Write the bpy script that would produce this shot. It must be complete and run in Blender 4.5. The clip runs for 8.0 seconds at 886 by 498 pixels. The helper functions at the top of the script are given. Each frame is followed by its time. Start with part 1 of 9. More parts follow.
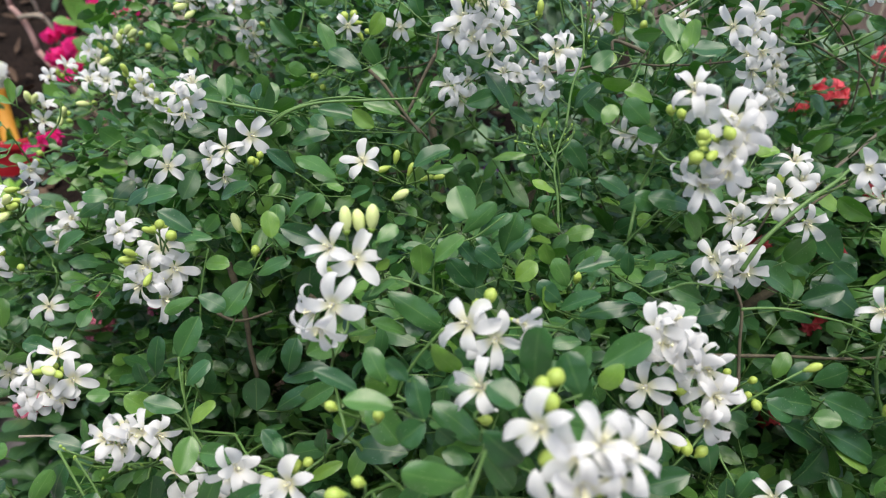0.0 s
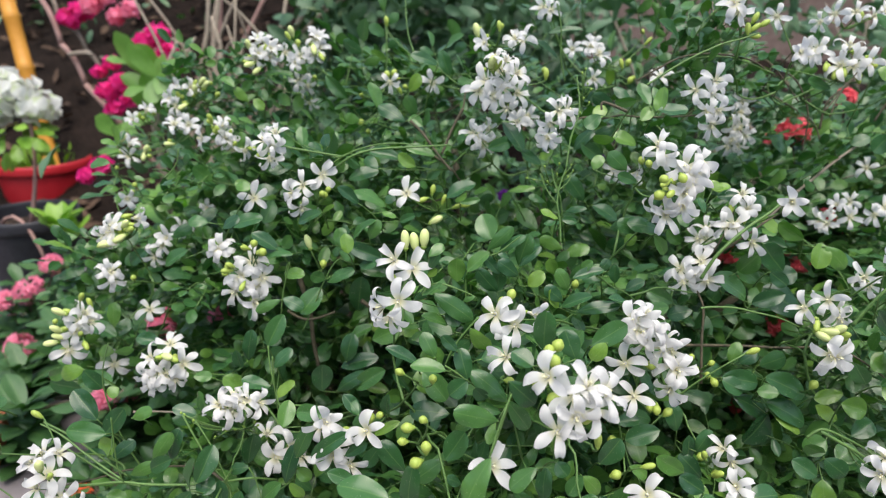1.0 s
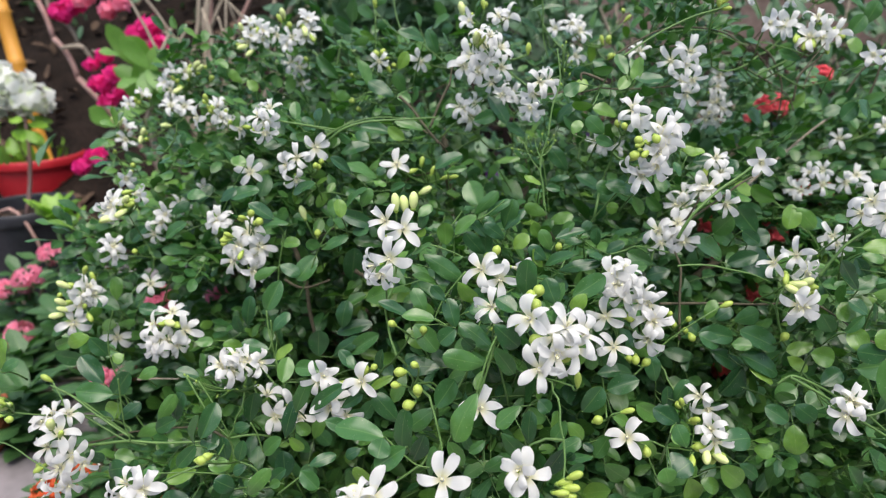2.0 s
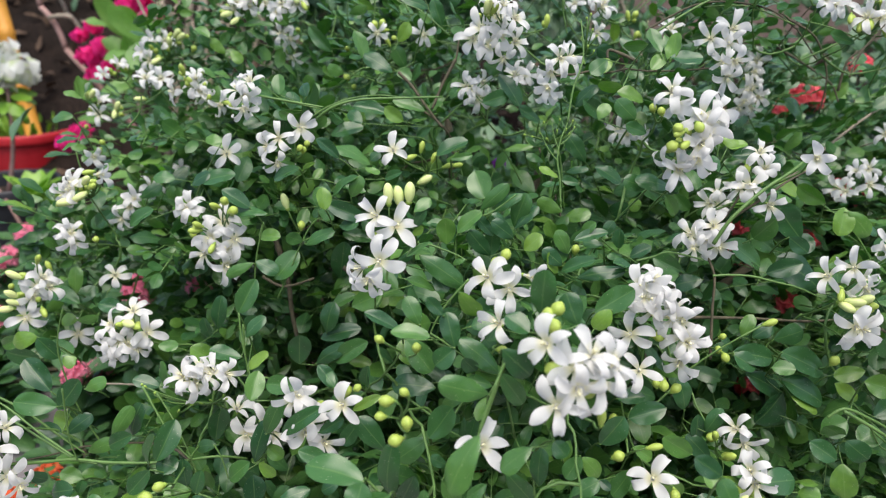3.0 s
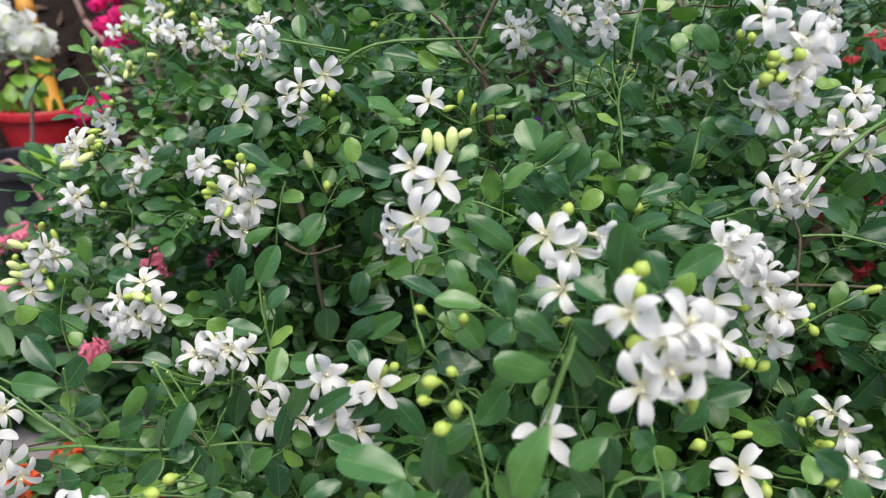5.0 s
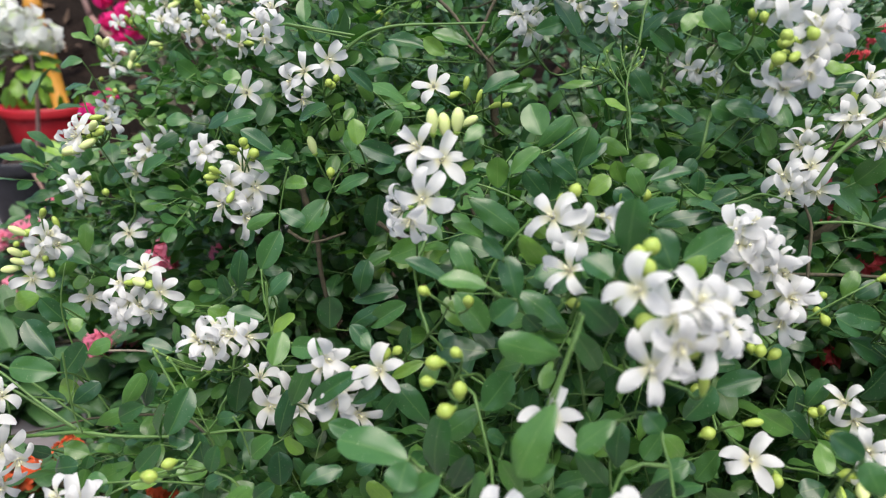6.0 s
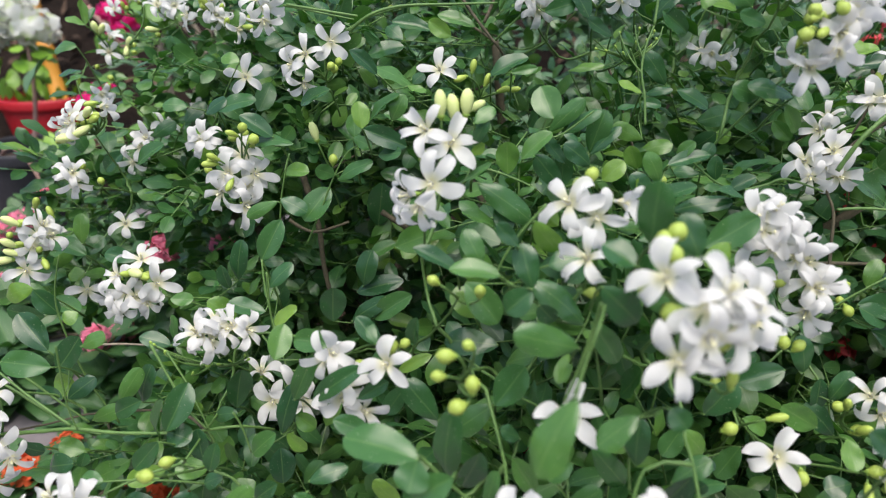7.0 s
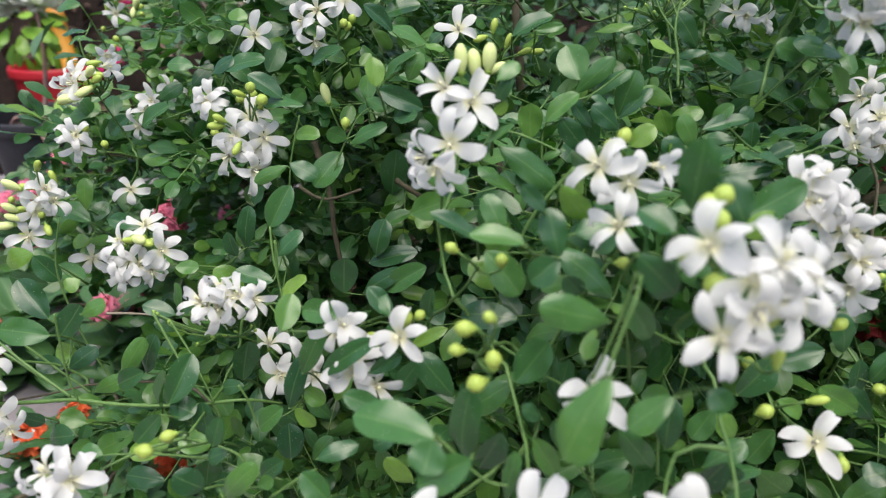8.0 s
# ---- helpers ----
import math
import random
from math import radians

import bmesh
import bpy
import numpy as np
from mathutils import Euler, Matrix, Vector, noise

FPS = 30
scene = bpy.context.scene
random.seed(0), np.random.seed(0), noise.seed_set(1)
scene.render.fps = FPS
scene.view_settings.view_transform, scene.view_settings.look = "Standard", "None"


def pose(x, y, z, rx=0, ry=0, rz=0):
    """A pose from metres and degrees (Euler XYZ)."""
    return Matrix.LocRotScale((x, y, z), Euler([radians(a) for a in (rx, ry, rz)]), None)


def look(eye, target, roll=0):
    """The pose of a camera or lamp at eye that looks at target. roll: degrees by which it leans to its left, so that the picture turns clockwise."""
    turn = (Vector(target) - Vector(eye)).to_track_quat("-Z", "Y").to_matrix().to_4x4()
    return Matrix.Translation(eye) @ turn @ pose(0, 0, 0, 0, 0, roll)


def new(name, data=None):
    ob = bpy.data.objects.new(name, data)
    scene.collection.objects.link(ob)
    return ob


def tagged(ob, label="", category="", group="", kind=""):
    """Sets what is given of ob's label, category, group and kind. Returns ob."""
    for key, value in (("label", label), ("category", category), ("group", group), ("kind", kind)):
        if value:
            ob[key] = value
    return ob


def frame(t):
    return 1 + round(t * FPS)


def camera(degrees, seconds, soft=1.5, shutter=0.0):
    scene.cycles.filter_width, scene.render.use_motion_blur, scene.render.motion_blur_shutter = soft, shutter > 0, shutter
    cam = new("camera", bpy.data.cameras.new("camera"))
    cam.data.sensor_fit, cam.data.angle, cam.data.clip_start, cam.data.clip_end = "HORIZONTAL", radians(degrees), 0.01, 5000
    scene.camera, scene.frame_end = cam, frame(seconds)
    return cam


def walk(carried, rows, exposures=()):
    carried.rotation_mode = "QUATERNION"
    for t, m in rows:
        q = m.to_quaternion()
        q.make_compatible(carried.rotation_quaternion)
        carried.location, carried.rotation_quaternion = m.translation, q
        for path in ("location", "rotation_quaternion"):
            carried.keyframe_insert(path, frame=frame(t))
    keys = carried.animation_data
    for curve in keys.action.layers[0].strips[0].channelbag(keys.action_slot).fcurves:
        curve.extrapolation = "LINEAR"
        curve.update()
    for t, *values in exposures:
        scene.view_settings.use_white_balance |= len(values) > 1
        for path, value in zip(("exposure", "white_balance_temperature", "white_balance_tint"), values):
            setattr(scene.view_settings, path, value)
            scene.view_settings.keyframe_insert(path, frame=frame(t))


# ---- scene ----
cam = camera(64.0, 8.0, soft=1.15)
PATH = [
    (0, (0.021, 0.011, 1.005), (-0.033, 1.887, 0.313), -0.7),
    (0.5, (0.014, -0.036, 1.019), (-0.035, 1.844, 0.337), -0.5),
    (0.75, (0.0058, -0.0915, 1.045), (-0.0349, 1.794, 0.3779), -0.7),
    (1, (0.001, -0.155, 1.061), (-0.069, 1.737, 0.417), -0.9),
    (1.25, (0.0029, -0.205, 1.061), (-0.0616, 1.693, 0.4336), -1.1),
    (1.5, (0.006, -0.226, 1.058), (-0.035, 1.666, 0.411), -1.3),
    (1.7, (0.007, -0.223, 1.05), (-0.046, 1.669, 0.402), -2.0),
    (2.8, (0.004, -0.109, 1.026), (-0.046, 1.769, 0.338), -0.0),
    (3, (0.005, -0.1, 1.019), (-0.05, 1.777, 0.329), -0.1),
    (3.25, (0.0081, -0.0882, 1.011), (-0.0416, 1.791, 0.3285), -0.6),
    (3.5, (0.01, -0.075, 1.005), (-0.049, 1.795, 0.296), -1.0),
    (3.7, (0.0073, -0.0649, 1.001), (-0.0574, 1.796, 0.2721), -1.1),
    (4, (-0.001, -0.052, 0.995), (-0.093, 1.809, 0.267), -1.3),
    (4.5, (-0.01, -0.038, 0.981), (-0.109, 1.816, 0.239), -1.5),
    (4.7, (-0.013, -0.034, 0.979), (-0.129, 1.818, 0.232), -1.5),
    (6, (-0.014, -0.027, 0.961), (-0.153, 1.826, 0.222), -1.2),
    (6.2, (-0.0129, -0.0291, 0.954), (-0.1764, 1.827, 0.2276), -1.3),
    (6.5, (-0.011, -0.033, 0.948), (-0.153, 1.833, 0.244), -1.5),
    (7, (-0.021, -0.008, 0.95), (-0.162, 1.838, 0.192), -1.4),
    (7.25, (-0.026, 0.0131, 0.9395), (-0.1295, 1.847, 0.1466), -1.2),
    (7.5, (-0.028, 0.024, 0.929), (-0.179, 1.844, 0.113), -1.0),
    (7.7, (-0.0278, 0.0223, 0.9298), (-0.2121, 1.823, 0.0787), -1.0),
    (8, (-0.027, 0.016, 0.933), (-0.2, 1.833, 0.117), -1.1),
]
walk(cam, [(t, look(eye, target, roll)) for t, eye, target, roll in PATH], ((0, 0.8), (8, 0.8)))
cam.data.dof.use_dof = True
cam.data.dof.focus_distance = 0.63
cam.data.dof.aperture_fstop = 6.2

# ---- world and light: a bright, hazy sky and a very soft sun ----
GROUND = 0.2
SUN_UP, SUN_ROUND = radians(70), radians(165)
world = bpy.data.worlds.new("overcast_sky")
scene.world = world
world.use_nodes = True
wt = world.node_tree
sky = wt.nodes.new("ShaderNodeTexSky")
sky.sky_type, sky.sun_disc = "NISHITA", False
sky.sun_elevation, sky.sun_rotation = SUN_UP, SUN_ROUND
sky.air_density, sky.dust_density, sky.ozone_density = 1.0, 4.0, 1.0
bg = wt.nodes["Background"]
bg.inputs["Strength"].default_value = 0.15
wt.links.new(sky.outputs["Color"], bg.inputs["Color"])
sun = new("sun", bpy.data.lights.new("sun", "SUN"))
sun.data.energy, sun.data.angle, sun.data.color = 1.8, radians(60), (1.0, 0.98, 0.95)
sun.matrix_world = look((math.sin(SUN_ROUND) * math.cos(SUN_UP) * 10, math.cos(SUN_ROUND) * math.cos(SUN_UP) * 10, math.sin(SUN_UP) * 10), (0, 0, 0))


# ---- materials ----
def material(name, rough=0.5, spec=0.5):
    m = bpy.data.materials.new(name)
    m.use_nodes = True
    b = m.node_tree.nodes["Principled BSDF"]
    b.inputs["Roughness"].default_value = rough
    b.inputs["Specular IOR Level"].default_value = spec
    return m, m.node_tree.nodes, m.node_tree.links, b


def ramp_node(nodes, stops, interpolation="LINEAR"):
    n = nodes.new("ShaderNodeValToRGB")
    n.color_ramp.interpolation = interpolation
    els = n.color_ramp.elements
    while len(els) < len(stops):
        els.new(0.5)
    for e, (at, col) in zip(els, stops):
        e.position, e.color = at, (*col, 1)
    return n


def noise_node(nodes, links, scale, detail=4.0, rough=0.6, coord="Object"):
    tc = nodes.new("ShaderNodeTexCoord")
    n = nodes.new("ShaderNodeTexNoise")
    n.inputs["Scale"].default_value, n.inputs["Detail"].default_value, n.inputs["Roughness"].default_value = scale, detail, rough
    links.new(tc.outputs[coord], n.inputs["Vector"])
    return n


def math_node(nodes, links, op, a, b=None):
    n = nodes.new("ShaderNodeMath")
    n.operation = op
    for i, v in enumerate((a, b)):
        if v is None:
            continue
        if isinstance(v, (int, float)):
            n.inputs[i].default_value = v
        else:
            links.new(v, n.inputs[i])
    return n.outputs[0]


def mix_colour(nodes, links, fac, a, b, blend="MIX"):
    n = nodes.new("ShaderNodeMix")
    n.data_type, n.blend_type = "RGBA", blend
    for sock, v in ((n.inputs["Factor"], fac), (n.inputs["A"], a), (n.inputs["B"], b)):
        if isinstance(v, (int, float)):
            sock.default_value = v
        elif isinstance(v, tuple):
            sock.default_value = (*v, 1)
        else:
            links.new(v, sock)
    return n.outputs["Result"]


def bump(nodes, links, height, bsdf, strength=0.2, distance=0.001):
    n = nodes.new("ShaderNodeBump")
    n.inputs["Strength"].default_value, n.inputs["Distance"].default_value = strength, distance
    links.new(height, n.inputs["Height"])
    links.new(n.outputs["Normal"], bsdf.inputs["Normal"])


def through_light(nodes, links, bsdf, colour, amount):
    """Thin leaf or petal tissue: part of the light passes through it."""
    tr = nodes.new("ShaderNodeBsdfTranslucent")
    mx = nodes.new("ShaderNodeMixShader")
    mx.inputs["Fac"].default_value = amount
    if isinstance(colour, tuple):
        tr.inputs["Color"].default_value = (*colour, 1)
    else:
        links.new(colour, tr.inputs["Color"])
    out = nodes["Material Output"]
    links.new(bsdf.outputs[0], mx.inputs[1])
    links.new(tr.outputs[0], mx.inputs[2])
    links.new(mx.outputs[0], out.inputs["Surface"])


def leaf_material(name, greens, rough, per_island, vein=0.22, clear=0.18, gloss=0.08):
    """Glossy leaf: tone by leaf, paler midrib and side veins along the leaf's own length, mottling and small spots."""
    m, nodes, links, b = material(name, rough, 0.44)
    b.inputs["Coat Weight"].default_value, b.inputs["Coat Roughness"].default_value = gloss, 0.2
    if per_island:
        rnd = nodes.new("ShaderNodeNewGeometry").outputs["Random Per Island"]
    else:
        rnd = nodes.new("ShaderNodeObjectInfo").outputs["Random"]
    tone = ramp_node(nodes, greens)
    if per_island:
        drift = noise_node(nodes, links, 11.0, 2.0)
        share = math_node(nodes, links, "MULTIPLY", math_node(nodes, links, "SUBTRACT", drift.outputs["Fac"], 0.25), 0.9)
        rnd = math_node(nodes, links, "ADD", math_node(nodes, links, "MULTIPLY", rnd, 0.55), share)
    links.new(rnd, tone.inputs["Fac"])
    uv = nodes.new("ShaderNodeUVMap")
    sep = nodes.new("ShaderNodeSeparateXYZ")
    links.new(uv.outputs[0], sep.inputs[0])
    across = math_node(nodes, links, "ABSOLUTE", math_node(nodes, links, "SUBTRACT", sep.outputs[0], 0.5))
    rib = math_node(nodes, links, "LESS_THAN", across, 0.022)
    slant = math_node(nodes, links, "SUBTRACT", sep.outputs[1], math_node(nodes, links, "MULTIPLY", across, 0.55))
    wave = math_node(nodes, links, "ABSOLUTE", math_node(nodes, links, "SINE", math_node(nodes, links, "MULTIPLY", slant, 26.0)))
    side = math_node(nodes, links, "MULTIPLY", math_node(nodes, links, "LESS_THAN", wave, 0.1), 0.22)
    lines = math_node(nodes, links, "MULTIPLY", math_node(nodes, links, "MAXIMUM", rib, side), vein)
    blot = noise_node(nodes, links, 140.0 if per_island else 5.0, 3.0)
    blotted = mix_colour(nodes, links, math_node(nodes, links, "MULTIPLY", blot.outputs["Fac"], 0.55), tone.outputs["Color"], (0.03, 0.095, 0.031), "MIX")
    veined = mix_colour(nodes, links, lines, blotted, (0.2, 0.32, 0.1))
    fleck = noise_node(nodes, links, 900.0 if per_island else 26.0, 1.0)
    spot = math_node(nodes, links, "MULTIPLY", math_node(nodes, links, "GREATER_THAN", fleck.outputs["Fac"], 0.74), 0.6)
    final = mix_colour(nodes, links, spot, veined, (0.42, 0.44, 0.32))
    links.new(final, b.inputs["Base Color"])
    h = math_node(nodes, links, "SUBTRACT", blot.outputs["Fac"], lines)
    bump(nodes, links, h, b, 0.2, 0.0004)
    bright = mix_colour(nodes, links, 1.0, final, (1.0, 1.5, 0.45), "MULTIPLY")
    through_light(nodes, links, b, bright, clear)
    return m


GREENS = [(0.0, (0.019, 0.064, 0.028)), (0.4, (0.041, 0.122, 0.037)), (0.72, (0.09, 0.205, 0.039)), (0.9, (0.16, 0.295, 0.042)), (1.0, (0.205, 0.345, 0.046))]
LEAF = leaf_material("jasmine_leaf", GREENS, 0.24, False)
ADULT_GREENS = [(0.0, (0.018, 0.06, 0.024)), (0.5, (0.036, 0.108, 0.032)), (0.85, (0.062, 0.16, 0.04)), (1.0, (0.1, 0.22, 0.046))]
ADULT_LEAF = leaf_material("grown_jasmine_leaf", ADULT_GREENS, 0.22, False)
DEEP_GREENS = [(at, (r * 0.98, g * 0.97, b * 0.9)) for at, (r, g, b) in GREENS]
LEAF_MASS = leaf_material("jasmine_foliage", DEEP_GREENS, 0.3, True)
YOUNG = leaf_material("young_leaf", [(0.0, (0.15, 0.32, 0.02)), (1.0, (0.28, 0.47, 0.04))], 0.4, True)
LUSH = leaf_material("lush_leaf", [(0.0, (0.12, 0.27, 0.045)), (1.0, (0.25, 0.44, 0.09))], 0.45, True, clear=0.3)
BROAD = leaf_material("broad_leaf", [(0.0, (0.03, 0.085, 0.028)), (1.0, (0.07, 0.16, 0.04))], 0.5, True)
HEDGE = leaf_material("hedge_leaf", [(0.0, (0.045, 0.1, 0.055)), (0.7, (0.09, 0.17, 0.085)), (1.0, (0.19, 0.23, 0.11))], 0.5, True, clear=0.12)


def petal_material(name, white, throat):
    m, nodes, links, b = material(name, 0.55, 0.25)
    uv = nodes.new("ShaderNodeUVMap")
    sep = nodes.new("ShaderNodeSeparateXYZ")
    links.new(uv.outputs[0], sep.inputs[0])
    n = noise_node(nodes, links, 90.0, 3.0)
    pale = mix_colour(nodes, links, n.outputs["Fac"], white, tuple(c * 0.93 for c in white))
    r = ramp_node(nodes, [(0.0, (1, 1, 1)), (0.16, (0.6, 0.6, 0.6)), (0.36, (0, 0, 0))])
    links.new(sep.outputs[1], r.inputs["Fac"])
    c = mix_colour(nodes, links, r.outputs["Color"], pale, throat)
    links.new(c, b.inputs["Base Color"])
    streak = math_node(nodes, links, "SINE", math_node(nodes, links, "MULTIPLY", sep.outputs[0], 44.0))
    bump(nodes, links, streak, b, 0.05, 0.0002)
    through_light(nodes, links, b, c, 0.48)
    return m


PETAL = petal_material("white_petal", (0.8, 0.795, 0.77), (0.8, 0.77, 0.45))
MAGENTA = petal_material("magenta_bract", (0.86, 0.04, 0.3), (0.7, 0.03, 0.22))
PINK = petal_material("pink_petal", (0.9, 0.3, 0.43), (0.84, 0.24, 0.36))
RED = petal_material("red_petal", (0.85, 0.15, 0.18), (0.78, 0.12, 0.13))
ORANGE = petal_material("orange_petal", (0.85, 0.17, 0.06), (0.8, 0.2, 0.06))
PURPLE = petal_material("purple_petal", (0.34, 0.05, 0.52), (0.36, 0.06, 0.46))
WHITE_BRACT = petal_material("white_bract", (0.8, 0.81, 0.76), (0.55, 0.65, 0.32))


def plain(name, a, b2, scale, rough=0.6, relief=0.2, distance=0.001, spec=0.4, detail=5.0):
    """Two-toned surface with noise at two scales and fine relief."""
    m, nodes, links, b = material(name, rough, spec)
    n1 = noise_node(nodes, links, scale, detail)
    n2 = noise_node(nodes, links, scale * 9, 3.0)
    f = math_node(nodes, links, "MULTIPLY", math_node(nodes, links, "ADD", n1.outputs["Fac"], n2.outputs["Fac"]), 0.5)
    r = ramp_node(nodes, [(0.35, a), (0.65, b2)])
    links.new(f, r.inputs["Fac"])
    links.new(r.outputs["Color"], b.inputs["Base Color"])
    bump(nodes, links, f, b, relief, distance)
    return m


BUD = plain("green_bud", (0.27, 0.38, 0.055), (0.4, 0.49, 0.1), 60, 0.4)
BUD_PALE = plain("pale_bud", (0.52, 0.61, 0.2), (0.64, 0.7, 0.32), 60, 0.45)
STAMEN = plain("stamen", (0.74, 0.71, 0.42), (0.8, 0.77, 0.52), 300, 0.6)
CALYX = plain("calyx", (0.2, 0.34, 0.05), (0.3, 0.42, 0.08), 200, 0.5)
STALK = plain("green_stalk", (0.06, 0.13, 0.03), (0.12, 0.22, 0.055), 90, 0.5)
WOOD = plain("twig_bark", (0.035, 0.034, 0.02), (0.12, 0.1, 0.06), 70, 0.8, 0.6)
PALE_WOOD = plain("dry_wood", (0.18, 0.15, 0.11), (0.35, 0.3, 0.23), 50, 0.85, 0.5)
REDDISH_WOOD = plain("reddish_wood", (0.3, 0.17, 0.14), (0.44, 0.29, 0.25), 50, 0.8, 0.5)
RED_POT = plain("red_plastic", (0.33, 0.008, 0.014), (0.43, 0.016, 0.024), 9, 0.45, 0.1)
BLACK_POT = plain("black_plastic", (0.012, 0.012, 0.016), (0.03, 0.03, 0.036), 9, 0.5, 0.1)
CLAY = plain("terracotta", (0.42, 0.11, 0.05), (0.56, 0.19, 0.1), 14, 0.85, 0.3)
SOIL = plain("potting_soil", (0.03, 0.02, 0.014), (0.1, 0.07, 0.05), 40, 0.95, 0.9, 0.01, 0.1)
YELLOW = plain("yellow_bamboo", (0.46, 0.19, 0.015), (0.58, 0.28, 0.035), 16, 0.5)
PAVING = plain("grey_paving", (0.15, 0.135, 0.14), (0.26, 0.235, 0.245), 2.2, 0.85, 0.35, 0.004)
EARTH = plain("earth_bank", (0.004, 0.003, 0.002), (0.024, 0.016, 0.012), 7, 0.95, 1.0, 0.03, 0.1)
LITTER = plain("dry_leaf", (0.02, 0.013, 0.01), (0.13, 0.085, 0.055), 6, 0.85, 0.3, 0.001, 0.15)
# Grey of the added south wall, kept dark so it bounces little light.
ADDED_WALL_GREY = plain("added_wall_grey", (0.13, 0.13, 0.12), (0.22, 0.22, 0.21), 2, 0.9, 0.3, 0.004)
PLASTER = plain("pinkish_plaster", (0.1, 0.068, 0.056), (0.22, 0.16, 0.135), 1.6, 0.9, 0.3, 0.004)


# ---- mesh helpers ----
WORLD_OF = {}


class Soup:
    """Plain lists of vertices, faces, uvs and material slots that become one mesh."""

    def __init__(self):
        self.v, self.f, self.uv, self.slot = [], [], [], []

    def add(self, verts, faces, uvs=None, slot=0):
        k = len(self.v)
        self.v.extend(tuple(p) for p in verts)
        self.f.extend(tuple(i + k for i in q) for q in faces)
        self.uv.extend(uvs if uvs is not None else [(0.5, 0.5)] * len(verts))
        self.slot.extend([slot] * len(faces))

    def mesh(self, name, materials):
        me = bpy.data.meshes.new(name)
        me.from_pydata(self.v, [], self.f)
        for m in materials:
            me.materials.append(m)
        me.polygons.foreach_set("material_index", self.slot)
        me.polygons.foreach_set("use_smooth", [True] * len(self.f))
        layer = me.uv_layers.new(name="uv")
        loops = np.empty(len(me.loops), dtype=np.int32)
        me.loops.foreach_get("vertex_index", loops)
        layer.data.foreach_set("uv", np.array(self.uv, dtype=np.float32)[loops].ravel())
        me.update()
        return me


def put(name, data, parent=None, m=None, label=""):
    """An object at the world pose m, as a part where it has a parent."""
    ob = new(name, data)
    m = m or Matrix()
    ob.matrix_basis = m
    WORLD_OF[ob.name] = m
    if parent is not None:
        ob.parent = parent
        ob.matrix_parent_inverse = WORLD_OF[parent.name].inverted()
    return tagged(ob, label) if label else ob


def thing(name, at, label, category, group="", kind=""):
    return tagged(put(name, None, None, Matrix.Translation(at)), label, category, group, kind)


def tube(soup, points, radii, sides=5, slot=0, closed=True):
    pts = [Vector(p) for p in points]
    k = len(pts)
    verts, faces = [], []
    side = None
    for i, p in enumerate(pts):
        d = (pts[min(i + 1, k - 1)] - pts[max(i - 1, 0)]).normalized()
        if side is None:
            side = d.orthogonal().normalized()
        side = (side - d * side.dot(d)).normalized()
        other = d.cross(side)
        r = radii[i] if hasattr(radii, "__len__") else radii
        for j in range(sides):
            a = 2 * math.pi * j / sides
            verts.append(p + (side * math.cos(a) + other * math.sin(a)) * r)
    for i in range(k - 1):
        for j in range(sides):
            a, b = i * sides + j, i * sides + (j + 1) % sides
            faces.append((a, b, b + sides, a + sides))
    if closed:
        faces.append(tuple(range(sides - 1, -1, -1)))
        faces.append(tuple(range((k - 1) * sides, k * sides)))
    soup.add(verts, faces, None, slot)


def bend(a, b, sag, n=7):
    """Points on a curve from a to b that bulges by the vector sag."""
    a, b, sag = Vector(a), Vector(b), Vector(sag)
    return [a.lerp(b, i / (n - 1)) + sag * (4 * (i / (n - 1)) * (1 - i / (n - 1))) for i in range(n)]


def lathe(soup, profile, sides=32, slot=0):
    verts = [(r * math.cos(2 * math.pi * j / sides), r * math.sin(2 * math.pi * j / sides), z) for r, z in profile for j in range(sides)]
    faces = []
    for i in range(len(profile) - 1):
        for j in range(sides):
            a, b = i * sides + j, i * sides + (j + 1) % sides
            faces.append((a, b, b + sides, a + sides))
    soup.add(verts, faces, None, slot)


def leaf_shape(nv, nu, fold, curl, wide=0.55, blunt=0.62, wave=0.0, point=0.0, dome=0.0):
    """A leaflet of length 1 along y and width 1 across x: folded on its midrib, its tip curled down."""
    verts, uvs, faces = [], [], []
    peak = max(((i / 60) ** wide) * ((1 - i / 60) ** blunt) for i in range(61))
    for i in range(nv + 1):
        v = i / nv
        vv = min(max(v, 0.004), 0.996)
        w = 0.5 * (vv ** wide) * ((1 - vv) ** blunt) / peak
        w *= 1 - point * v * v
        for j in range(nu + 1):
            u = 2 * j / nu - 1
            verts.append((u * w, v, fold * abs(u) * w * 1.6 - dome * u * u * w - curl * (v - 0.25) ** 2 + wave * math.sin(9 * v + 2 * u) * abs(u) * w))
            uvs.append((0.5 + 0.5 * u * (0.35 + 0.65 * w * 2), v))
    for i in range(nv):
        for j in range(nu):
            a = i * (nu + 1) + j
            faces.append((a, a + 1, a + nu + 2, a + nu + 1))
    return np.array(verts), faces, uvs


def leaf_pose(base, along, normal, width, length):
    y = Vector(along).normalized()
    z = Vector(normal)
    z = (z - y * z.dot(y)).normalized()
    x = y.cross(z)
    return Matrix(((x.x * width, y.x * length, z.x * length, base[0]), (x.y * width, y.y * length, z.y * length, base[1]), (x.z * width, y.z * length, z.z * length, base[2]), (0, 0, 0, 1)))


ROUGH_LEAVES = [leaf_shape(6, 4, f, c, w, b, e, 0.0, d) for f, c, w, b, e, d in ((0.1, 0.24, 0.66, 0.5, 0.07, 0.08), (0.04, 0.36, 0.74, 0.44, 0.1, 0.12), (0.14, 0.1, 0.6, 0.54, 0.06, 0.05), (0.08, -0.16, 0.66, 0.48, 0.1, 0.03), (0.04, 0.3, 0.8, 0.46, 0.08, 0.14))]


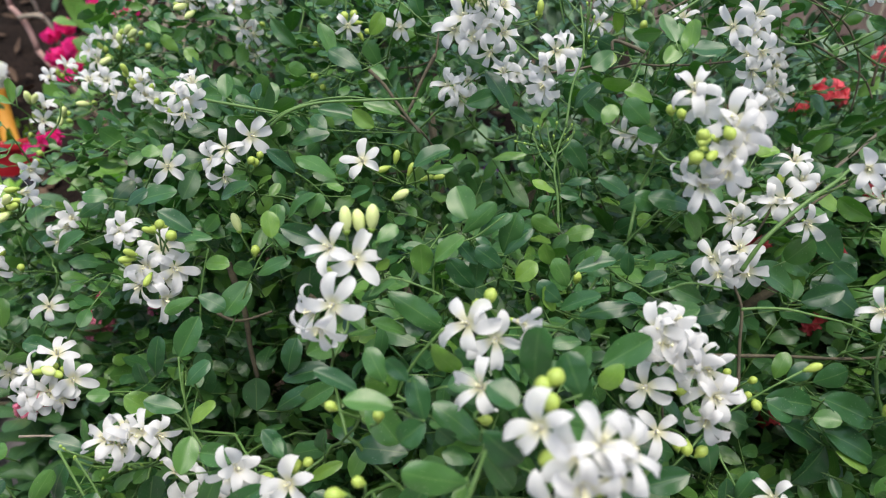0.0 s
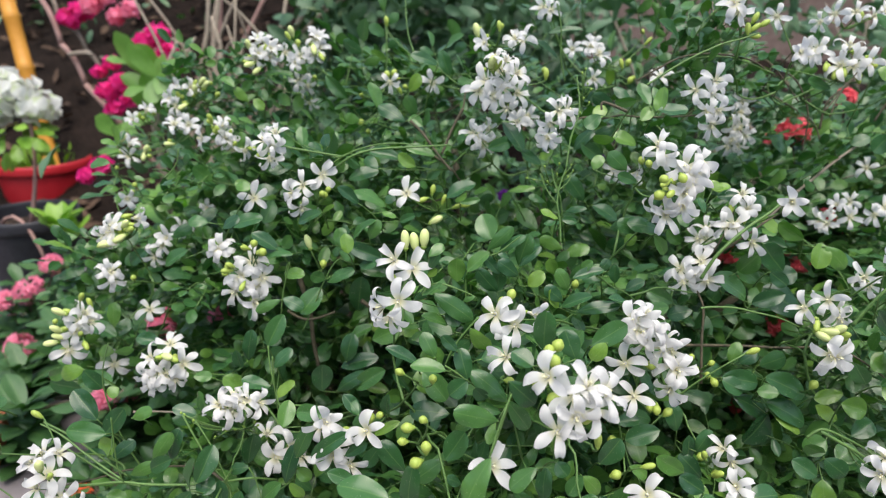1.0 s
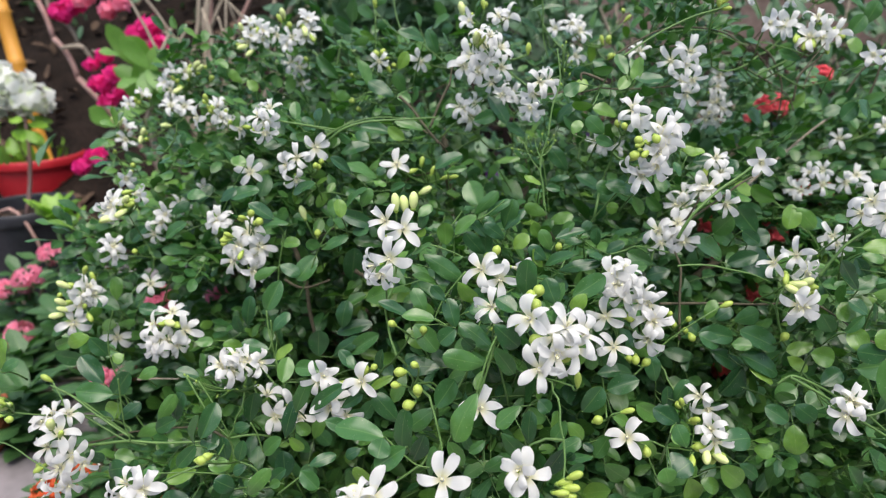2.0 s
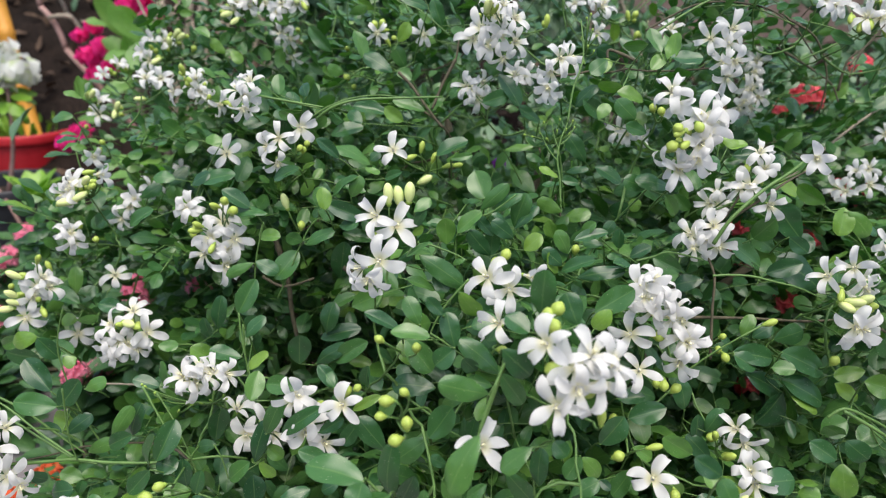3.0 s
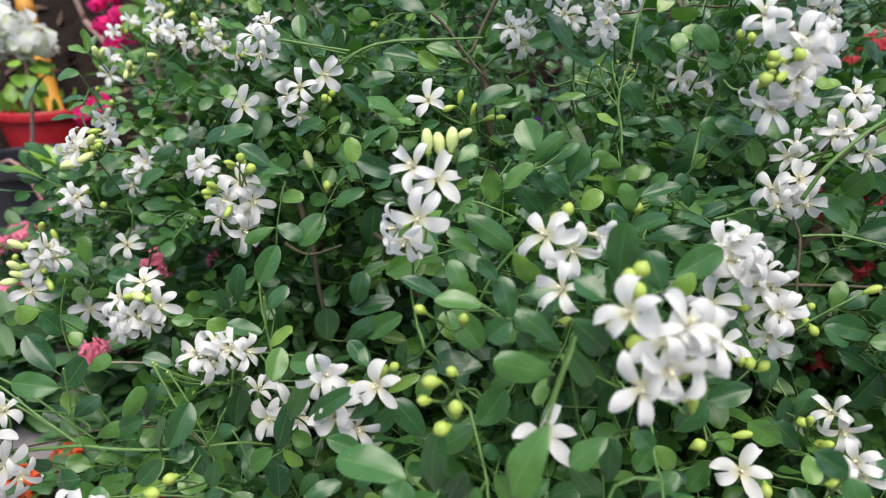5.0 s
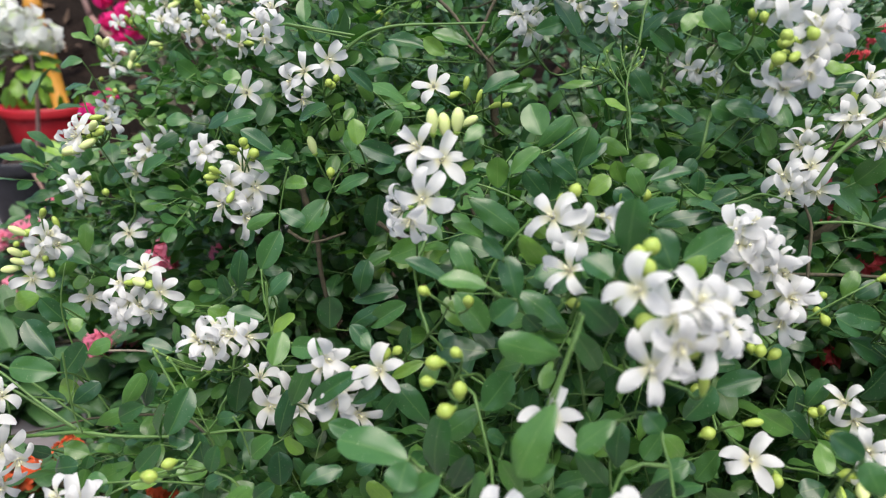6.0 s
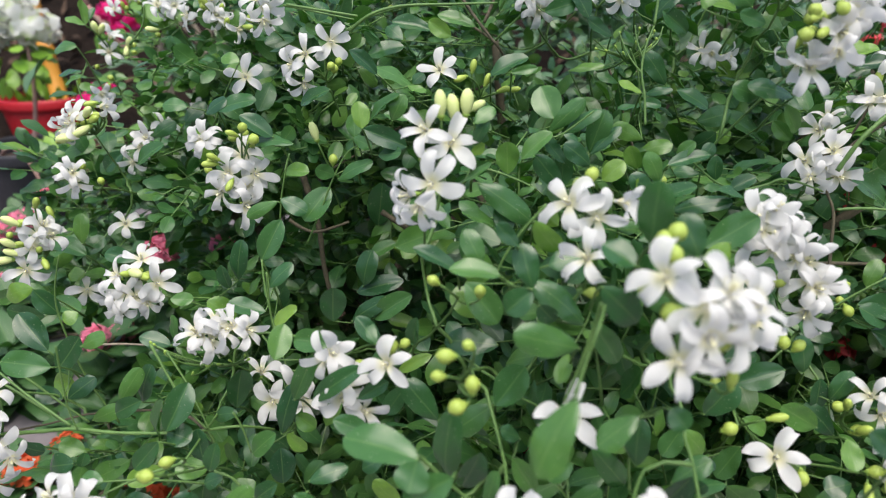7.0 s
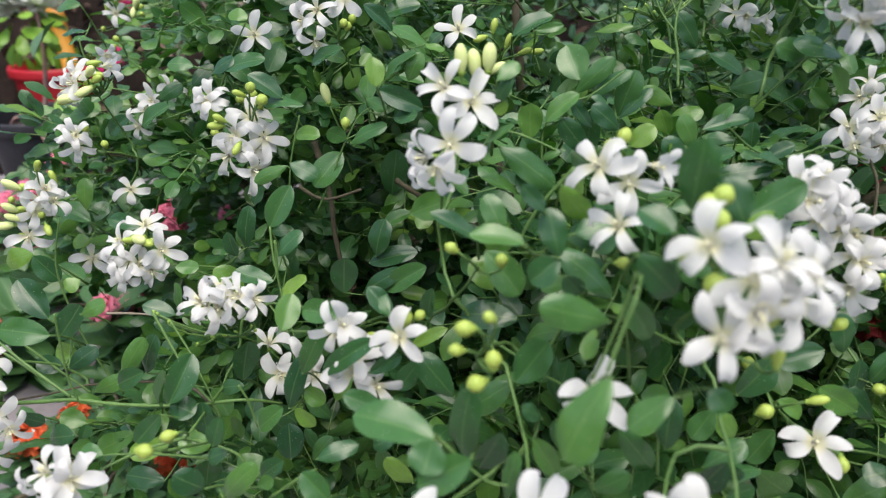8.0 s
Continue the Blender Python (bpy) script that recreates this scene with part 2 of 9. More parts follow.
def add_leaf(soup, base, along, normal, width, length, slot=0, shapes=ROUGH_LEAVES):
    v, f, uv = random.choice(shapes)
    m = np.array(leaf_pose(base, along, normal, width, length))
    soup.add((v @ m[:3, :3].T) + m[:3, 3], f, uv, slot)


def unit(v):
    v = np.asarray(v, dtype=float)
    return v / max(np.linalg.norm(v), 1e-9)


def spray_reach(size, count):
    return size * (0.45 * count + 0.3)


def add_spray(soup, at, way, up, size, count, slot=0):
    """A pinnate leaf: a thin rachis with leaflets to both sides and one at its end, growing larger outwards."""
    at, way = np.asarray(at, dtype=float), unit(way)
    up = unit(np.asarray(up) - way * np.dot(up, way))
    side = np.cross(way, up)
    length = spray_reach(size, count)
    droop = random.uniform(0.0, 0.25)
    tip = at + way * length
    tube(soup, [at, at + way * length * 0.5 + up * length * 0.04, tip - up * length * droop * 0.5], [0.0009, 0.0007, 0.0004], 3, 1)
    for k in range(count):
        s = (k + 1) / count
        b = at + way * length * s * 0.98 - up * length * droop * s * s * 0.5
        sgn = 1 if k % 2 else -1
        d = way * (1.0 if k == count - 1 else random.uniform(0.35, 0.7)) + side * sgn * (0.15 if k == count - 1 else 1.0) + up * random.uniform(-0.3, 0.3)
        n = up + side * random.uniform(-0.5, 0.5) + way * random.uniform(-0.5, 0.4)
        ln = size * (0.62 + 0.38 * s) * random.uniform(0.85, 1.15)
        add_leaf(soup, b, d, n, ln * random.uniform(0.48, 0.62), ln, slot)


# ---- ground and what closes the place ----
def sheet(name, material_, x0, x1, y0, y1, height, step, label, category):
    nx, ny = int((x1 - x0) / step) + 1, int((y1 - y0) / step) + 1
    s = Soup()
    s.add([(x0 + i * step, y0 + j * step, height(x0 + i * step, y0 + j * step)) for j in range(ny) for i in range(nx)],
          [(j * nx + i, j * nx + i + 1, (j + 1) * nx + i + 1, (j + 1) * nx + i) for j in range(ny - 1) for i in range(nx - 1)])
    return tagged(put(name, s.mesh(name, [material_])), label, category, "", "structure")


sheet("ground", PAVING, -40, 40, -40, 40, lambda x, y: GROUND - 0.004, 4.0, "grey weathered paving of the garden yard", "ground")
# Added dark sheet that stands in for the shade low between the shrubs.
sheet("gap_dark_sheet", SOIL, -0.6, 2.2, 0.72, 2.2, lambda x, y: GROUND + 0.016 + 0.02 * noise.noise(Vector((x * 7, y * 7, 2))), 0.05, "dark soil-coloured sheet added under the shrubs to darken the gaps", "soil bed")


def bank_height(x, y):
    rise = max(0.0, min(1.0, (y - 2.3) / 1.6))
    return GROUND + 0.01 + rise * (1.0 - 0.65 * max(0.0, min(1.0, x + 0.2))) + 0.12 * rise * noise.noise(Vector((x * 2.2, y * 2.2, 3))) + 0.04 * noise.noise(Vector((x * 9, y * 9, 5))) * min(1, rise * 4)


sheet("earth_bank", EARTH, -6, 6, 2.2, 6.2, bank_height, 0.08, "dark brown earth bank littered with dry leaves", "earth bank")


def slab(name, x0, x1, y0, y1, z0, z1, mat, label, category):
    bm = bmesh.new()
    bmesh.ops.create_cube(bm, size=1, matrix=Matrix.Translation(((x0 + x1) / 2, (y0 + y1) / 2, (z0 + z1) / 2)) @ Matrix.Diagonal((x1 - x0, y1 - y0, z1 - z0, 1)))
    bmesh.ops.bevel(bm, geom=bm.edges[:], offset=0.02, segments=2, affect="EDGES")
    me = bpy.data.meshes.new(name)
    bm.to_mesh(me)
    bm.free()
    me.materials.append(mat)
    return tagged(put(name, me), label, category, "", "structure")


slab("wall_north", -7, 7, 6.1, 6.35, GROUND - 0.1, 1.8, PLASTER, "pinkish weathered plaster wall behind the plants", "wall")


# Unseen wall behind the camera, added to hold low light off the shrub.
slab("added_wall_south", -5, 5, -2.2, -2.0, GROUND - 0.1, 1.5, ADDED_WALL_GREY, "low grey wall added out of view to cut low light on the shrub", "wall")
# Both side walls are unseen, added to close the yard against low light.
slab("added_wall_west", -5.2, -5, -2.2, 6.1, GROUND - 0.1, 1.8, PLASTER, "plaster wall added out of view beside the yard", "wall")
slab("added_wall_east", 5, 5.2, -2.2, 6.1, GROUND - 0.1, 1.8, PLASTER, "plaster wall added out of view beside the yard", "wall")

# fallen leaves on the bank
s = Soup()
for _ in range(900):
    x, y = random.uniform(-3.2, 2.6), random.uniform(2.25, 4.4)
    add_leaf(s, (x, y, bank_height(x, y) + 0.012), unit((random.uniform(-1, 1), random.uniform(-1, 1), random.uniform(-0.1, 0.6))), unit((random.uniform(-0.5, 0.5), random.uniform(-0.6, 0.3), 1)), 0.035, random.uniform(0.05, 0.1))
tagged(put("leaf_litter", s.mesh("leaf_litter", [LITTER])), "dry brown fallen leaves on the earth bank", "leaf litter", "", "stuff")

# ---- pots and the plants at the side ----
def pot(name, at, radius, height, mat, label, soil=True):
    t = thing(name, at, label, "plant pot", "pots in the yard")
    s = Soup()
    r, h = radius, height
    lathe(s, [(r * 0.02, 0), (r * 0.7, 0), (r * 0.73, 0.01), (r * 0.93, h - 0.045), (r * 0.93, h - 0.04), (r * 1.0, h - 0.038), (r * 1.01, h - 0.03), (r * 1.01, h - 0.006), (r * 0.99, h), (r * 0.95, h), (r * 0.93, h - 0.01), (r * 0.9, h - 0.06)], 40)
    put("pot_wall", s.mesh("pot_wall", [mat]), t, Matrix.Translation(at))
    s = Soup()
    rings = [(0.001, h - 0.035), (r * 0.3, h - 0.03), (r * 0.6, h - 0.038), (r * 0.905, h - 0.05)]
    lathe(s, rings, 28)
    s.v = [(x, y, z + 0.008 * noise.noise(Vector((x * 60, y * 60, 1)))) for x, y, z in s.v]
    put("soil", s.mesh("soil", [SOIL]), t, Matrix.Translation(at))
    return t


pot("red_pot", (-1.74, 2.66, GROUND), 0.185, 0.3, RED_POT, "red plastic pot with a rolled rim on the ground")
pot("black_pot", (-1.37, 1.93, GROUND), 0.15, 0.28, BLACK_POT, "black plastic nursery pot filled with soil")
pot("clay_pot", (-1.0, 1.02, GROUND), 0.08, 0.1, CLAY, "orange terracotta pot low beside the jasmine shrub")
pot("shrub_pot", (0.06, 0.86, GROUND), 0.17, 0.24, RED_POT, "dark red plastic pot that holds the jasmine shrub")

# the yellow bamboo cane that stands in the red pot
cane = thing("bamboo_cane", (-1.72, 2.68, GROUND + 0.25), "thick yellow bamboo cane standing in the red pot", "cane")
s = Soup()
for k in range(5):
    a, b = Vector((-1.71, 2.67, 0.46)).lerp(Vector((-1.93, 2.9, 1.45)), k / 5), Vector((-1.71, 2.67, 0.46)).lerp(Vector((-1.93, 2.9, 1.45)), (k + 1) / 5)
    tube(s, [a, a.lerp(b, 0.04), a.lerp(b, 0.5), a.lerp(b, 0.96), b], [0.036, 0.031, 0.03, 0.031, 0.036], 12)
put("cane_stem", s.mesh("cane_stem", [YELLOW]), cane)
s = Soup()
for k in range(26):
    a = random.uniform(0, 6.28)
    add_leaf(s, (-1.74 + 0.1 * math.cos(a), 2.66 + 0.1 * math.sin(a), 0.47), (math.cos(a) * 0.5, math.sin(a) * 0.5, 1), (math.cos(a), math.sin(a), -0.3), 0.02, random.uniform(0.04, 0.09))
tagged(put("weeds", s.mesh("weeds", [YOUNG])), "small green weeds in the red pot", "weeds", "", "stuff")


def bract_ball(soup, at, radius, count, size, slot=0):
    """A loose head of papery bracts."""
    for _ in range(count):
        d = unit(np.random.normal(size=3))
        p = np.array(at) + d * radius * random.uniform(0.45, 1.0) * np.array((1, 1, 0.75))
        t = unit(np.cross(d, np.random.normal(size=3)))
        add_leaf(soup, p - t * size * 0.5, t, d, size * 0.85, size * random.uniform(0.8, 1.2), slot, BRACTS)


BRACTS = [leaf_shape(5, 2, 0.3, c, 0.5, 0.5, 0.2) for c in (0.2, 0.5, -0.3)]

# white bougainvillea in the black pot
wb = thing("bougainvillea", (-1.37, 1.93, GROUND + 0.24), "young white bougainvillea on a bare stem in the black pot", "shrub")
s = Soup()
tube(s, bend((-1.37, 1.93, 0.43), (-1.31, 1.94, 0.8), (0.02, 0, 0)), [0.007, 0.007, 0.006, 0.006, 0.005, 0.005, 0.004], 6)
tube(s, bend((-1.42, 1.86, 0.45), (-1.25, 1.8, 0.32), (0.02, -0.02, 0.1)), 0.005, 6)
put("stem", s.mesh("stem", [REDDISH_WOOD]), wb)
s = Soup()
bract_ball(s, (-1.34, 1.94, 0.835), 0.075, 70, 0.046)
bract_ball(s, (-1.27, 1.93, 0.80), 0.06, 40, 0.046)
bract_ball(s, (-1.42, 1.94, 0.8), 0.07, 50, 0.046)
bract_ball(s, (-1.36, 1.94, 0.88), 0.04, 20, 0.046)
put("flower_head", s.mesh("flower_head", [WHITE_BRACT]), wb, None, "papery white bracts tinged with green")
s = Soup()
for _ in range(44):
    d = unit(np.random.normal(size=3) * (1, 1, 0.5))
    add_leaf(s, np.array((-1.34, 1.9, 0.73)) + d * 0.06, d + (0, 0, -0.4), (d[0] * 0.3, -0.5, 1), 0.035, 0.06)
put("leaves", s.mesh("leaves", [YOUNG]), wb)

# magenta bougainvillea behind, with bare slanting stems
mb = thing("bougainvillea", (-0.95, 2.45, GROUND), "magenta bougainvillea with bare slanting woody stems", "shrub")
for a, b, sg, r in (((-1.261, 2.2, 0.841), (-1.317, 2.2, 0.968), (0.01, 0, 0.008), 0.0085), ((-1.317, 2.2, 0.968), (-1.37, 2.2, 1.128), (0.01, 0, 0.008), 0.0085), ((-1.365, 2.25, 1.126), (-1.342, 2.25, 1.054), (0.01, 0, 0.008), 0.007), ((-1.313, 2.25, 1.026), (-1.266, 2.25, 0.947), (0.01, 0, 0.008), 0.006), ((-1.266, 2.25, 0.947), (-1.222, 2.25, 0.852), (0.01, 0, 0.008), 0.007), ((-1.286, 2.18, 0.935), (-1.211, 2.18, 0.933), (0.01, 0, 0.008), 0.007), ((-1.222, 2.25, 0.923), (-1.197, 2.25, 0.882), (0.01, 0, 0.008), 0.005), ((-0.95, 2.4, 0.2), (-1.261, 2.2, 0.841), (0.01, 0, 0.008), 0.009), ((-0.95, 2.4, 0.5), (-0.85, 2.45, 1.2), (0.01, 0, 0.008), 0.009), ((-0.9, 2.45, 0.8), (-0.62, 2.4, 1.22), (0.01, 0, 0.008), 0.008), ((-0.992, 2.3, 0.976), (-0.923, 2.3, 0.905), (0.01, 0, 0.008), 0.006)):
    s = Soup()
    tube(s, bend(a, b, sg), r, 7)
    put("stem", s.mesh("stem", [REDDISH_WOOD if r > 0.0075 else PALE_WOOD]), mb)
for at, r, n in (((-1.265, 2.235, 1.06), 0.06, 46), ((-1.16, 2.34, 1.06), 0.055, 30), ((-1.02, 2.21, 0.985), 0.06, 46), ((-0.985, 2.2, 0.93), 0.05, 30), ((-1.09, 2.06, 0.845), 0.055, 50), ((-1.07, 2.05, 0.795), 0.04, 26), ((-1.05, 1.78, 0.645), 0.035, 26), ((-1.13, 2.1, 0.9), 0.03, 14), ((-1.17, 2.2, 1.1), 0.05, 26)):
    s = Soup()
    bract_ball(s, np.array(at) + (0.02, 0, 0.012), r * 0.62, n, 0.034)
    bract_ball(s, np.array(at) - (0.022, 0.01, 0.014), r * 0.6, n, 0.032)
    put("flower_head", s.mesh("flower_head", [PINK if at[2] > 1.055 and at[0] > -1.2 else MAGENTA]), mb, None, "bright magenta papery bracts")
s = Soup()
for at, ln, d in (((-0.99, 2.0, 0.93), 0.17, (-0.35, -0.2, 0.8)), ((-0.92, 1.98, 0.86), 0.17, (0.25, -0.2, 0.9)), ((-0.94, 1.96, 0.84), 0.15, (0.0, -0.5, 0.9)), ((-0.98, 2.0, 0.86), 0.14, (-0.8, -0.2, 0.4)), ((-0.9, 1.97, 0.82), 0.14, (0.8, -0.3, 0.4)), ((-1.0, 1.98, 0.76), 0.12, (-0.5, -0.5, -0.3)), ((-1.06, 2.0, 0.72), 0.1, (-0.4, -0.5, -0.1))):
    for q in range(2):
        add_leaf(s, np.array(at) - np.array(d) * 0.06 + np.random.normal(size=3) * 0.02 * q, np.array(d) + np.random.normal(size=3) * 0.3 * q, (random.uniform(-0.3, 0.3), -1, 0.5), ln * 0.34, ln * (0.85 - 0.25 * q))
for a, b, wide in (((-0.891, 1.9, 0.888), (-0.943, 1.86, 0.977), 0.053), ((-0.89, 1.9, 0.883), (-0.812, 1.86, 0.943), 0.063), ((-0.897, 1.9, 0.883), (-0.826, 1.86, 0.826), 0.053), ((-0.897, 1.9, 0.878), (-0.898, 1.86, 0.811), 0.049), ((-0.92, 1.9, 0.859), (-0.974, 1.86, 0.851), 0.039), ((-1.028, 1.9, 0.724), (-1.071, 1.86, 0.777), 0.063), ((-1.098, 1.9, 0.674), (-1.02, 1.86, 0.687), 0.039), ((-0.915, 1.9, 0.768), (-0.973, 1.86, 0.763), 0.032), ((-0.968, 1.9, 0.925), (-1.004, 1.86, 0.944), 0.032)):
    add_leaf(s, a, np.array(b) - np.array(a), (random.uniform(-0.4, 0.4), -0.8, 1), wide, (Vector(b) - Vector(a)).length)
put("leaves", s.mesh("leaves", [LUSH]), mb, None, "broad bright green leaves")


def rosette(soup, at, count, length, lift, slot=0, wide=0.42):
    for k in range(count):
        a = 2.4 * k
        e = lift + 0.5 * (1 - k / count)
        d = (math.cos(a) * math.cos(e), math.sin(a) * math.cos(e), math.sin(e))
        add_leaf(soup, at, d, (-math.cos(a) * math.sin(e), -math.sin(a) * math.sin(e), math.cos(e)), length * wide, length * random.uniform(0.8, 1.1), slot)


# bright young plant before the red pot
bp = thing("young_plant", (-1.16, 1.74, GROUND), "bright yellow-green young plant by the black pot", "plant")
s = Soup()
tube(s, [(-1.16, 1.74, GROUND), (-1.16, 1.74, 0.48)], 0.006, 6)
put("stem", s.mesh("stem", [STALK]), bp)
s = Soup()
rosette(s, (-1.16, 1.74, 0.47), 12, 0.1, 0.6)
rosette(s, (-1.12, 1.72, 0.45), 7, 0.08, 0.7)
put("leaves", s.mesh("leaves", [YOUNG]), bp)


def blossom_head(soup, at, radius, count, size, slot=0):
    """A rounded head of many small four-petalled flowers."""
    for _ in range(count):
        d = unit(np.random.normal(size=3) * (1, 1, 0.6) + (0, -0.3, 0.5))
        p = np.array(at) + d * radius * random.uniform(0.75, 1.05)
        t = unit(np.cross(d, np.random.normal(size=3)))
        b = np.cross(d, t)
        for q in range(4):
            a = q * math.pi / 2
            add_leaf(soup, p, t * math.cos(a) + b * math.sin(a), d, size * 0.6, size, slot, BRACTS)


def ixora(at, height, spread, heads, mat, label, leaf_len=0.09, colour=BROAD):
    t = thing("ixora_shrub", (at[0], at[1], GROUND), label, "shrub", "ixora shrubs")
    tips = [np.array((at[0], at[1], GROUND + height)) + np.array((random.uniform(-1, 1) * spread, random.uniform(-1, 1) * spread, random.uniform(-0.6, 0.0) * height)) for _ in range(34)] + [np.array(h[0]) - (0, 0, 0.02) for h in heads]
    for p in tips:
        s = Soup()
        tube(s, bend((at[0], at[1], GROUND), p, (0, 0, 0.03)), [0.006, 0.006, 0.005, 0.005, 0.004, 0.003, 0.003], 5)
        put("stem", s.mesh("stem", [WOOD]), t)
    s = Soup()
    for p in tips:
        for q in range(3):
            rosette(s, p - (0, 0, 0.05 * q), 6, leaf_len, 0.15 - 0.1 * q)
    put("leaves", s.mesh("leaves", [colour]), t)
    for p, r, n in heads:
        s = Soup()
        blossom_head(s, p, r, n, 0.013)
        put("flower_head", s.mesh("flower_head", [mat]), t)
    return t


ixora((-1.12, 1.45, 0), 0.15, 0.28, (((-1.056, 1.4, 0.427), 0.035, 40), ((-1.055, 1.32, 0.315), 0.035, 36), ((-1.052, 1.5, 0.455), 0.028, 26), ((-1.116, 1.4, 0.394), 0.032, 36)), PINK, "low ixora shrub with pink flower heads and dark leaves", 0.08)
ixora((-0.72, 1.25, 0), 0.2, 0.24, (((-0.583, 1.08, 0.5), 0.03, 40), ((-0.583, 1.06, 0.483), 0.028, 30), ((-0.45, 1.02, 0.531), 0.02, 16), ((-0.672, 1.05, 0.349), 0.022, 20), ((-0.687, 1.0, 0.368), 0.024, 22)), PINK, "low ixora shrub with pink flower heads and dark leaves")
ixora((0.72, 1.15, 0), 0.55, 0.2, (((0.573, 1.11, 0.845), 0.026, 26), ((0.57, 0.95, 0.735), 0.012, 9), ((0.65, 1.05, 0.7), 0.022, 20), ((0.706, 1.21, 0.89), 0.015, 12), ((0.86, 1.2, 0.78), 0.03, 24), ((0.534, 0.95, 0.656), 0.02, 16), ((0.386, 0.85, 0.705), 0.013, 10), ((0.395, 0.85, 0.667), 0.012, 9), ((0.472, 0.85, 0.593), 0.014, 10), ((0.62, 1.3, 0.8), 0.018, 14), ((0.413, 0.8, 0.482), 0.014, 12), ((0.75, 1.1, 0.62), 0.025, 20)), RED, "taller ixora shrub with scarlet flower heads behind the jasmine", 0.06, HEDGE)
ixora((-0.56, 0.78, 0), 0.09, 0.16, (((-0.688, 0.768, 0.28), 0.028, 26), ((-0.482, 0.739, 0.28), 0.016, 12), ((-0.439, 0.73, 0.28), 0.015, 10), ((-0.655, 0.82, 0.28), 0.026, 22), ((-0.533, 0.772, 0.28), 0.014, 10)), ORANGE, "very low ixora plant with orange-red blossoms", 0.055)
pp = thing("purple_flower", (0.07, 1.15, GROUND), "small purple blossoms deep behind the jasmine", "flower")
s = Soup()
tube(s, bend((0.07, 1.15, GROUND), (0.07, 1.11, 0.72), (0.02, 0, 0)), 0.003, 5)
put("stem", s.mesh("stem", [STALK]), pp)
s = Soup()
blossom_head(s, (0.067, 1.1, 0.735), 0.008, 6, 0.009)
put("flower_head", s.mesh("flower_head", [PURPLE]), pp)
s = Soup()
blossom_head(s, (0.24, 1.12, 0.8), 0.006, 4, 0.008)
put("flower_head", s.mesh("flower_head", [PURPLE]), pp)

# yellow-green broad plant close behind the jasmine
yp = thing("broad_leaved_plant", (-0.62, 1.32, GROUND), "yellow-green broad-leaved plant behind the jasmine", "plant")
s = Soup()
tube(s, [(-0.62, 1.32, GROUND), (-0.61, 1.3, 0.66)], 0.007, 6)
put("stem", s.mesh("stem", [STALK]), yp)
s = Soup()
rosette(s, (-0.61, 1.29, 0.66), 12, 0.11, 0.1)
rosette(s, (-0.66, 1.33, 0.6), 10, 0.11, 0.0)
put("leaves", s.mesh("leaves", [LUSH]), yp)


# hedge behind everything, and dry twigs in it
def thicket(name, boxes, count, size, mat, label):
    s = Soup()
    for k in range(count):
        x0, x1, y0, y1, z0, z1 = boxes[k % len(boxes)]
        p = (random.uniform(x0, x1), random.uniform(y0, y1), z0 + (z1 - z0) * random.random() ** 0.8)
        if noise.noise(Vector(p) * 2.3) < -0.22:
            continue
        d = unit(np.random.normal(size=3) + (0, -0.4, 0.2))
        add_leaf(s, p, d, unit(np.random.normal(size=3) * 0.7 + (0, -0.3, 1)), size * random.uniform(0.3, 0.5), size * random.uniform(0.7, 1.3))
    tagged(put(name, s.mesh(name, [mat])), label, "hedge", "", "stuff")


thicket("hedge", [(-0.52, 0.4, 1.9, 2.8, 0.3, 1.15), (-0.5, 0.1, 1.8, 2.3, 0.6, 1.2), (-0.55, 0.6, 2.0, 2.9, 0.7, 1.2), (0.2, 1.6, 1.7, 2.7, 0.3, 1.08), (1.2, 2.6, 1.6, 2.7, 0.3, 1.04), (-0.9, 0.6, 1.3, 1.9, 0.2, 0.8), (0.4, 1.6, 1.3, 1.8, 0.2, 0.88), (-2.6, 0.4, 3.4, 4.2, 0.8, 1.7)], 8000, 0.075, HEDGE, "dense dark green hedge behind the jasmine")
tw = thing("dry_shrub", (-0.5, 2.3, GROUND), "bare dry twigs standing in the hedge", "shrub")
for k in range(26):
    s = Soup()
    x = random.uniform(-0.95, 1.9)
    a = Vector((x, random.uniform(1.9, 2.4), random.uniform(0.3, 0.6)))
    b = a + Vector((random.uniform(-0.35, 0.35), random.uniform(-0.1, 0.3), random.uniform(0.4, 0.85)))
    tube(s, bend(a, b, (random.uniform(-0.08, 0.08), 0, 0), 6), [0.008, 0.007, 0.006, 0.005, 0.004, 0.003], 5)
    put("twig", s.mesh("twig", [PALE_WOOD]), tw)
# the thickest of them lean against one another beside the bougainvillea
for k in range(11):
    s = Soup()
    a = Vector((random.uniform(-1.0, -0.5), random.uniform(1.95, 2.35), random.uniform(0.35, 0.6)))
    b = a + Vector((random.uniform(-0.3, 0.3), random.uniform(-0.1, 0.2), random.uniform(0.55, 0.85)))
    line = bend(a, b, (random.uniform(-0.07, 0.07), 0, 0), 7)
    tube(s, [p + Vector([random.gauss(0, 0.008) for _ in range(3)]) for p in line], [0.013, 0.012, 0.011, 0.01, 0.008, 0.007, 0.005], 6)
    side = line[3]
    tube(s, bend(side, side + Vector((random.uniform(-0.3, 0.3), random.uniform(-0.05, 0.1), random.uniform(0.1, 0.35))), (0, 0, 0.03), 5), [0.007, 0.006, 0.005, 0.004, 0.003], 5)
    put("twig", s.mesh("twig", [PALE_WOOD]), tw)


# ---- the orange jasmine shrub ----
ROOT = (0.06, 0.86, GROUND)
shrub = thing("orange_jasmine_shrub", ROOT, "dense orange jasmine shrub with white flowers and glossy green leaves", "shrub")
PLACED = []
CLEAR = []
random.seed(5)
np.random.seed(5)
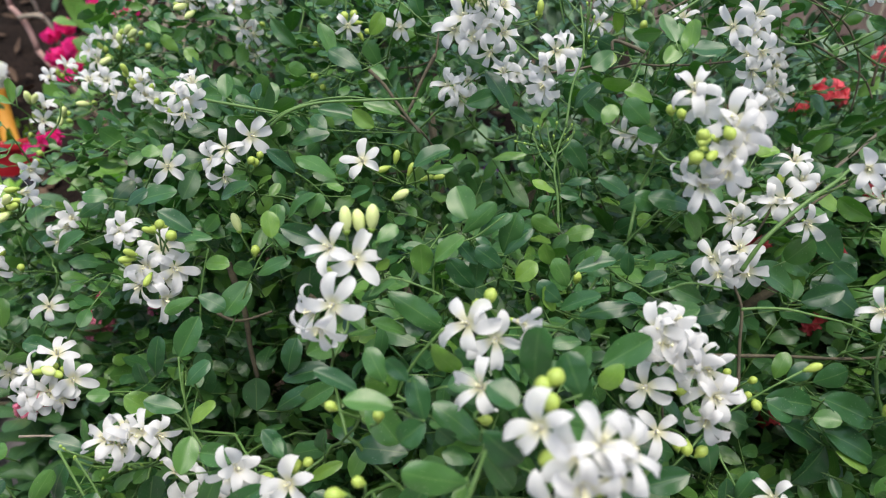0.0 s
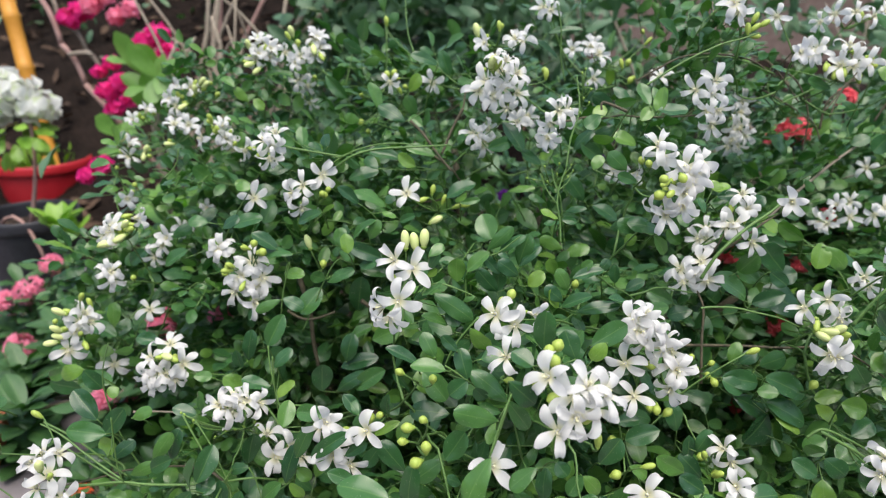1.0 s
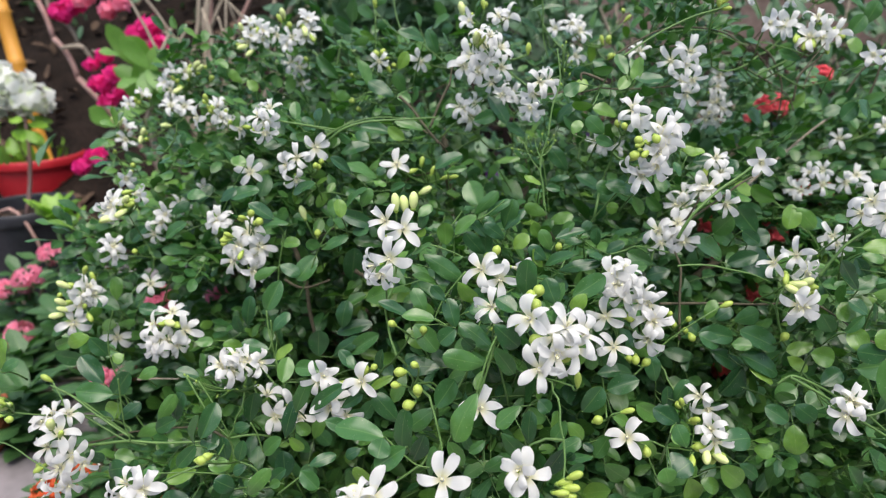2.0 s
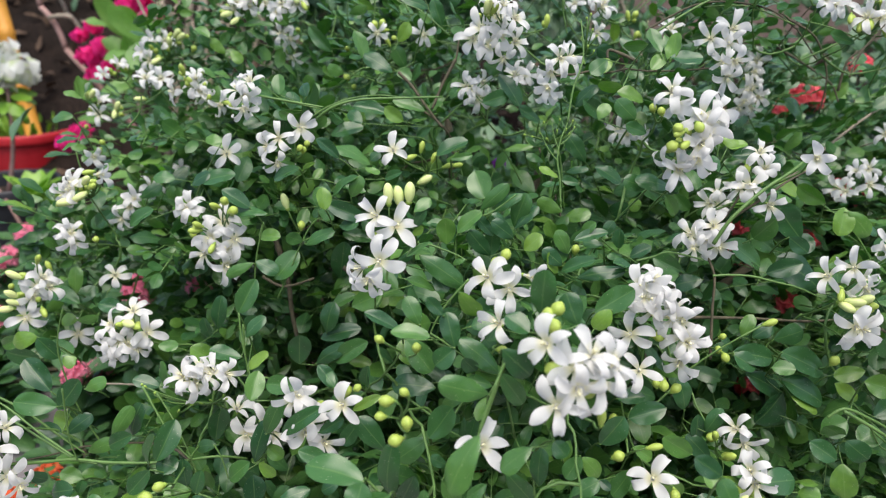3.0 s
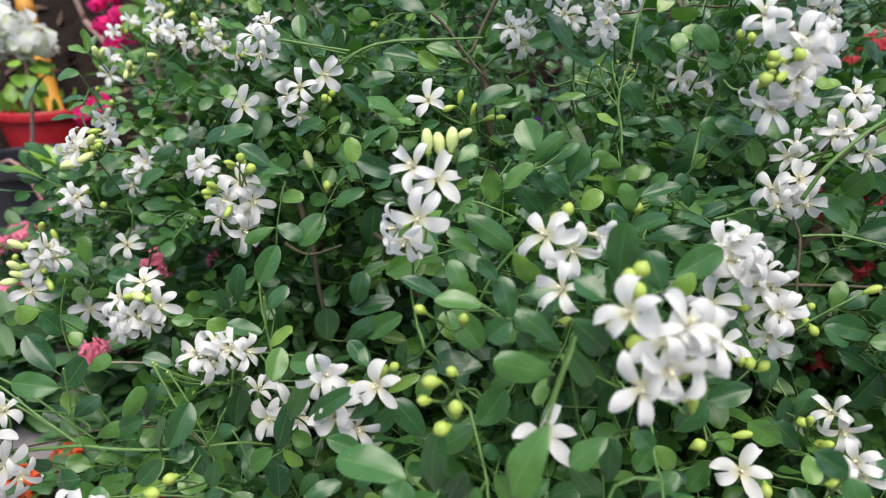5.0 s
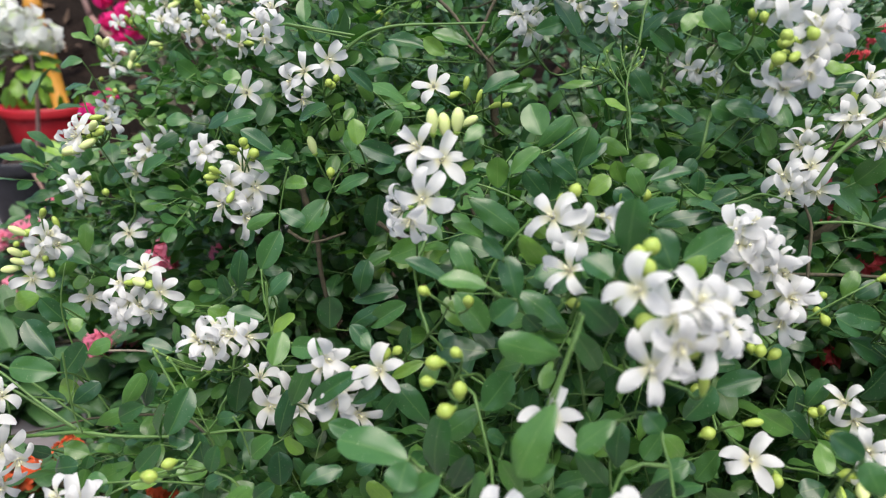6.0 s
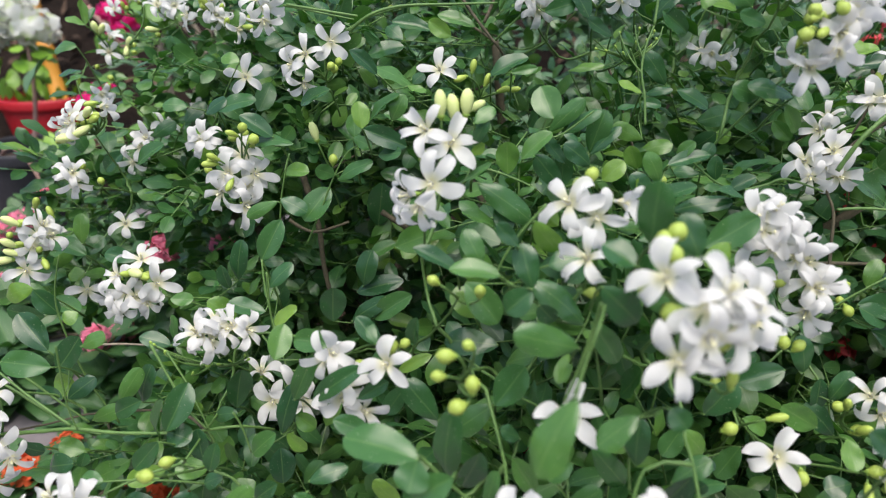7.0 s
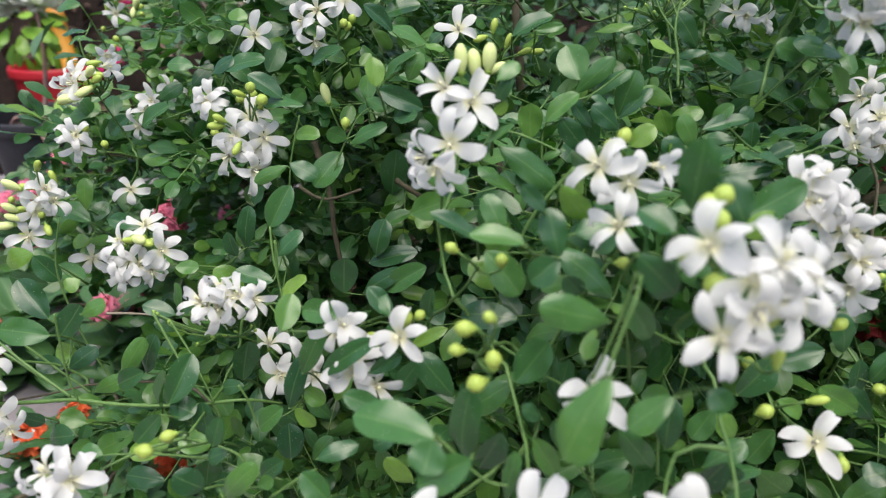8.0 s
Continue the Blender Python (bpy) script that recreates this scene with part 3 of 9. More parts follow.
# A point near the camera; filler leaves keep off the lines to it.
CAMERA_SIDE = np.array((0.0, -0.1, 1.0))

FINE_LEAVES, GROWN_LEAVES = [], []
for fold, curl, wide, blunt, wave, dome in ((0.1, 0.22, 0.66, 0.5, 0.05, 0.06), (0.04, 0.32, 0.74, 0.46, 0.07, 0.1), (0.14, 0.12, 0.6, 0.55, 0.05, 0.04), (0.08, -0.14, 0.68, 0.5, 0.07, 0.02), (0.03, 0.28, 0.8, 0.46, 0.06, 0.12), (0.16, 0.18, 0.68, 0.5, 0.06, 0.04), (0.02, 0.42, 0.7, 0.48, 0.06, 0.1)):
    sp = Soup()
    sp.add(*leaf_shape(12, 6, fold, curl, wide, blunt, wave, 0.0, dome))
    FINE_LEAVES.append(sp.mesh("leaflet", [LEAF]))
    GROWN_LEAVES.append(sp.mesh("leaflet", [ADULT_LEAF]))


def flower_mesh(start, end, power, length, width, twist, seed):
    """Five petals that leave the tube at the angle start and bend to the angle end from the axis, with stamens and a green calyx."""
    rng = random.Random(seed)
    s = Soup()
    nv, nu = 11, 4
    for k in range(5):
        a0 = 2 * math.pi * k / 5 + rng.uniform(-0.16, 0.16)
        e = end + rng.uniform(-34, 34)
        st = start + rng.uniform(-6, 6)
        tip, hollow, ruffle = rng.uniform(0, 75), rng.uniform(-0.3, 0.35), rng.uniform(0, 6.3)
        ln, wd, tw = length * rng.uniform(1.0, 1.24), width * rng.uniform(0.8, 1.04), twist * rng.uniform(-2.0, 2.0)
        sway, crease = rng.uniform(-0.42, 0.42), rng.uniform(-0.1, 0.4)
        r, h = 0.0011, 0.0
        verts, uvs, faces = [], [], []
        for i in range(nv + 1):
            v = i / nv
            th = radians(st + (e - st) * v ** power + tip * max(0.0, v - 0.62) ** 1.5 * 4)
            if i:
                r += math.sin(th) * ln / nv
                h += math.cos(th) * ln / nv
            vv = min(v, 0.985)
            a1 = a0 + sway * v * v
            w = wd * 0.6 * (0.3 + 0.7 * math.sin(math.pi * vv * 0.78) ** 1.2) * (1 - vv ** 7) ** 0.55
            for j in range(nu + 1):
                u = 2 * j / nu - 1
                cup = w * (u * u * (hollow + 0.26 * math.sin(7 * v + 2.2 * u + ruffle)) + crease * abs(u) * v)
                off = u * w
                n_r, n_h = -math.cos(th), math.sin(th)
                rr, hh = r + n_r * cup, h + n_h * cup
                z = hh + off * math.sin(tw * v)
                o = off * math.cos(tw * v)
                verts.append((rr * math.cos(a1) - o * math.sin(a1), rr * math.sin(a1) + o * math.cos(a1), z))
                uvs.append((0.5 + 0.5 * u, v))
        for i in range(nv):
            for j in range(nu):
                q = i * (nu + 1) + j
                faces.append((q, q + 1, q + nu + 2, q + nu + 1))
        s.add(verts, faces, uvs, 0)
    for k in range(5):
        a = 2 * math.pi * k / 5 + rng.uniform(-0.2, 0.2)
        ln, sp = rng.uniform(0.0045, 0.007), rng.uniform(0.1, 0.34)
        p0 = Vector((math.cos(a) * 0.0008, math.sin(a) * 0.0008, 0))
        p1 = p0 + Vector((math.cos(a) * sp, math.sin(a) * sp, 1)).normalized() * ln
        tube(s, [p0, p0.lerp(p1, 0.5), p1], 0.00032, 4, 1)
        tube(s, [p1 - Vector((0, 0, 0.0006)), p1, p1 + Vector((0, 0, 0.0007))], [0.0003, 0.00044, 0.00025], 4, 2)
    tube(s, [(0, 0, -0.001), (0, 0, 0.006), (0, 0, 0.0072), (0, 0, 0.008)], [0.0007, 0.0006, 0.001, 0.0006], 6, 2)
    tube(s, [(0, 0, -0.007), (0, 0, -0.005), (0, 0, -0.003)], [0.0007, 0.0014, 0.0016], 7, 3)
    tube(s, [(0, 0, -0.0032), (0, 0, -0.001), (0, 0, 0.0004)], [0.0012, 0.0013, 0.0017], 7, 1)
    return s.mesh("flower", [PETAL, PETAL, STAMEN, CALYX])


FLOWERS = {
    0: [flower_mesh(62, 122, 1.3, 0.0186, 0.0079, 0.3, 1), flower_mesh(58, 114, 1.2, 0.0182, 0.0083, 0.35, 2), flower_mesh(60, 136, 1.4, 0.019, 0.0076, 0.4, 3), flower_mesh(58, 106, 1.3, 0.0186, 0.008, 0.4, 11), flower_mesh(54, 120, 1.2, 0.0188, 0.0077, 0.4, 13), flower_mesh(64, 128, 1.5, 0.0184, 0.0081, 0.4, 14), flower_mesh(48, 130, 1.1, 0.019, 0.0081, 0.5, 15), flower_mesh(52, 112, 1.6, 0.0186, 0.0083, 0.5, 16)],
    1: [flower_mesh(35, 172, 1.6, 0.0198, 0.0063, 0.4, 4), flower_mesh(32, 187, 1.5, 0.02, 0.0063, 0.45, 5), flower_mesh(40, 162, 1.8, 0.0196, 0.0066, 0.4, 6), flower_mesh(30, 172, 1.3, 0.0196, 0.0063, 0.5, 12), flower_mesh(28, 194, 1.5, 0.0198, 0.0066, 0.6, 17), flower_mesh(25, 162, 1.7, 0.0198, 0.0068, 0.6, 18), flower_mesh(42, 182, 2.2, 0.02, 0.0063, 0.6, 19)],
    2: [flower_mesh(16, 110, 1.8, 0.0186, 0.0073, 0.4, 7), flower_mesh(20, 135, 2.0, 0.0188, 0.007, 0.45, 8)],
}


def bud_mesh(ratio, seed, mat):
    """A closed bud of length 1 along z, with faint ridges where the petals meet."""
    s = Soup()
    rings, sides = 9, 15
    verts, faces = [], []
    for i in range(rings + 1):
        v = i / rings
        r = 0.5 * ratio * math.sin(math.pi * min(max(v, 0.02), 0.985)) ** (0.42 if ratio < 0.6 else 0.58) * (1 + 0.22 * (v - 0.5))
        for j in range(sides):
            a = 2 * math.pi * j / sides
            rr = r * (1 + 0.05 * math.cos(5 * a + 1.2 * v + seed))
            verts.append((rr * math.cos(a), rr * math.sin(a), v))
    for i in range(rings):
        for j in range(sides):
            a, b = i * sides + j, i * sides + (j + 1) % sides
            faces.append((a, b, b + sides, a + sides))
    faces.append(tuple(range(sides - 1, -1, -1)))
    faces.append(tuple(range(rings * sides, (rings + 1) * sides)))
    s.add(verts, faces)
    tube(s, [(0, 0, -0.12), (0, 0, -0.02), (0, 0, 0.05)], [0.07, 0.12, 0.2 * ratio + 0.08], 7, 1)
    return s.mesh("bud", [mat, CALYX])


BUDS = {"tiny": [bud_mesh(0.7, 7, CALYX), bud_mesh(0.6, 8, CALYX)], "round": [bud_mesh(0.86, 1, BUD), bud_mesh(0.78, 2, BUD)], "long": [bud_mesh(0.5, 3, BUD), bud_mesh(0.46, 4, BUD)], "ripe": [bud_mesh(0.5, 5, BUD_PALE), bud_mesh(0.46, 6, BUD_PALE)]}
CLUSTERS = []


def axis_pose(at, axis, spin, size):
    q = Vector(axis).to_track_quat("Z", "Y").to_matrix().to_4x4()
    return Matrix.Translation(at) @ q @ Matrix.Rotation(radians(spin), 4, "Z") @ Matrix.Scale(size, 4)


def flower_cluster(x, y, z):
    at = Vector((x, y, z))
    me = bpy.data.meshes.new("flower_stalk")
    ob = put("flower_stalk", me, shrub, Matrix.Translation(at))
    CLUSTERS.append((ob, at, []))
    return CLUSTERS[-1]


def flower(c, x, y, z, nx, ny, nz, spin, kind):
    at, n = Vector((x, y, z)), Vector((nx, ny, nz)).normalized()
    n = (n + Vector([random.gauss(0, 0.24 if kind else 0.1) for _ in range(3)])).normalized()
    size = random.uniform(0.94, 1.12)
    put("flower", random.choice(FLOWERS[kind]), c[0], axis_pose(at, n, spin, size))
    c[2].append((at - n * 0.0068 * size, n))
    PLACED.append((x, y, z))
    CLEAR.append((x, y, z, 0.023, 0.35))


def bud(c, x, y, z, dx, dy, dz, size):
    at, n = Vector((x, y, z)), Vector((dx, dy, dz)).normalized()
    kind = "tiny" if size < 0.005 else "round" if size < 0.011 else ("long" if size < 0.015 else "ripe")
    put("bud", random.choice(BUDS[kind]), c[0], axis_pose(at - n * size * 0.5, n, random.uniform(0, 360), size))
    c[2].append((at - n * size * 0.6, n))
    CLEAR.append((x, y, z, 0.008, 0.35))


def spray(*leaflets):
    """A pinnate leaf: each leaflet by the place of its base and tip, the way its face looks and its width."""
    bases = [Vector(l[:3]) for l in leaflets]
    mid = sum(bases, Vector()) / len(bases)
    s = Soup()
    root = mid + Vector((0, 0.035, -0.03))
    stem = sorted(bases, key=lambda p: (p - root).length)
    line = [root] + [p.lerp(mid, 0.3) if len(stem) > 2 else p for p in stem]
    if len(line) > 2:
        far = stem[-1]
        tube(s, bend(root, far, (0, 0, 0.003), 6), [0.0011, 0.001, 0.0009, 0.0008, 0.0007, 0.0006], 5)
        for p in stem[:-1]:
            k = max(0.0, min(1.0, (p - root).dot(far - root) / (far - root).length_squared))
            tube(s, bend(root.lerp(far, k * 0.9), p, (0, 0, -0.001), 4), 0.0006, 4)
    else:
        tube(s, bend(root, stem[0], (0, 0, 0.003), 5), 0.0008, 5)
    s.v = [tuple(Vector(p) - mid) for p in s.v]
    leaf = put("leaf", s.mesh("leaf", [STALK]), shrub, Matrix.Translation(mid))
    for bx, by, bz, tx, ty, tz, nx, ny, nz, width in leaflets:
        along = Vector((tx - bx, ty - by, tz - bz))
        turned = Matrix.Rotation(random.gauss(0, 0.2), 3, along) @ Vector((nx, ny, nz))
        put("leaflet", random.choice(GROWN_LEAVES if along.length > 0.034 or by < 0.36 else FINE_LEAVES), leaf, leaf_pose((bx, by, bz), along, turned, width, along.length))
        c = ((bx + tx) / 2, (by + ty) / 2, (bz + tz) / 2)
        PLACED.append(c)
        CLEAR.append((*c, 0.011, 0.25))


def branch(radius, bark, *points):
    """A stem that runs smoothly through the given places and thins towards its end."""
    pts = [Vector(p) for p in points]
    line = []
    for k in range(len(pts) - 1):
        a, b = pts[k], pts[k + 1]
        p, q = pts[max(k - 1, 0)], pts[min(k + 2, len(pts) - 1)]
        for i in range(6):
            t = i / 6
            line.append(0.5 * (2 * a + (b - p) * t + (2 * p - 5 * a + 4 * b - q) * t * t + (3 * a - p - 3 * b + q) * t ** 3))
    line.append(pts[-1])
    s = Soup()
    tube(s, line, [0.75 * radius * (1.1 - 0.4 * i / len(line)) * (1 + 0.12 * math.sin(i * 2.3)) for i in range(len(line))], 7)
    if radius > 0.004:
        CLEAR.extend((*p, 0.004, 0.3) for p in line[::2])
    put("branch", s.mesh("branch", [bark]), shrub)


c = flower_cluster(-0.1716, 0.633, 0.8508)
flower(c, -0.1821, 0.6081, 0.8771, 0.23, -0.94, 0.26, 16, 1)
flower(c, -0.1908, 0.6064, 0.8685, -0.16, -0.98, 0.09, 60, 1)
flower(c, -0.1624, 0.6196, 0.8861, 0.5, -0.83, 0.23, 1, 0)
flower(c, -0.185, 0.6057, 0.8532, -0.05, -0.8, -0.6, 60, 1)
bud(c, -0.1614, 0.6094, 0.8665, 0.62, -0.36, 0.69, 0.0082)
bud(c, -0.1561, 0.6191, 0.8691, 0.22, -0.34, 0.91, 0.0082)
bud(c, -0.1595, 0.6144, 0.8635, 0.21, -0.34, 0.92, 0.0082)
c = flower_cluster(-0.2487, 0.6603, 0.8359)
flower(c, -0.2481, 0.6391, 0.8541, 0.42, -0.86, 0.28, 19, 0)
c = flower_cluster(-0.2262, 0.6601, 0.8961)
flower(c, -0.2159, 0.6427, 0.9279, -0.09, -0.61, 0.79, 19, 1)
flower(c, -0.224, 0.6405, 0.9154, 0.38, -0.83, -0.41, 49, 1)
flower(c, -0.2293, 0.6427, 0.9197, -0.28, -0.89, 0.35, 8, 1)
flower(c, -0.2227, 0.6317, 0.904, 0.36, -0.79, -0.5, 5, 1)
bud(c, -0.2362, 0.637, 0.9049, 0.84, -0.42, 0.34, 0.0082)
c = flower_cluster(-0.3337, 0.8164, 0.8886)
bud(c, -0.3429, 0.7976, 0.9114, -0.08, -0.34, 1.05, 0.0125)
flower(c, -0.3319, 0.7976, 0.9044, -0.14, -0.69, 0.71, 49, 1)
flower(c, -0.3299, 0.7961, 0.9132, 0.33, -0.6, 0.73, 50, 2)
bud(c, -0.3193, 0.7928, 0.9048, 0.40, -0.30, 0.92, 0.0125)
flower(c, -0.3303, 0.7928, 0.8978, 0.67, -0.6, 0.44, 56, 2)
flower(c, -0.3204, 0.7913, 0.8954, 0.68, -0.73, -0.08, 17, 1)
flower(c, -0.3592, 0.796, 0.8981, -0.55, -0.8, 0.24, 4, 0)
bud(c, -0.3122, 0.7849, 0.8912, 0.34, -0.38, 0.54, 0.0125)
flower(c, -0.3012, 0.7849, 0.8842, 0.57, -0.76, -0.32, 27, 1)
bud(c, -0.3394, 0.7921, 0.9075, -0.1, -0.41, 0.91, 0.0082)
bud(c, -0.3504, 0.8043, 0.9192, -0.47, -0.54, 0.7, 0.0082)
bud(c, -0.3245, 0.8013, 0.9211, -0.44, -0.52, 0.73, 0.0082)
bud(c, -0.34, 0.781, 0.927, -0.12, -0.49, 0.86, 0.0137)
bud(c, -0.288, 0.781, 0.886, 0.89, -0.45, 0.00, 0.0144)
bud(c, -0.332, 0.781, 0.912, -0.12, -0.49, 0.86, 0.0128)
c = flower_cluster(-0.444, 0.996, 0.9165)
flower(c, -0.4518, 0.9738, 0.9463, 0, -0.62, 0.79, 52, 2)
bud(c, -0.455, 0.9689, 0.9373, -0.12, -0.47, 0.86, 0.0125)
flower(c, -0.466, 0.9689, 0.9303, -0.2, -0.93, 0.32, 3, 2)
flower(c, -0.4396, 0.9783, 0.9464, 0.62, -0.48, 0.62, 20, 1)
flower(c, -0.4585, 0.9644, 0.9204, -0.18, -0.98, 0.09, 69, 1)
bud(c, -0.4685, 0.9652, 0.9086, -0.13, -0.44, 0.49, 0.0125)
flower(c, -0.4575, 0.9652, 0.9016, -0.22, -0.88, -0.42, 13, 1)
bud(c, -0.4466, 0.9686, 0.9244, 0.74, -0.34, 0.58, 0.0082)
bud(c, -0.45, 0.972, 0.9334, 0.14, -0.36, 0.92, 0.0082)
bud(c, -0.4111, 0.9976, 0.9519, 0.85, -0.4, 0.34, 0.0082)
bud(c, -0.4213, 0.9889, 0.9433, -0.64, -0.65, 0.41, 0.0082)
bud(c, -0.4321, 0.9705, 0.9355, -0.37, -0.5, 0.78, 0.0082)
bud(c, -0.41, 0.958, 0.959, 0.70, -0.35, 0.62, 0.0171)
bud(c, -0.405, 0.958, 0.954, 0.78, -0.35, 0.52, 0.0170)
bud(c, -0.446, 0.958, 0.92, -0.71, -0.57, -0.42, 0.0175)
bud(c, -0.423, 0.958, 0.947, 0.11, -0.44, 0.89, 0.0161)
c = flower_cluster(-0.5305, 1.029, 0.8827)
flower(c, -0.5287, 1.009, 0.9058, 0.52, -0.63, 0.57, 19, 2)
bud(c, -0.538, 1.004, 0.8998, 0.08, -0.44, 0.92, 0.0125)
flower(c, -0.549, 1.004, 0.8928, 0.14, -0.88, 0.45, 54, 2)
bud(c, -0.5196, 1.016, 0.9022, -0.47, -0.55, 0.69, 0.0082)
bud(c, -0.5333, 1.005, 0.8962, 0.08, -0.36, 0.93, 0.0082)
c = flower_cluster(-0.4174, 0.8932, 0.8859)
flower(c, -0.426, 0.8697, 0.9039, 0.19, -0.72, 0.67, 42, 1)
flower(c, -0.4075, 0.8742, 0.9044, 0.56, -0.61, 0.56, 35, 1)
bud(c, -0.434, 0.86, 0.879, -0.77, -0.62, 0.15, 0.0151)
c = flower_cluster(-0.5383, 0.9883, 0.8354)
bud(c, -0.5548, 0.9559, 0.849, 0.18, -0.44, 0.88, 0.0125)
flower(c, -0.5438, 0.9559, 0.842, 0.3, -0.88, 0.36, 39, 1)
flower(c, -0.5399, 0.9546, 0.86, 0.77, -0.4, 0.5, 13, 2)
bud(c, -0.568, 0.9724, 0.8741, 0.88, -0.36, 0.31, 0.0082)
bud(c, -0.553, 0.9669, 0.8732, 0.5, -0.29, 0.82, 0.0082)
bud(c, -0.5158, 0.9705, 0.8495, 0.79, -0.33, 0.51, 0.0082)
bud(c, -0.488, 0.9911, 0.8607, -0.46, -0.53, 0.71, 0.0082)
bud(c, -0.5145, 0.9663, 0.8404, -0.57, -0.6, 0.56, 0.0082)
bud(c, -0.5677, 0.9592, 0.8228, 0.54, -0.27, 0.8, 0.0082)
bud(c, -0.551, 0.943, 0.876, 0.11, -0.44, 0.89, 0.0175)
bud(c, -0.542, 0.943, 0.874, 0.62, -0.35, 0.70, 0.0175)
bud(c, -0.507, 0.943, 0.856, 0.42, -0.34, 0.84, 0.0175)
bud(c, -0.513, 0.943, 0.845, -0.12, -0.49, -0.86, 0.0155)
c = flower_cluster(-0.4763, 0.8381, 0.8046)
bud(c, -0.4761, 0.813, 0.8182, 0.32, -0.40, 0.56, 0.0125)
flower(c, -0.4871, 0.813, 0.8112, 0.53, -0.8, -0.28, 66, 2)
bud(c, -0.4753, 0.8208, 0.8277, -0.42, -0.5, 0.76, 0.0082)
c = flower_cluster(-0.4256, 0.6789, 0.7923)
flower(c, -0.4296, 0.6565, 0.814, -0.12, -0.78, 0.62, 64, 0)
flower(c, -0.4301, 0.6514, 0.8097, -0.47, -0.85, 0.24, 30, 1)
flower(c, -0.4074, 0.6663, 0.8229, 0.9, -0.28, 0.32, 55, 2)
flower(c, -0.4407, 0.6557, 0.8046, -0.68, -0.71, -0.19, 66, 1)
bud(c, -0.4452, 0.6517, 0.793, -0.87, -0.43, -0.26, 0.0125)
bud(c, -0.431, 0.6518, 0.7996, -0.82, -0.46, -0.34, 0.0125)
bud(c, -0.42, 0.6589, 0.8093, -0.87, -0.43, -0.26, 0.0125)
bud(c, -0.4226, 0.6636, 0.8174, -0.86, -0.43, -0.26, 0.0125)
bud(c, -0.4153, 0.6636, 0.8265, -0.92, -0.37, -0.09, 0.0125)
bud(c, -0.4219, 0.6534, 0.8035, -0.77, -0.48, -0.41, 0.0125)
bud(c, -0.4111, 0.6619, 0.8159, -0.95, -0.31, 0.09, 0.0125)
bud(c, -0.437, 0.645, 0.797, -0.91, -0.40, -0.10, 0.0175)
bud(c, -0.418, 0.645, 0.804, -0.77, -0.51, -0.38, 0.0175)
bud(c, -0.409, 0.645, 0.822, 0.66, -0.37, 0.66, 0.0150)
bud(c, -0.427, 0.645, 0.799, -0.82, -0.41, -0.41, 0.0168)
bud(c, -0.404, 0.645, 0.815, 0.82, -0.41, 0.41, 0.0142)
c = flower_cluster(-0.4271, 0.6596, 0.7423)
flower(c, -0.4304, 0.6353, 0.7652, 0.32, -0.8, 0.51, 42, 1)
flower(c, -0.4309, 0.6338, 0.7547, 0.48, -0.88, -0, 45, 1)
flower(c, -0.4381, 0.6373, 0.7599, -0.08, -0.94, 0.33, 35, 1)
bud(c, -0.4264, 0.6457, 0.7683, 0.87, -0.33, 0.37, 0.0082)
bud(c, -0.4069, 0.6401, 0.7548, -0.02, -0.3, 0.95, 0.0082)
c = flower_cluster(-0.4032, 0.7582, 0.7501)
flower(c, -0.3856, 0.7491, 0.784, 0.52, -0.45, 0.72, 32, 1)
flower(c, -0.4073, 0.7339, 0.765, -0.16, -0.84, 0.52, 38, 1)
flower(c, -0.4187, 0.7316, 0.7501, -0.35, -0.91, -0.22, 40, 1)
flower(c, -0.3989, 0.7335, 0.7746, 0.22, -0.71, 0.67, 23, 2)
c = flower_cluster(-0.2747, 0.6276, 0.786)
flower(c, -0.2804, 0.605, 0.8061, 0.06, -0.87, 0.49, 33, 1)
flower(c, -0.2837, 0.6032, 0.8029, -0.36, -0.92, 0.15, 48, 1)
bud(c, -0.2581, 0.6109, 0.804, -0.37, -0.44, 0.82, 0.0082)
c = flower_cluster(-0.2474, 0.6018, 0.7677)
flower(c, -0.2415, 0.5868, 0.7945, 0.42, -0.83, 0.36, 16, 0)
flower(c, -0.2508, 0.5731, 0.7811, 0.04, -0.97, 0.22, 34, 0)
flower(c, -0.2271, 0.5732, 0.7808, 0.56, -0.81, 0.18, 55, 0)
flower(c, -0.2366, 0.5722, 0.7731, 0.32, -0.94, 0.13, 13, 0)
flower(c, -0.2578, 0.5709, 0.7657, -0.24, -0.97, -0.01, 28, 1)
flower(c, -0.2374, 0.5661, 0.7548, 0.33, -0.85, -0.4, 21, 1)
bud(c, -0.2504, 0.5934, 0.8085, -0.24, -0.39, 0.89, 0.0082)
bud(c, -0.2406, 0.598, 0.8111, 0.09, -0.31, 0.94, 0.0082)
bud(c, -0.2338, 0.5911, 0.8031, -0.34, -0.42, 0.84, 0.0082)
bud(c, -0.2676, 0.5812, 0.7901, -0.57, -0.54, 0.62, 0.0082)
bud(c, -0.271, 0.5802, 0.7826, -0.39, -0.44, 0.81, 0.0082)
bud(c, -0.239, 0.562, 0.819, -0.62, -0.62, 0.47, 0.0116)
bud(c, -0.229, 0.562, 0.824, 0.38, -0.51, 0.77, 0.0102)
bud(c, -0.262, 0.562, 0.793, -0.77, -0.62, 0.15, 0.0132)
bud(c, -0.258, 0.562, 0.799, -0.58, -0.58, 0.58, 0.0118)
bud(c, -0.221, 0.562, 0.814, 0.74, -0.42, 0.53, 0.0109)
bud(c, -0.247, 0.562, 0.774, -0.33, -0.67, -0.67, 0.0119)
c = flower_cluster(-0.2424, 0.959, 0.9351)
flower(c, -0.2534, 0.9382, 0.9587, 0, -0.91, 0.41, 35, 1)
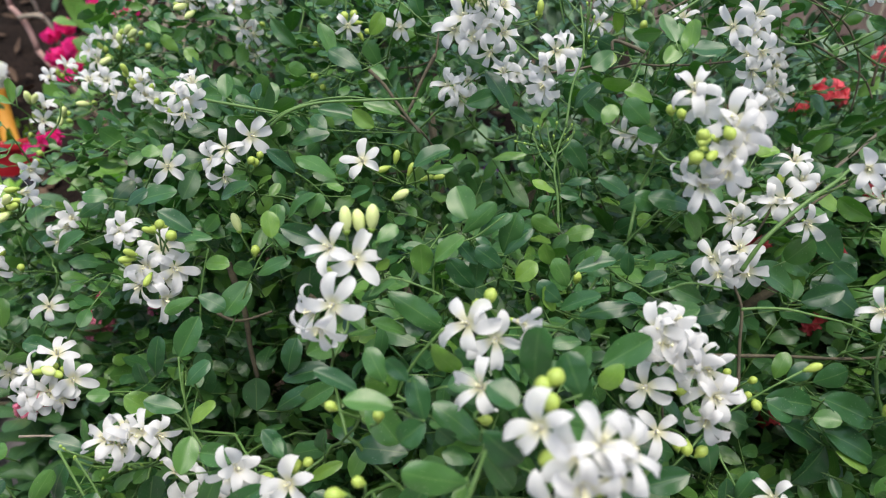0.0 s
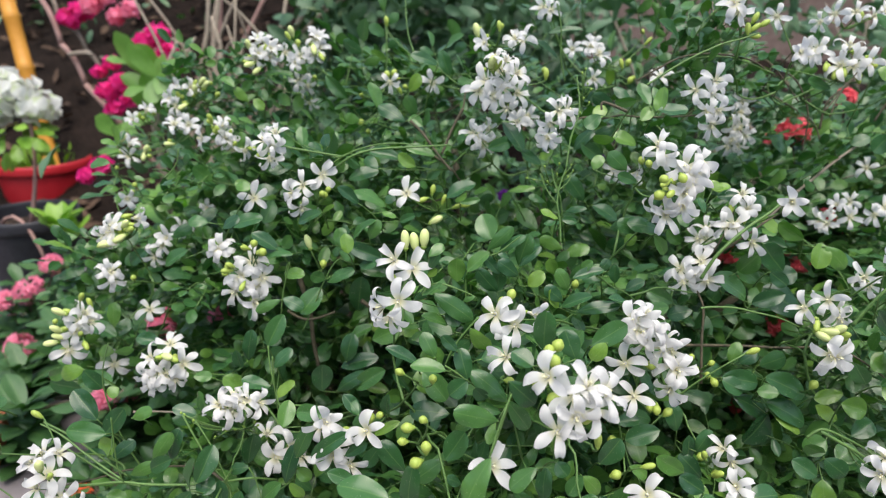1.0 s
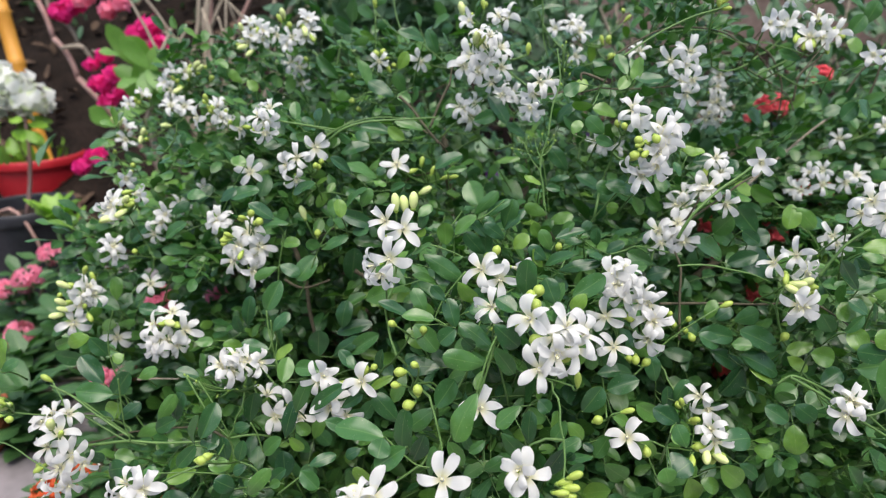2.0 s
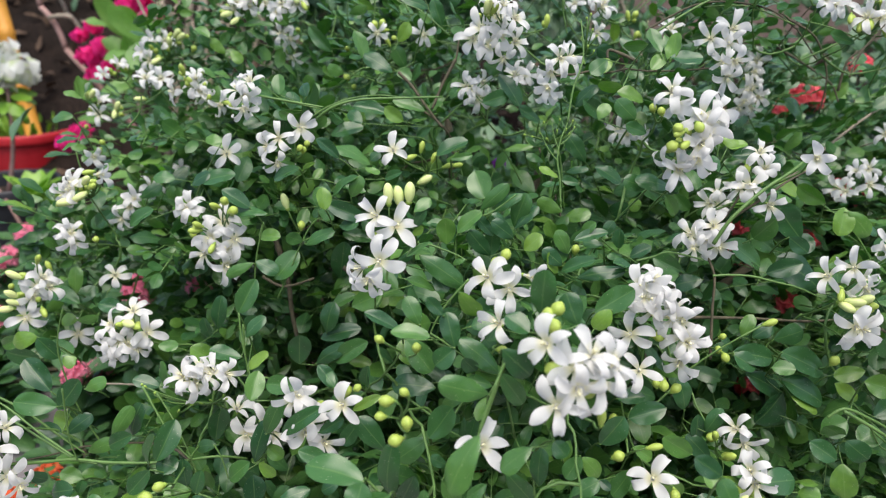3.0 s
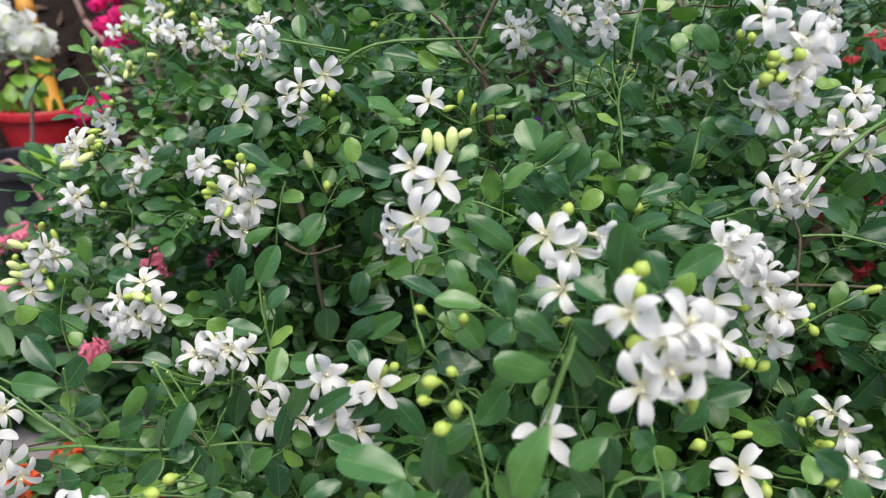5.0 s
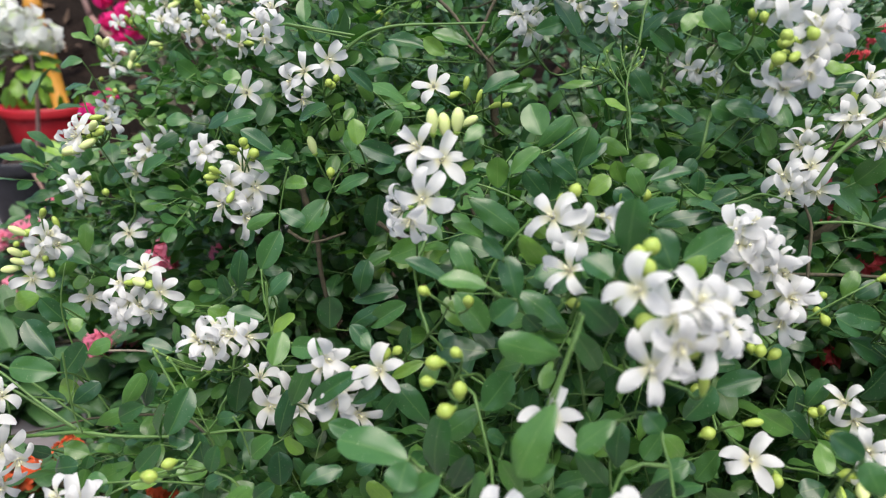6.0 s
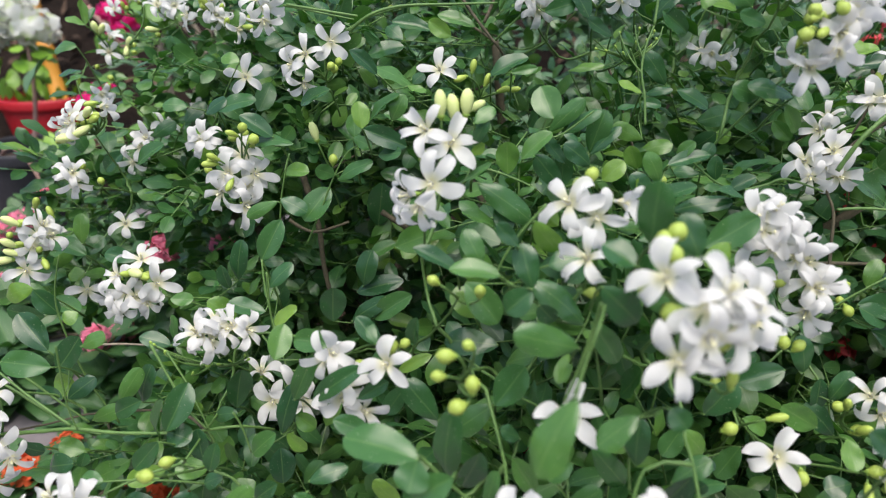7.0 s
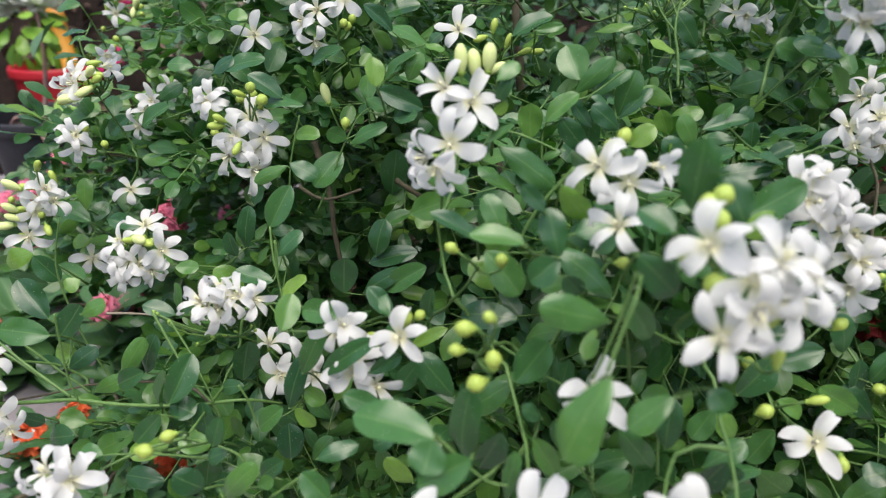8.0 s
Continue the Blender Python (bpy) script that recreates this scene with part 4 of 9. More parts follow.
flower(c, -0.2411, 0.9331, 0.9531, 0.36, -0.93, -0.1, 10, 1)
bud(c, -0.2484, 0.9317, 0.9366, -0.09, -0.43, 0.47, 0.0125)
flower(c, -0.2374, 0.9317, 0.9296, -0.15, -0.87, -0.46, 44, 1)
bud(c, -0.2361, 0.9383, 0.9518, 0.32, -0.4, 0.86, 0.0082)
bud(c, -0.231, 0.9451, 0.9641, -0.54, -0.53, 0.65, 0.0082)
c = flower_cluster(-0.3061, 0.941, 0.9857)
flower(c, -0.3064, 0.9218, 1.018, -0.12, -0.66, 0.75, 53, 2)
bud(c, -0.2956, 0.914, 1.007, 0.37, -0.36, 0.85, 0.0125)
flower(c, -0.3066, 0.914, 1, 0.61, -0.73, 0.31, 52, 2)
flower(c, -0.3088, 0.9106, 0.9946, -0.06, -0.99, -0.14, 19, 1)
flower(c, -0.2689, 0.9172, 1.002, 0.72, -0.68, 0.11, 61, 1)
bud(c, -0.3234, 0.929, 1.013, -0.56, -0.57, 0.6, 0.0082)
bud(c, -0.3191, 0.9213, 0.9858, 0.34, -0.39, 0.85, 0.0082)
bud(c, -0.3041, 0.924, 1.01, -0.63, -0.59, 0.51, 0.0082)
bud(c, -0.3194, 0.9168, 0.9961, -0.32, -0.49, 0.81, 0.0082)
bud(c, -0.316, 0.904, 1.015, -0.12, -0.49, 0.86, 0.0159)
bud(c, -0.317, 0.904, 0.987, -0.84, -0.48, -0.24, 0.0175)
bud(c, -0.307, 0.904, 0.978, -0.66, -0.53, -0.53, 0.0159)
c = flower_cluster(-0.2218, 0.9134, 0.9936)
bud(c, -0.2215, 0.8893, 1.015, 0.19, -0.39, 0.98, 0.0125)
flower(c, -0.2105, 0.8893, 1.008, 0.31, -0.77, 0.56, 66, 1)
flower(c, -0.2126, 0.8931, 1.02, 0.5, -0.69, 0.53, 43, 2)
bud(c, -0.2328, 0.885, 0.997, -0.13, -0.48, 0.63, 0.0125)
flower(c, -0.2438, 0.885, 0.99, -0.22, -0.97, -0.14, 8, 2)
flower(c, -0.2171, 0.8846, 1.001, 0.37, -0.93, 0.04, 15, 1)
bud(c, -0.2563, 0.9047, 1.028, 0.82, -0.48, 0.32, 0.0082)
bud(c, -0.2193, 0.8885, 1.006, -0.27, -0.47, 0.84, 0.0082)
bud(c, -0.2048, 0.8891, 0.9978, -0.62, -0.56, 0.55, 0.0082)
bud(c, -0.2069, 0.8997, 1.027, -0.02, -0.44, 0.9, 0.0082)
bud(c, -0.245, 0.876, 1.033, -0.11, -0.44, 0.89, 0.0171)
bud(c, -0.215, 0.876, 1.008, 0.22, -0.44, -0.87, 0.0170)
bud(c, -0.205, 0.876, 0.998, 0.53, -0.42, -0.74, 0.0143)
c = flower_cluster(-0.3891, 0.8825, 0.7627)
flower(c, -0.3887, 0.8608, 0.7805, 0.23, -0.81, 0.53, 15, 2)
c = flower_cluster(-0.0347, 0.6802, 0.8244)
flower(c, -0.0697, 0.6459, 0.8564, -0.01, -0.82, 0.5, 38, 0)
bud(c, -0.0399, 0.6574, 0.8583, 0.2, 0.06, 0.98, 0.0125)
bud(c, -0.0517, 0.6478, 0.8486, -0.88, -0.42, -0.23, 0.0125)
bud(c, -0.0273, 0.6627, 0.8451, 0.36, 0.05, 0.93, 0.0125)
bud(c, -0.0118, 0.668, 0.8348, 0.92, -0.15, 0.36, 0.0125)
bud(c, -0.0016, 0.6788, 0.8329, 0.96, -0.2, 0.21, 0.0125)
bud(c, -0.0365, 0.6525, 0.8226, 0.86, -0.09, 0.51, 0.0175)
c = flower_cluster(-0.057, 0.4655, 0.8268)
flower(c, -0.0637, 0.4383, 0.8488, -0.3, -0.77, 0.57, 61, 1)
flower(c, -0.0492, 0.4413, 0.8394, 0.3, -0.88, 0.38, 7, 0)
flower(c, -0.0743, 0.4274, 0.809, -0.76, -0.64, 0.14, 25, 1)
bud(c, -0.0556, 0.4528, 0.8631, -0.04, 0.06, 1, 0.0175)
bud(c, -0.0478, 0.4587, 0.8592, -0.13, 0.06, 0.99, 0.0175)
bud(c, -0.0386, 0.4579, 0.8628, 0.07, 0.07, 1, 0.0175)
bud(c, -0.0657, 0.4337, 0.8332, 0.49, -0.34, 0.8, 0.0082)
c = flower_cluster(0.0339, 0.7075, 0.9543)
flower(c, 0.0143, 0.6873, 0.9687, -0.21, -0.97, 0.15, 16, 0)
flower(c, 0.0327, 0.6816, 0.9631, 0.06, -1, -0.04, 62, 0)
flower(c, 0.0419, 0.6836, 0.9724, 0.29, -0.89, 0.35, 6, 1)
flower(c, 0.0472, 0.6796, 0.9497, 0.23, -0.9, -0.38, 31, 1)
flower(c, 0.0575, 0.6812, 0.9656, 0.57, -0.82, 0.03, 67, 1)
flower(c, 0.0235, 0.687, 0.9797, -0.13, -0.8, 0.58, 60, 0)
flower(c, 0.0391, 0.6914, 0.9904, 0.2, -0.79, 0.57, 7, 0)
bud(c, 0.0199, 0.699, 0.9913, 0.76, -0.54, 0.36, 0.0082)
bud(c, 0.029, 0.673, 1.002, 0.22, -0.44, 0.87, 0.0172)
bud(c, 0.036, 0.673, 0.999, 0.44, -0.44, 0.78, 0.0144)
c = flower_cluster(0.0952, 0.6326, 0.9277)
flower(c, 0.0975, 0.6119, 0.9559, 0.11, -0.78, 0.62, 61, 1)
flower(c, 0.0906, 0.6132, 0.9432, -0.28, -0.92, -0.26, 11, 1)
flower(c, 0.106, 0.6162, 0.955, 0.45, -0.8, 0.39, 62, 1)
flower(c, 0.0889, 0.6044, 0.9301, -0.34, -0.79, -0.51, 40, 2)
c = flower_cluster(0.0169, 0.7313, 0.8954)
flower(c, 0.0153, 0.7061, 0.9147, -0.22, -0.92, 0.31, 49, 1)
flower(c, 0.0209, 0.7077, 0.9041, 0.17, -0.97, -0.15, 38, 1)
flower(c, 0.0076, 0.7093, 0.9162, -0.51, -0.8, 0.3, 24, 1)
flower(c, 0.026, 0.7172, 0.9199, 0.31, -0.86, 0.41, 15, 1)
c = flower_cluster(0.0805, 0.8913, 0.8922)
flower(c, 0.0868, 0.8691, 0.9134, -0.08, -0.91, 0.4, 0, 1)
flower(c, 0.0754, 0.8712, 0.9076, -0.37, -0.88, 0.29, 48, 1)
c = flower_cluster(-0.0996, 0.8534, 0.9248)
flower(c, -0.0457, 0.8266, 0.9654, -0.14, -0.99, 0.05, 22, 0)
bud(c, -0.092, 0.8323, 0.9562, -0.48, -0, 0.88, 0.0125)
bud(c, -0.1368, 0.8429, 0.9345, -0.21, -0.43, 0.88, 0.0082)
bud(c, -0.1372, 0.8302, 0.8994, -0.18, -0.41, 0.89, 0.0082)
bud(c, -0.0833, 0.829, 0.9601, -0.65, -0.54, 0.54, 0.0082)
c = flower_cluster(0.2691, 0.6724, 0.9404)
flower(c, 0.2534, 0.6519, 0.971, -0.57, -0.79, 0.22, 63, 1)
flower(c, 0.2721, 0.6553, 0.9674, -0.15, -0.95, 0.26, 53, 1)
flower(c, 0.2685, 0.6494, 0.9493, -0.32, -0.94, -0.11, 58, 1)
flower(c, 0.2764, 0.643, 0.9509, 0.23, -0.97, -0.05, 27, 1)
flower(c, 0.276, 0.6617, 0.9793, -0.11, -0.77, 0.62, 9, 1)
flower(c, 0.272, 0.6459, 0.9344, -0.1, -0.77, -0.64, 28, 1)
c = flower_cluster(0.3856, 0.8828, 0.8769)
flower(c, 0.3938, 0.8811, 0.9285, -0.18, -0.89, 0.41, 3, 1)
flower(c, 0.3849, 0.86, 0.8952, -0.36, -0.93, 0.01, 47, 1)
flower(c, 0.3823, 0.8541, 0.8727, -0.43, -0.81, -0.4, 71, 1)
flower(c, 0.3914, 0.8563, 0.8857, 0.07, -0.99, -0.1, 33, 1)
flower(c, 0.3736, 0.8482, 0.8806, -0.68, -0.73, -0.06, 15, 1)
bud(c, 0.3912, 0.8701, 0.9082, -0.65, -0.35, 0.68, 0.0082)
c = flower_cluster(0.167, 0.5015, 0.9137)
flower(c, 0.1727, 0.4833, 0.9404, -0.37, -0.7, 0.61, 67, 1)
flower(c, 0.1763, 0.4799, 0.9333, -0.06, -0.96, -0.26, 13, 1)
bud(c, 0.1581, 0.4824, 0.9279, -0.3, -0.36, 0.88, 0.0082)
bud(c, 0.1632, 0.4755, 0.9263, -0.36, -0.35, 0.87, 0.0082)
c = flower_cluster(0.1914, 0.4922, 0.892)
flower(c, 0.1946, 0.4712, 0.924, -0.41, -0.81, 0.42, 18, 0)
flower(c, 0.1989, 0.4676, 0.9125, -0.23, -0.97, 0.06, 5, 1)
flower(c, 0.1943, 0.4666, 0.9025, -0.36, -0.91, -0.19, 12, 1)
flower(c, 0.2072, 0.4789, 0.9255, 0.44, -0.82, 0.36, 48, 1)
flower(c, 0.1928, 0.462, 0.8918, -0.3, -0.83, -0.47, 3, 1)
flower(c, 0.2017, 0.4707, 0.9165, 0.11, -0.98, 0.15, 3, 0)
bud(c, 0.1783, 0.4774, 0.9094, -0.51, -0.35, 0.79, 0.0082)
bud(c, 0.1894, 0.4737, 0.9061, -0.81, -0.43, 0.4, 0.0082)
bud(c, 0.1794, 0.4726, 0.9026, -0.67, -0.38, 0.64, 0.0082)
bud(c, 0.1837, 0.4692, 0.9115, -0.64, -0.37, 0.67, 0.0082)
bud(c, 0.174, 0.458, 0.912, -0.77, -0.62, -0.15, 0.0120)
bud(c, 0.18, 0.458, 0.903, -0.67, -0.67, -0.33, 0.0121)
bud(c, 0.17, 0.458, 0.902, -0.75, -0.60, -0.30, 0.0109)
bud(c, 0.173, 0.458, 0.916, -0.71, -0.57, 0.42, 0.0097)
bud(c, 0.189, 0.458, 0.917, 0.20, -0.78, -0.59, 0.0104)
c = flower_cluster(0.1779, 0.5011, 0.87)
flower(c, 0.1767, 0.4764, 0.8845, -0.44, -0.9, 0.01, 30, 1)
flower(c, 0.1814, 0.4714, 0.8799, 0.04, -0.98, -0.2, 12, 1)
bud(c, 0.1757, 0.4876, 0.8928, 0.63, -0.54, 0.56, 0.0082)
bud(c, 0.1801, 0.4841, 0.8961, -0.32, -0.33, 0.89, 0.0082)
c = flower_cluster(0.2814, 0.6797, 0.7812)
flower(c, 0.2846, 0.662, 0.8068, -0.49, -0.66, 0.58, 30, 1)
flower(c, 0.2861, 0.659, 0.7942, -0.34, -0.87, 0.35, 31, 1)
flower(c, 0.2754, 0.6544, 0.7975, -0.69, -0.67, 0.28, 50, 1)
c = flower_cluster(0.2864, 0.5936, 0.829)
flower(c, 0.2795, 0.5649, 0.8419, -0.38, -0.82, 0.42, 50, 0)
flower(c, 0.2957, 0.5771, 0.8544, 0.07, -0.82, 0.56, 71, 2)
flower(c, 0.2903, 0.5816, 0.8693, -0.11, -0.56, 0.82, 10, 1)
flower(c, 0.3, 0.5646, 0.8226, 0.05, -1, -0.08, 30, 1)
flower(c, 0.273, 0.5709, 0.8385, -0.65, -0.7, 0.28, 20, 1)
bud(c, 0.2784, 0.5754, 0.8565, 0.07, 0.09, 0.99, 0.0125)
bud(c, 0.2922, 0.5724, 0.8477, -0.11, 0.09, 0.99, 0.0125)
c = flower_cluster(0.2394, 0.5796, 0.7725)
flower(c, 0.2265, 0.5591, 0.7948, -0.55, -0.76, 0.35, 66, 0)
flower(c, 0.2493, 0.5637, 0.8014, -0.33, -0.76, 0.56, 51, 0)
flower(c, 0.2548, 0.559, 0.7826, -0.02, -1, -0, 20, 0)
flower(c, 0.2293, 0.5506, 0.7843, -0.46, -0.89, -0.08, 61, 1)
flower(c, 0.2399, 0.5598, 0.7909, -0.33, -0.9, 0.3, 56, 1)
c = flower_cluster(0.3143, 0.5419, 0.8608)
flower(c, 0.3149, 0.5207, 0.8791, -0.14, -0.99, -0.02, 23, 2)
c = flower_cluster(0.2047, 0.7874, 0.835)
flower(c, 0.1943, 0.7673, 0.8555, -0.4, -0.85, 0.35, 25, 1)
flower(c, 0.2041, 0.7656, 0.8542, -0, -0.98, -0.22, 65, 2)
flower(c, 0.2174, 0.7658, 0.8502, 0.74, -0.59, -0.33, 29, 2)
c = flower_cluster(0.4905, 0.7847, 0.7749)
flower(c, 0.4777, 0.7599, 0.7835, -0.47, -0.72, 0.51, 68, 1)
flower(c, 0.4909, 0.7685, 0.805, -0.27, -0.72, 0.64, 37, 2)
flower(c, 0.5047, 0.762, 0.791, -0.06, -0.87, 0.48, 52, 1)
c = flower_cluster(0.3497, 0.5041, 0.7494)
flower(c, 0.3481, 0.4871, 0.7893, -0.59, -0.54, 0.6, 34, 1)
flower(c, 0.3562, 0.4867, 0.7785, -0.21, -0.86, 0.47, 2, 1)
flower(c, 0.3253, 0.4836, 0.782, -0.76, -0.61, 0.25, 48, 1)
flower(c, 0.3564, 0.4803, 0.7743, 0.12, -0.99, -0.02, 46, 1)
bud(c, 0.337, 0.4804, 0.7681, -0.29, 0.1, 0.95, 0.0125)
bud(c, 0.3602, 0.4815, 0.7583, 0.94, -0.17, 0.28, 0.0125)
bud(c, 0.3573, 0.4833, 0.7498, 0.94, -0.17, 0.29, 0.0125)
bud(c, 0.3482, 0.4801, 0.759, -0.96, -0.27, -0.03, 0.0125)
bud(c, 0.364, 0.483, 0.7499, 0.96, -0.24, 0.1, 0.0125)
bud(c, 0.346, 0.472, 0.763, 0.82, -0.55, 0.14, 0.0175)
bud(c, 0.354, 0.472, 0.765, 0.58, -0.58, 0.58, 0.0166)
bud(c, 0.333, 0.472, 0.769, -0.33, -0.67, -0.67, 0.0131)
bud(c, 0.35, 0.472, 0.756, 0.82, -0.55, -0.14, 0.0175)
bud(c, 0.359, 0.472, 0.759, 0.75, -0.60, 0.30, 0.0147)
bud(c, 0.34, 0.472, 0.758, 0.75, -0.60, -0.30, 0.0152)
c = flower_cluster(0.3382, 0.4676, 0.7324)
flower(c, 0.3367, 0.4473, 0.751, -0.56, -0.81, 0.18, 26, 0)
flower(c, 0.3407, 0.4455, 0.7504, 0.15, -0.98, -0.12, 71, 1)
c = flower_cluster(-0.4814, 0.6437, 0.6781)
flower(c, -0.466, 0.6212, 0.7143, 0.53, -0.47, 0.71, 9, 1)
flower(c, -0.4796, 0.6189, 0.6938, 0.46, -0.81, 0.36, 51, 0)
flower(c, -0.4614, 0.6225, 0.7033, 0.79, -0.48, 0.39, 5, 1)
flower(c, -0.4887, 0.6132, 0.6701, 0.35, -0.93, 0.08, 30, 0)
flower(c, -0.4734, 0.6217, 0.7055, 0.52, -0.68, 0.51, 8, 1)
bud(c, -0.4933, 0.6334, 0.7134, -0.93, -0.22, 0.31, 0.0125)
bud(c, -0.4955, 0.6232, 0.694, -0.93, -0.35, -0.05, 0.0125)
bud(c, -0.4676, 0.6135, 0.6783, 0.74, -0.23, 0.63, 0.0082)
bud(c, -0.4714, 0.6157, 0.6913, 0.75, -0.23, 0.63, 0.0082)
bud(c, -0.496, 0.6171, 0.6687, -0.95, -0.28, 0.14, 0.0125)
bud(c, -0.4672, 0.64, 0.7224, -0.35, 0.06, 0.94, 0.0125)
bud(c, -0.5091, 0.6299, 0.7011, 0.69, -0.21, 0.7, 0.0082)
bud(c, -0.488, 0.608, 0.724, -0.69, -0.38, 0.61, 0.0175)
bud(c, -0.457, 0.608, 0.743, 0.52, -0.35, 0.78, 0.0144)
bud(c, -0.496, 0.608, 0.701, -0.53, -0.53, 0.66, 0.0157)
bud(c, -0.505, 0.607, 0.683, -0.92, -0.39, 0.00, 0.0175)
bud(c, -0.495, 0.608, 0.691, -0.73, -0.49, 0.49, 0.0157)
bud(c, -0.463, 0.608, 0.679, 0.53, -0.53, -0.66, 0.0131)
c = flower_cluster(-0.4128, 0.6988, 0.6778)
flower(c, -0.4122, 0.6776, 0.6961, 0.46, -0.78, 0.43, 40, 0)
c = flower_cluster(-0.4675, 0.6909, 0.6029)
flower(c, -0.467, 0.6697, 0.6212, 0.49, -0.81, 0.31, 11, 0)
c = flower_cluster(-0.3359, 0.5581, 0.6732)
flower(c, -0.3314, 0.5495, 0.7095, 0.28, -0.53, 0.8, 15, 0)
flower(c, -0.3142, 0.5359, 0.6931, 0.69, -0.64, 0.33, 37, 0)
flower(c, -0.3479, 0.5361, 0.6993, -0.13, -0.75, 0.65, 43, 1)
flower(c, -0.3512, 0.529, 0.6805, -0.16, -0.98, 0.09, 42, 1)
flower(c, -0.3477, 0.5286, 0.6729, 0.17, -0.95, -0.26, 48, 1)
flower(c, -0.3235, 0.5314, 0.6776, 0.55, -0.83, -0.11, 26, 1)
flower(c, -0.334, 0.5326, 0.6817, 0.44, -0.89, 0.13, 62, 1)
flower(c, -0.3415, 0.5322, 0.6861, 0.15, -0.87, 0.46, 40, 1)
bud(c, -0.3407, 0.5389, 0.7007, 0.61, -0.22, 0.76, 0.0082)
bud(c, -0.3327, 0.5444, 0.7005, 0.78, -0.28, 0.56, 0.0082)
bud(c, -0.3257, 0.5456, 0.6966, -0.45, -0.44, 0.78, 0.0082)
bud(c, -0.3333, 0.5381, 0.6993, -0.49, -0.47, 0.73, 0.0082)
bud(c, -0.324, 0.522, 0.709, 0.89, -0.45, 0.00, 0.0163)
bud(c, -0.317, 0.522, 0.706, 0.83, -0.55, 0.00, 0.0141)
bud(c, -0.332, 0.522, 0.708, -0.56, -0.74, 0.37, 0.0114)
c = flower_cluster(-0.2297, 0.4745, 0.6744)
flower(c, -0.2303, 0.4535, 0.7005, 0.28, -0.41, 0.87, 47, 1)
flower(c, -0.242, 0.4535, 0.6878, -0.06, -0.79, 0.61, 33, 1)
flower(c, -0.2243, 0.4496, 0.6951, 0.43, -0.73, 0.54, 68, 1)
flower(c, -0.2077, 0.4563, 0.6928, 0.63, -0.62, 0.47, 63, 1)
flower(c, -0.2461, 0.4531, 0.6908, -0.36, -0.66, 0.66, 7, 1)
flower(c, -0.2354, 0.4522, 0.6863, 0.17, -0.89, 0.42, 23, 1)
flower(c, -0.2178, 0.4549, 0.6953, 0.44, -0.45, 0.77, 19, 1)
c = flower_cluster(-0.1947, 0.4996, 0.6058)
flower(c, -0.2117, 0.484, 0.6371, 0.29, -0.68, 0.67, 58, 1)
flower(c, -0.2017, 0.4735, 0.6165, 0.3, -0.83, 0.47, 71, 0)
flower(c, -0.1858, 0.4772, 0.628, 0.6, -0.66, 0.45, 42, 1)
flower(c, -0.1772, 0.479, 0.6148, 0.68, -0.69, 0.26, 53, 1)
c = flower_cluster(-0.1256, 0.4236, 0.6831)
flower(c, -0.1302, 0.4015, 0.7071, 0.53, -0.47, 0.7, 23, 2)
flower(c, -0.1331, 0.4, 0.7032, -0.34, -0.89, 0.3, 39, 1)
bud(c, -0.1119, 0.4059, 0.6938, 0.97, -0.21, 0.13, 0.0105)
c = flower_cluster(-0.1175, 0.412, 0.6595)
flower(c, -0.1222, 0.3908, 0.6772, 0.12, -0.91, 0.39, 13, 0)
flower(c, -0.1075, 0.3888, 0.6697, 0.57, -0.79, 0.21, 69, 1)
flower(c, -0.1209, 0.3928, 0.6864, 0.18, -0.48, 0.86, 50, 1)
c = flower_cluster(-0.0835, 0.3997, 0.7031)
flower(c, -0.0876, 0.3743, 0.7146, -0.03, -0.89, 0.45, 34, 0)
bud(c, -0.085, 0.3804, 0.7238, 0.05, 0.1, 0.99, 0.0105)
bud(c, -0.0763, 0.3808, 0.7258, 0.64, -0.31, 0.7, 0.0082)
c = flower_cluster(-0.2965, 0.3509, 0.6117)
flower(c, -0.288, 0.3314, 0.6344, 0.62, -0.5, 0.6, 34, 0)
flower(c, -0.2997, 0.3304, 0.6385, 0.06, -0.5, 0.87, 45, 1)
flower(c, -0.3052, 0.3321, 0.6289, -0.09, -0.95, 0.31, 57, 1)
flower(c, -0.2883, 0.33, 0.6303, 0.64, -0.76, -0.09, 45, 0)
bud(c, -0.2921, 0.3292, 0.6222, 0.99, -0.09, 0.14, 0.0105)
c = flower_cluster(-0.4117, 0.4348, 0.6074)
flower(c, -0.4175, 0.427, 0.6494, 0.18, -0.38, 0.91, 19, 1)
flower(c, -0.4226, 0.418, 0.6461, -0.12, -0.6, 0.79, 12, 1)
flower(c, -0.401, 0.4265, 0.6522, 0.64, -0.35, 0.69, 14, 1)
flower(c, -0.4042, 0.4097, 0.6398, 0.44, -0.63, 0.64, 53, 0)
flower(c, -0.4178, 0.4084, 0.6255, -0.11, -0.82, 0.57, 16, 1)
flower(c, -0.393, 0.4043, 0.6177, 0.71, -0.58, 0.4, 18, 0)
flower(c, -0.4072, 0.403, 0.6044, 0.38, -0.75, 0.54, 69, 0)
flower(c, -0.4212, 0.4017, 0.5951, -0.36, -0.92, 0.17, 22, 1)
flower(c, -0.4001, 0.3984, 0.5893, 0.6, -0.8, -0.03, 32, 1)
flower(c, -0.3828, 0.4033, 0.6092, 0.87, -0.5, 0.03, 37, 1)
flower(c, -0.413, 0.3979, 0.5848, 0.2, -0.96, -0.19, 52, 1)
bud(c, -0.4195, 0.4231, 0.6423, -0.01, 0.09, 1, 0.0125)
bud(c, -0.4048, 0.4137, 0.638, 0.14, 0.09, 0.99, 0.0125)
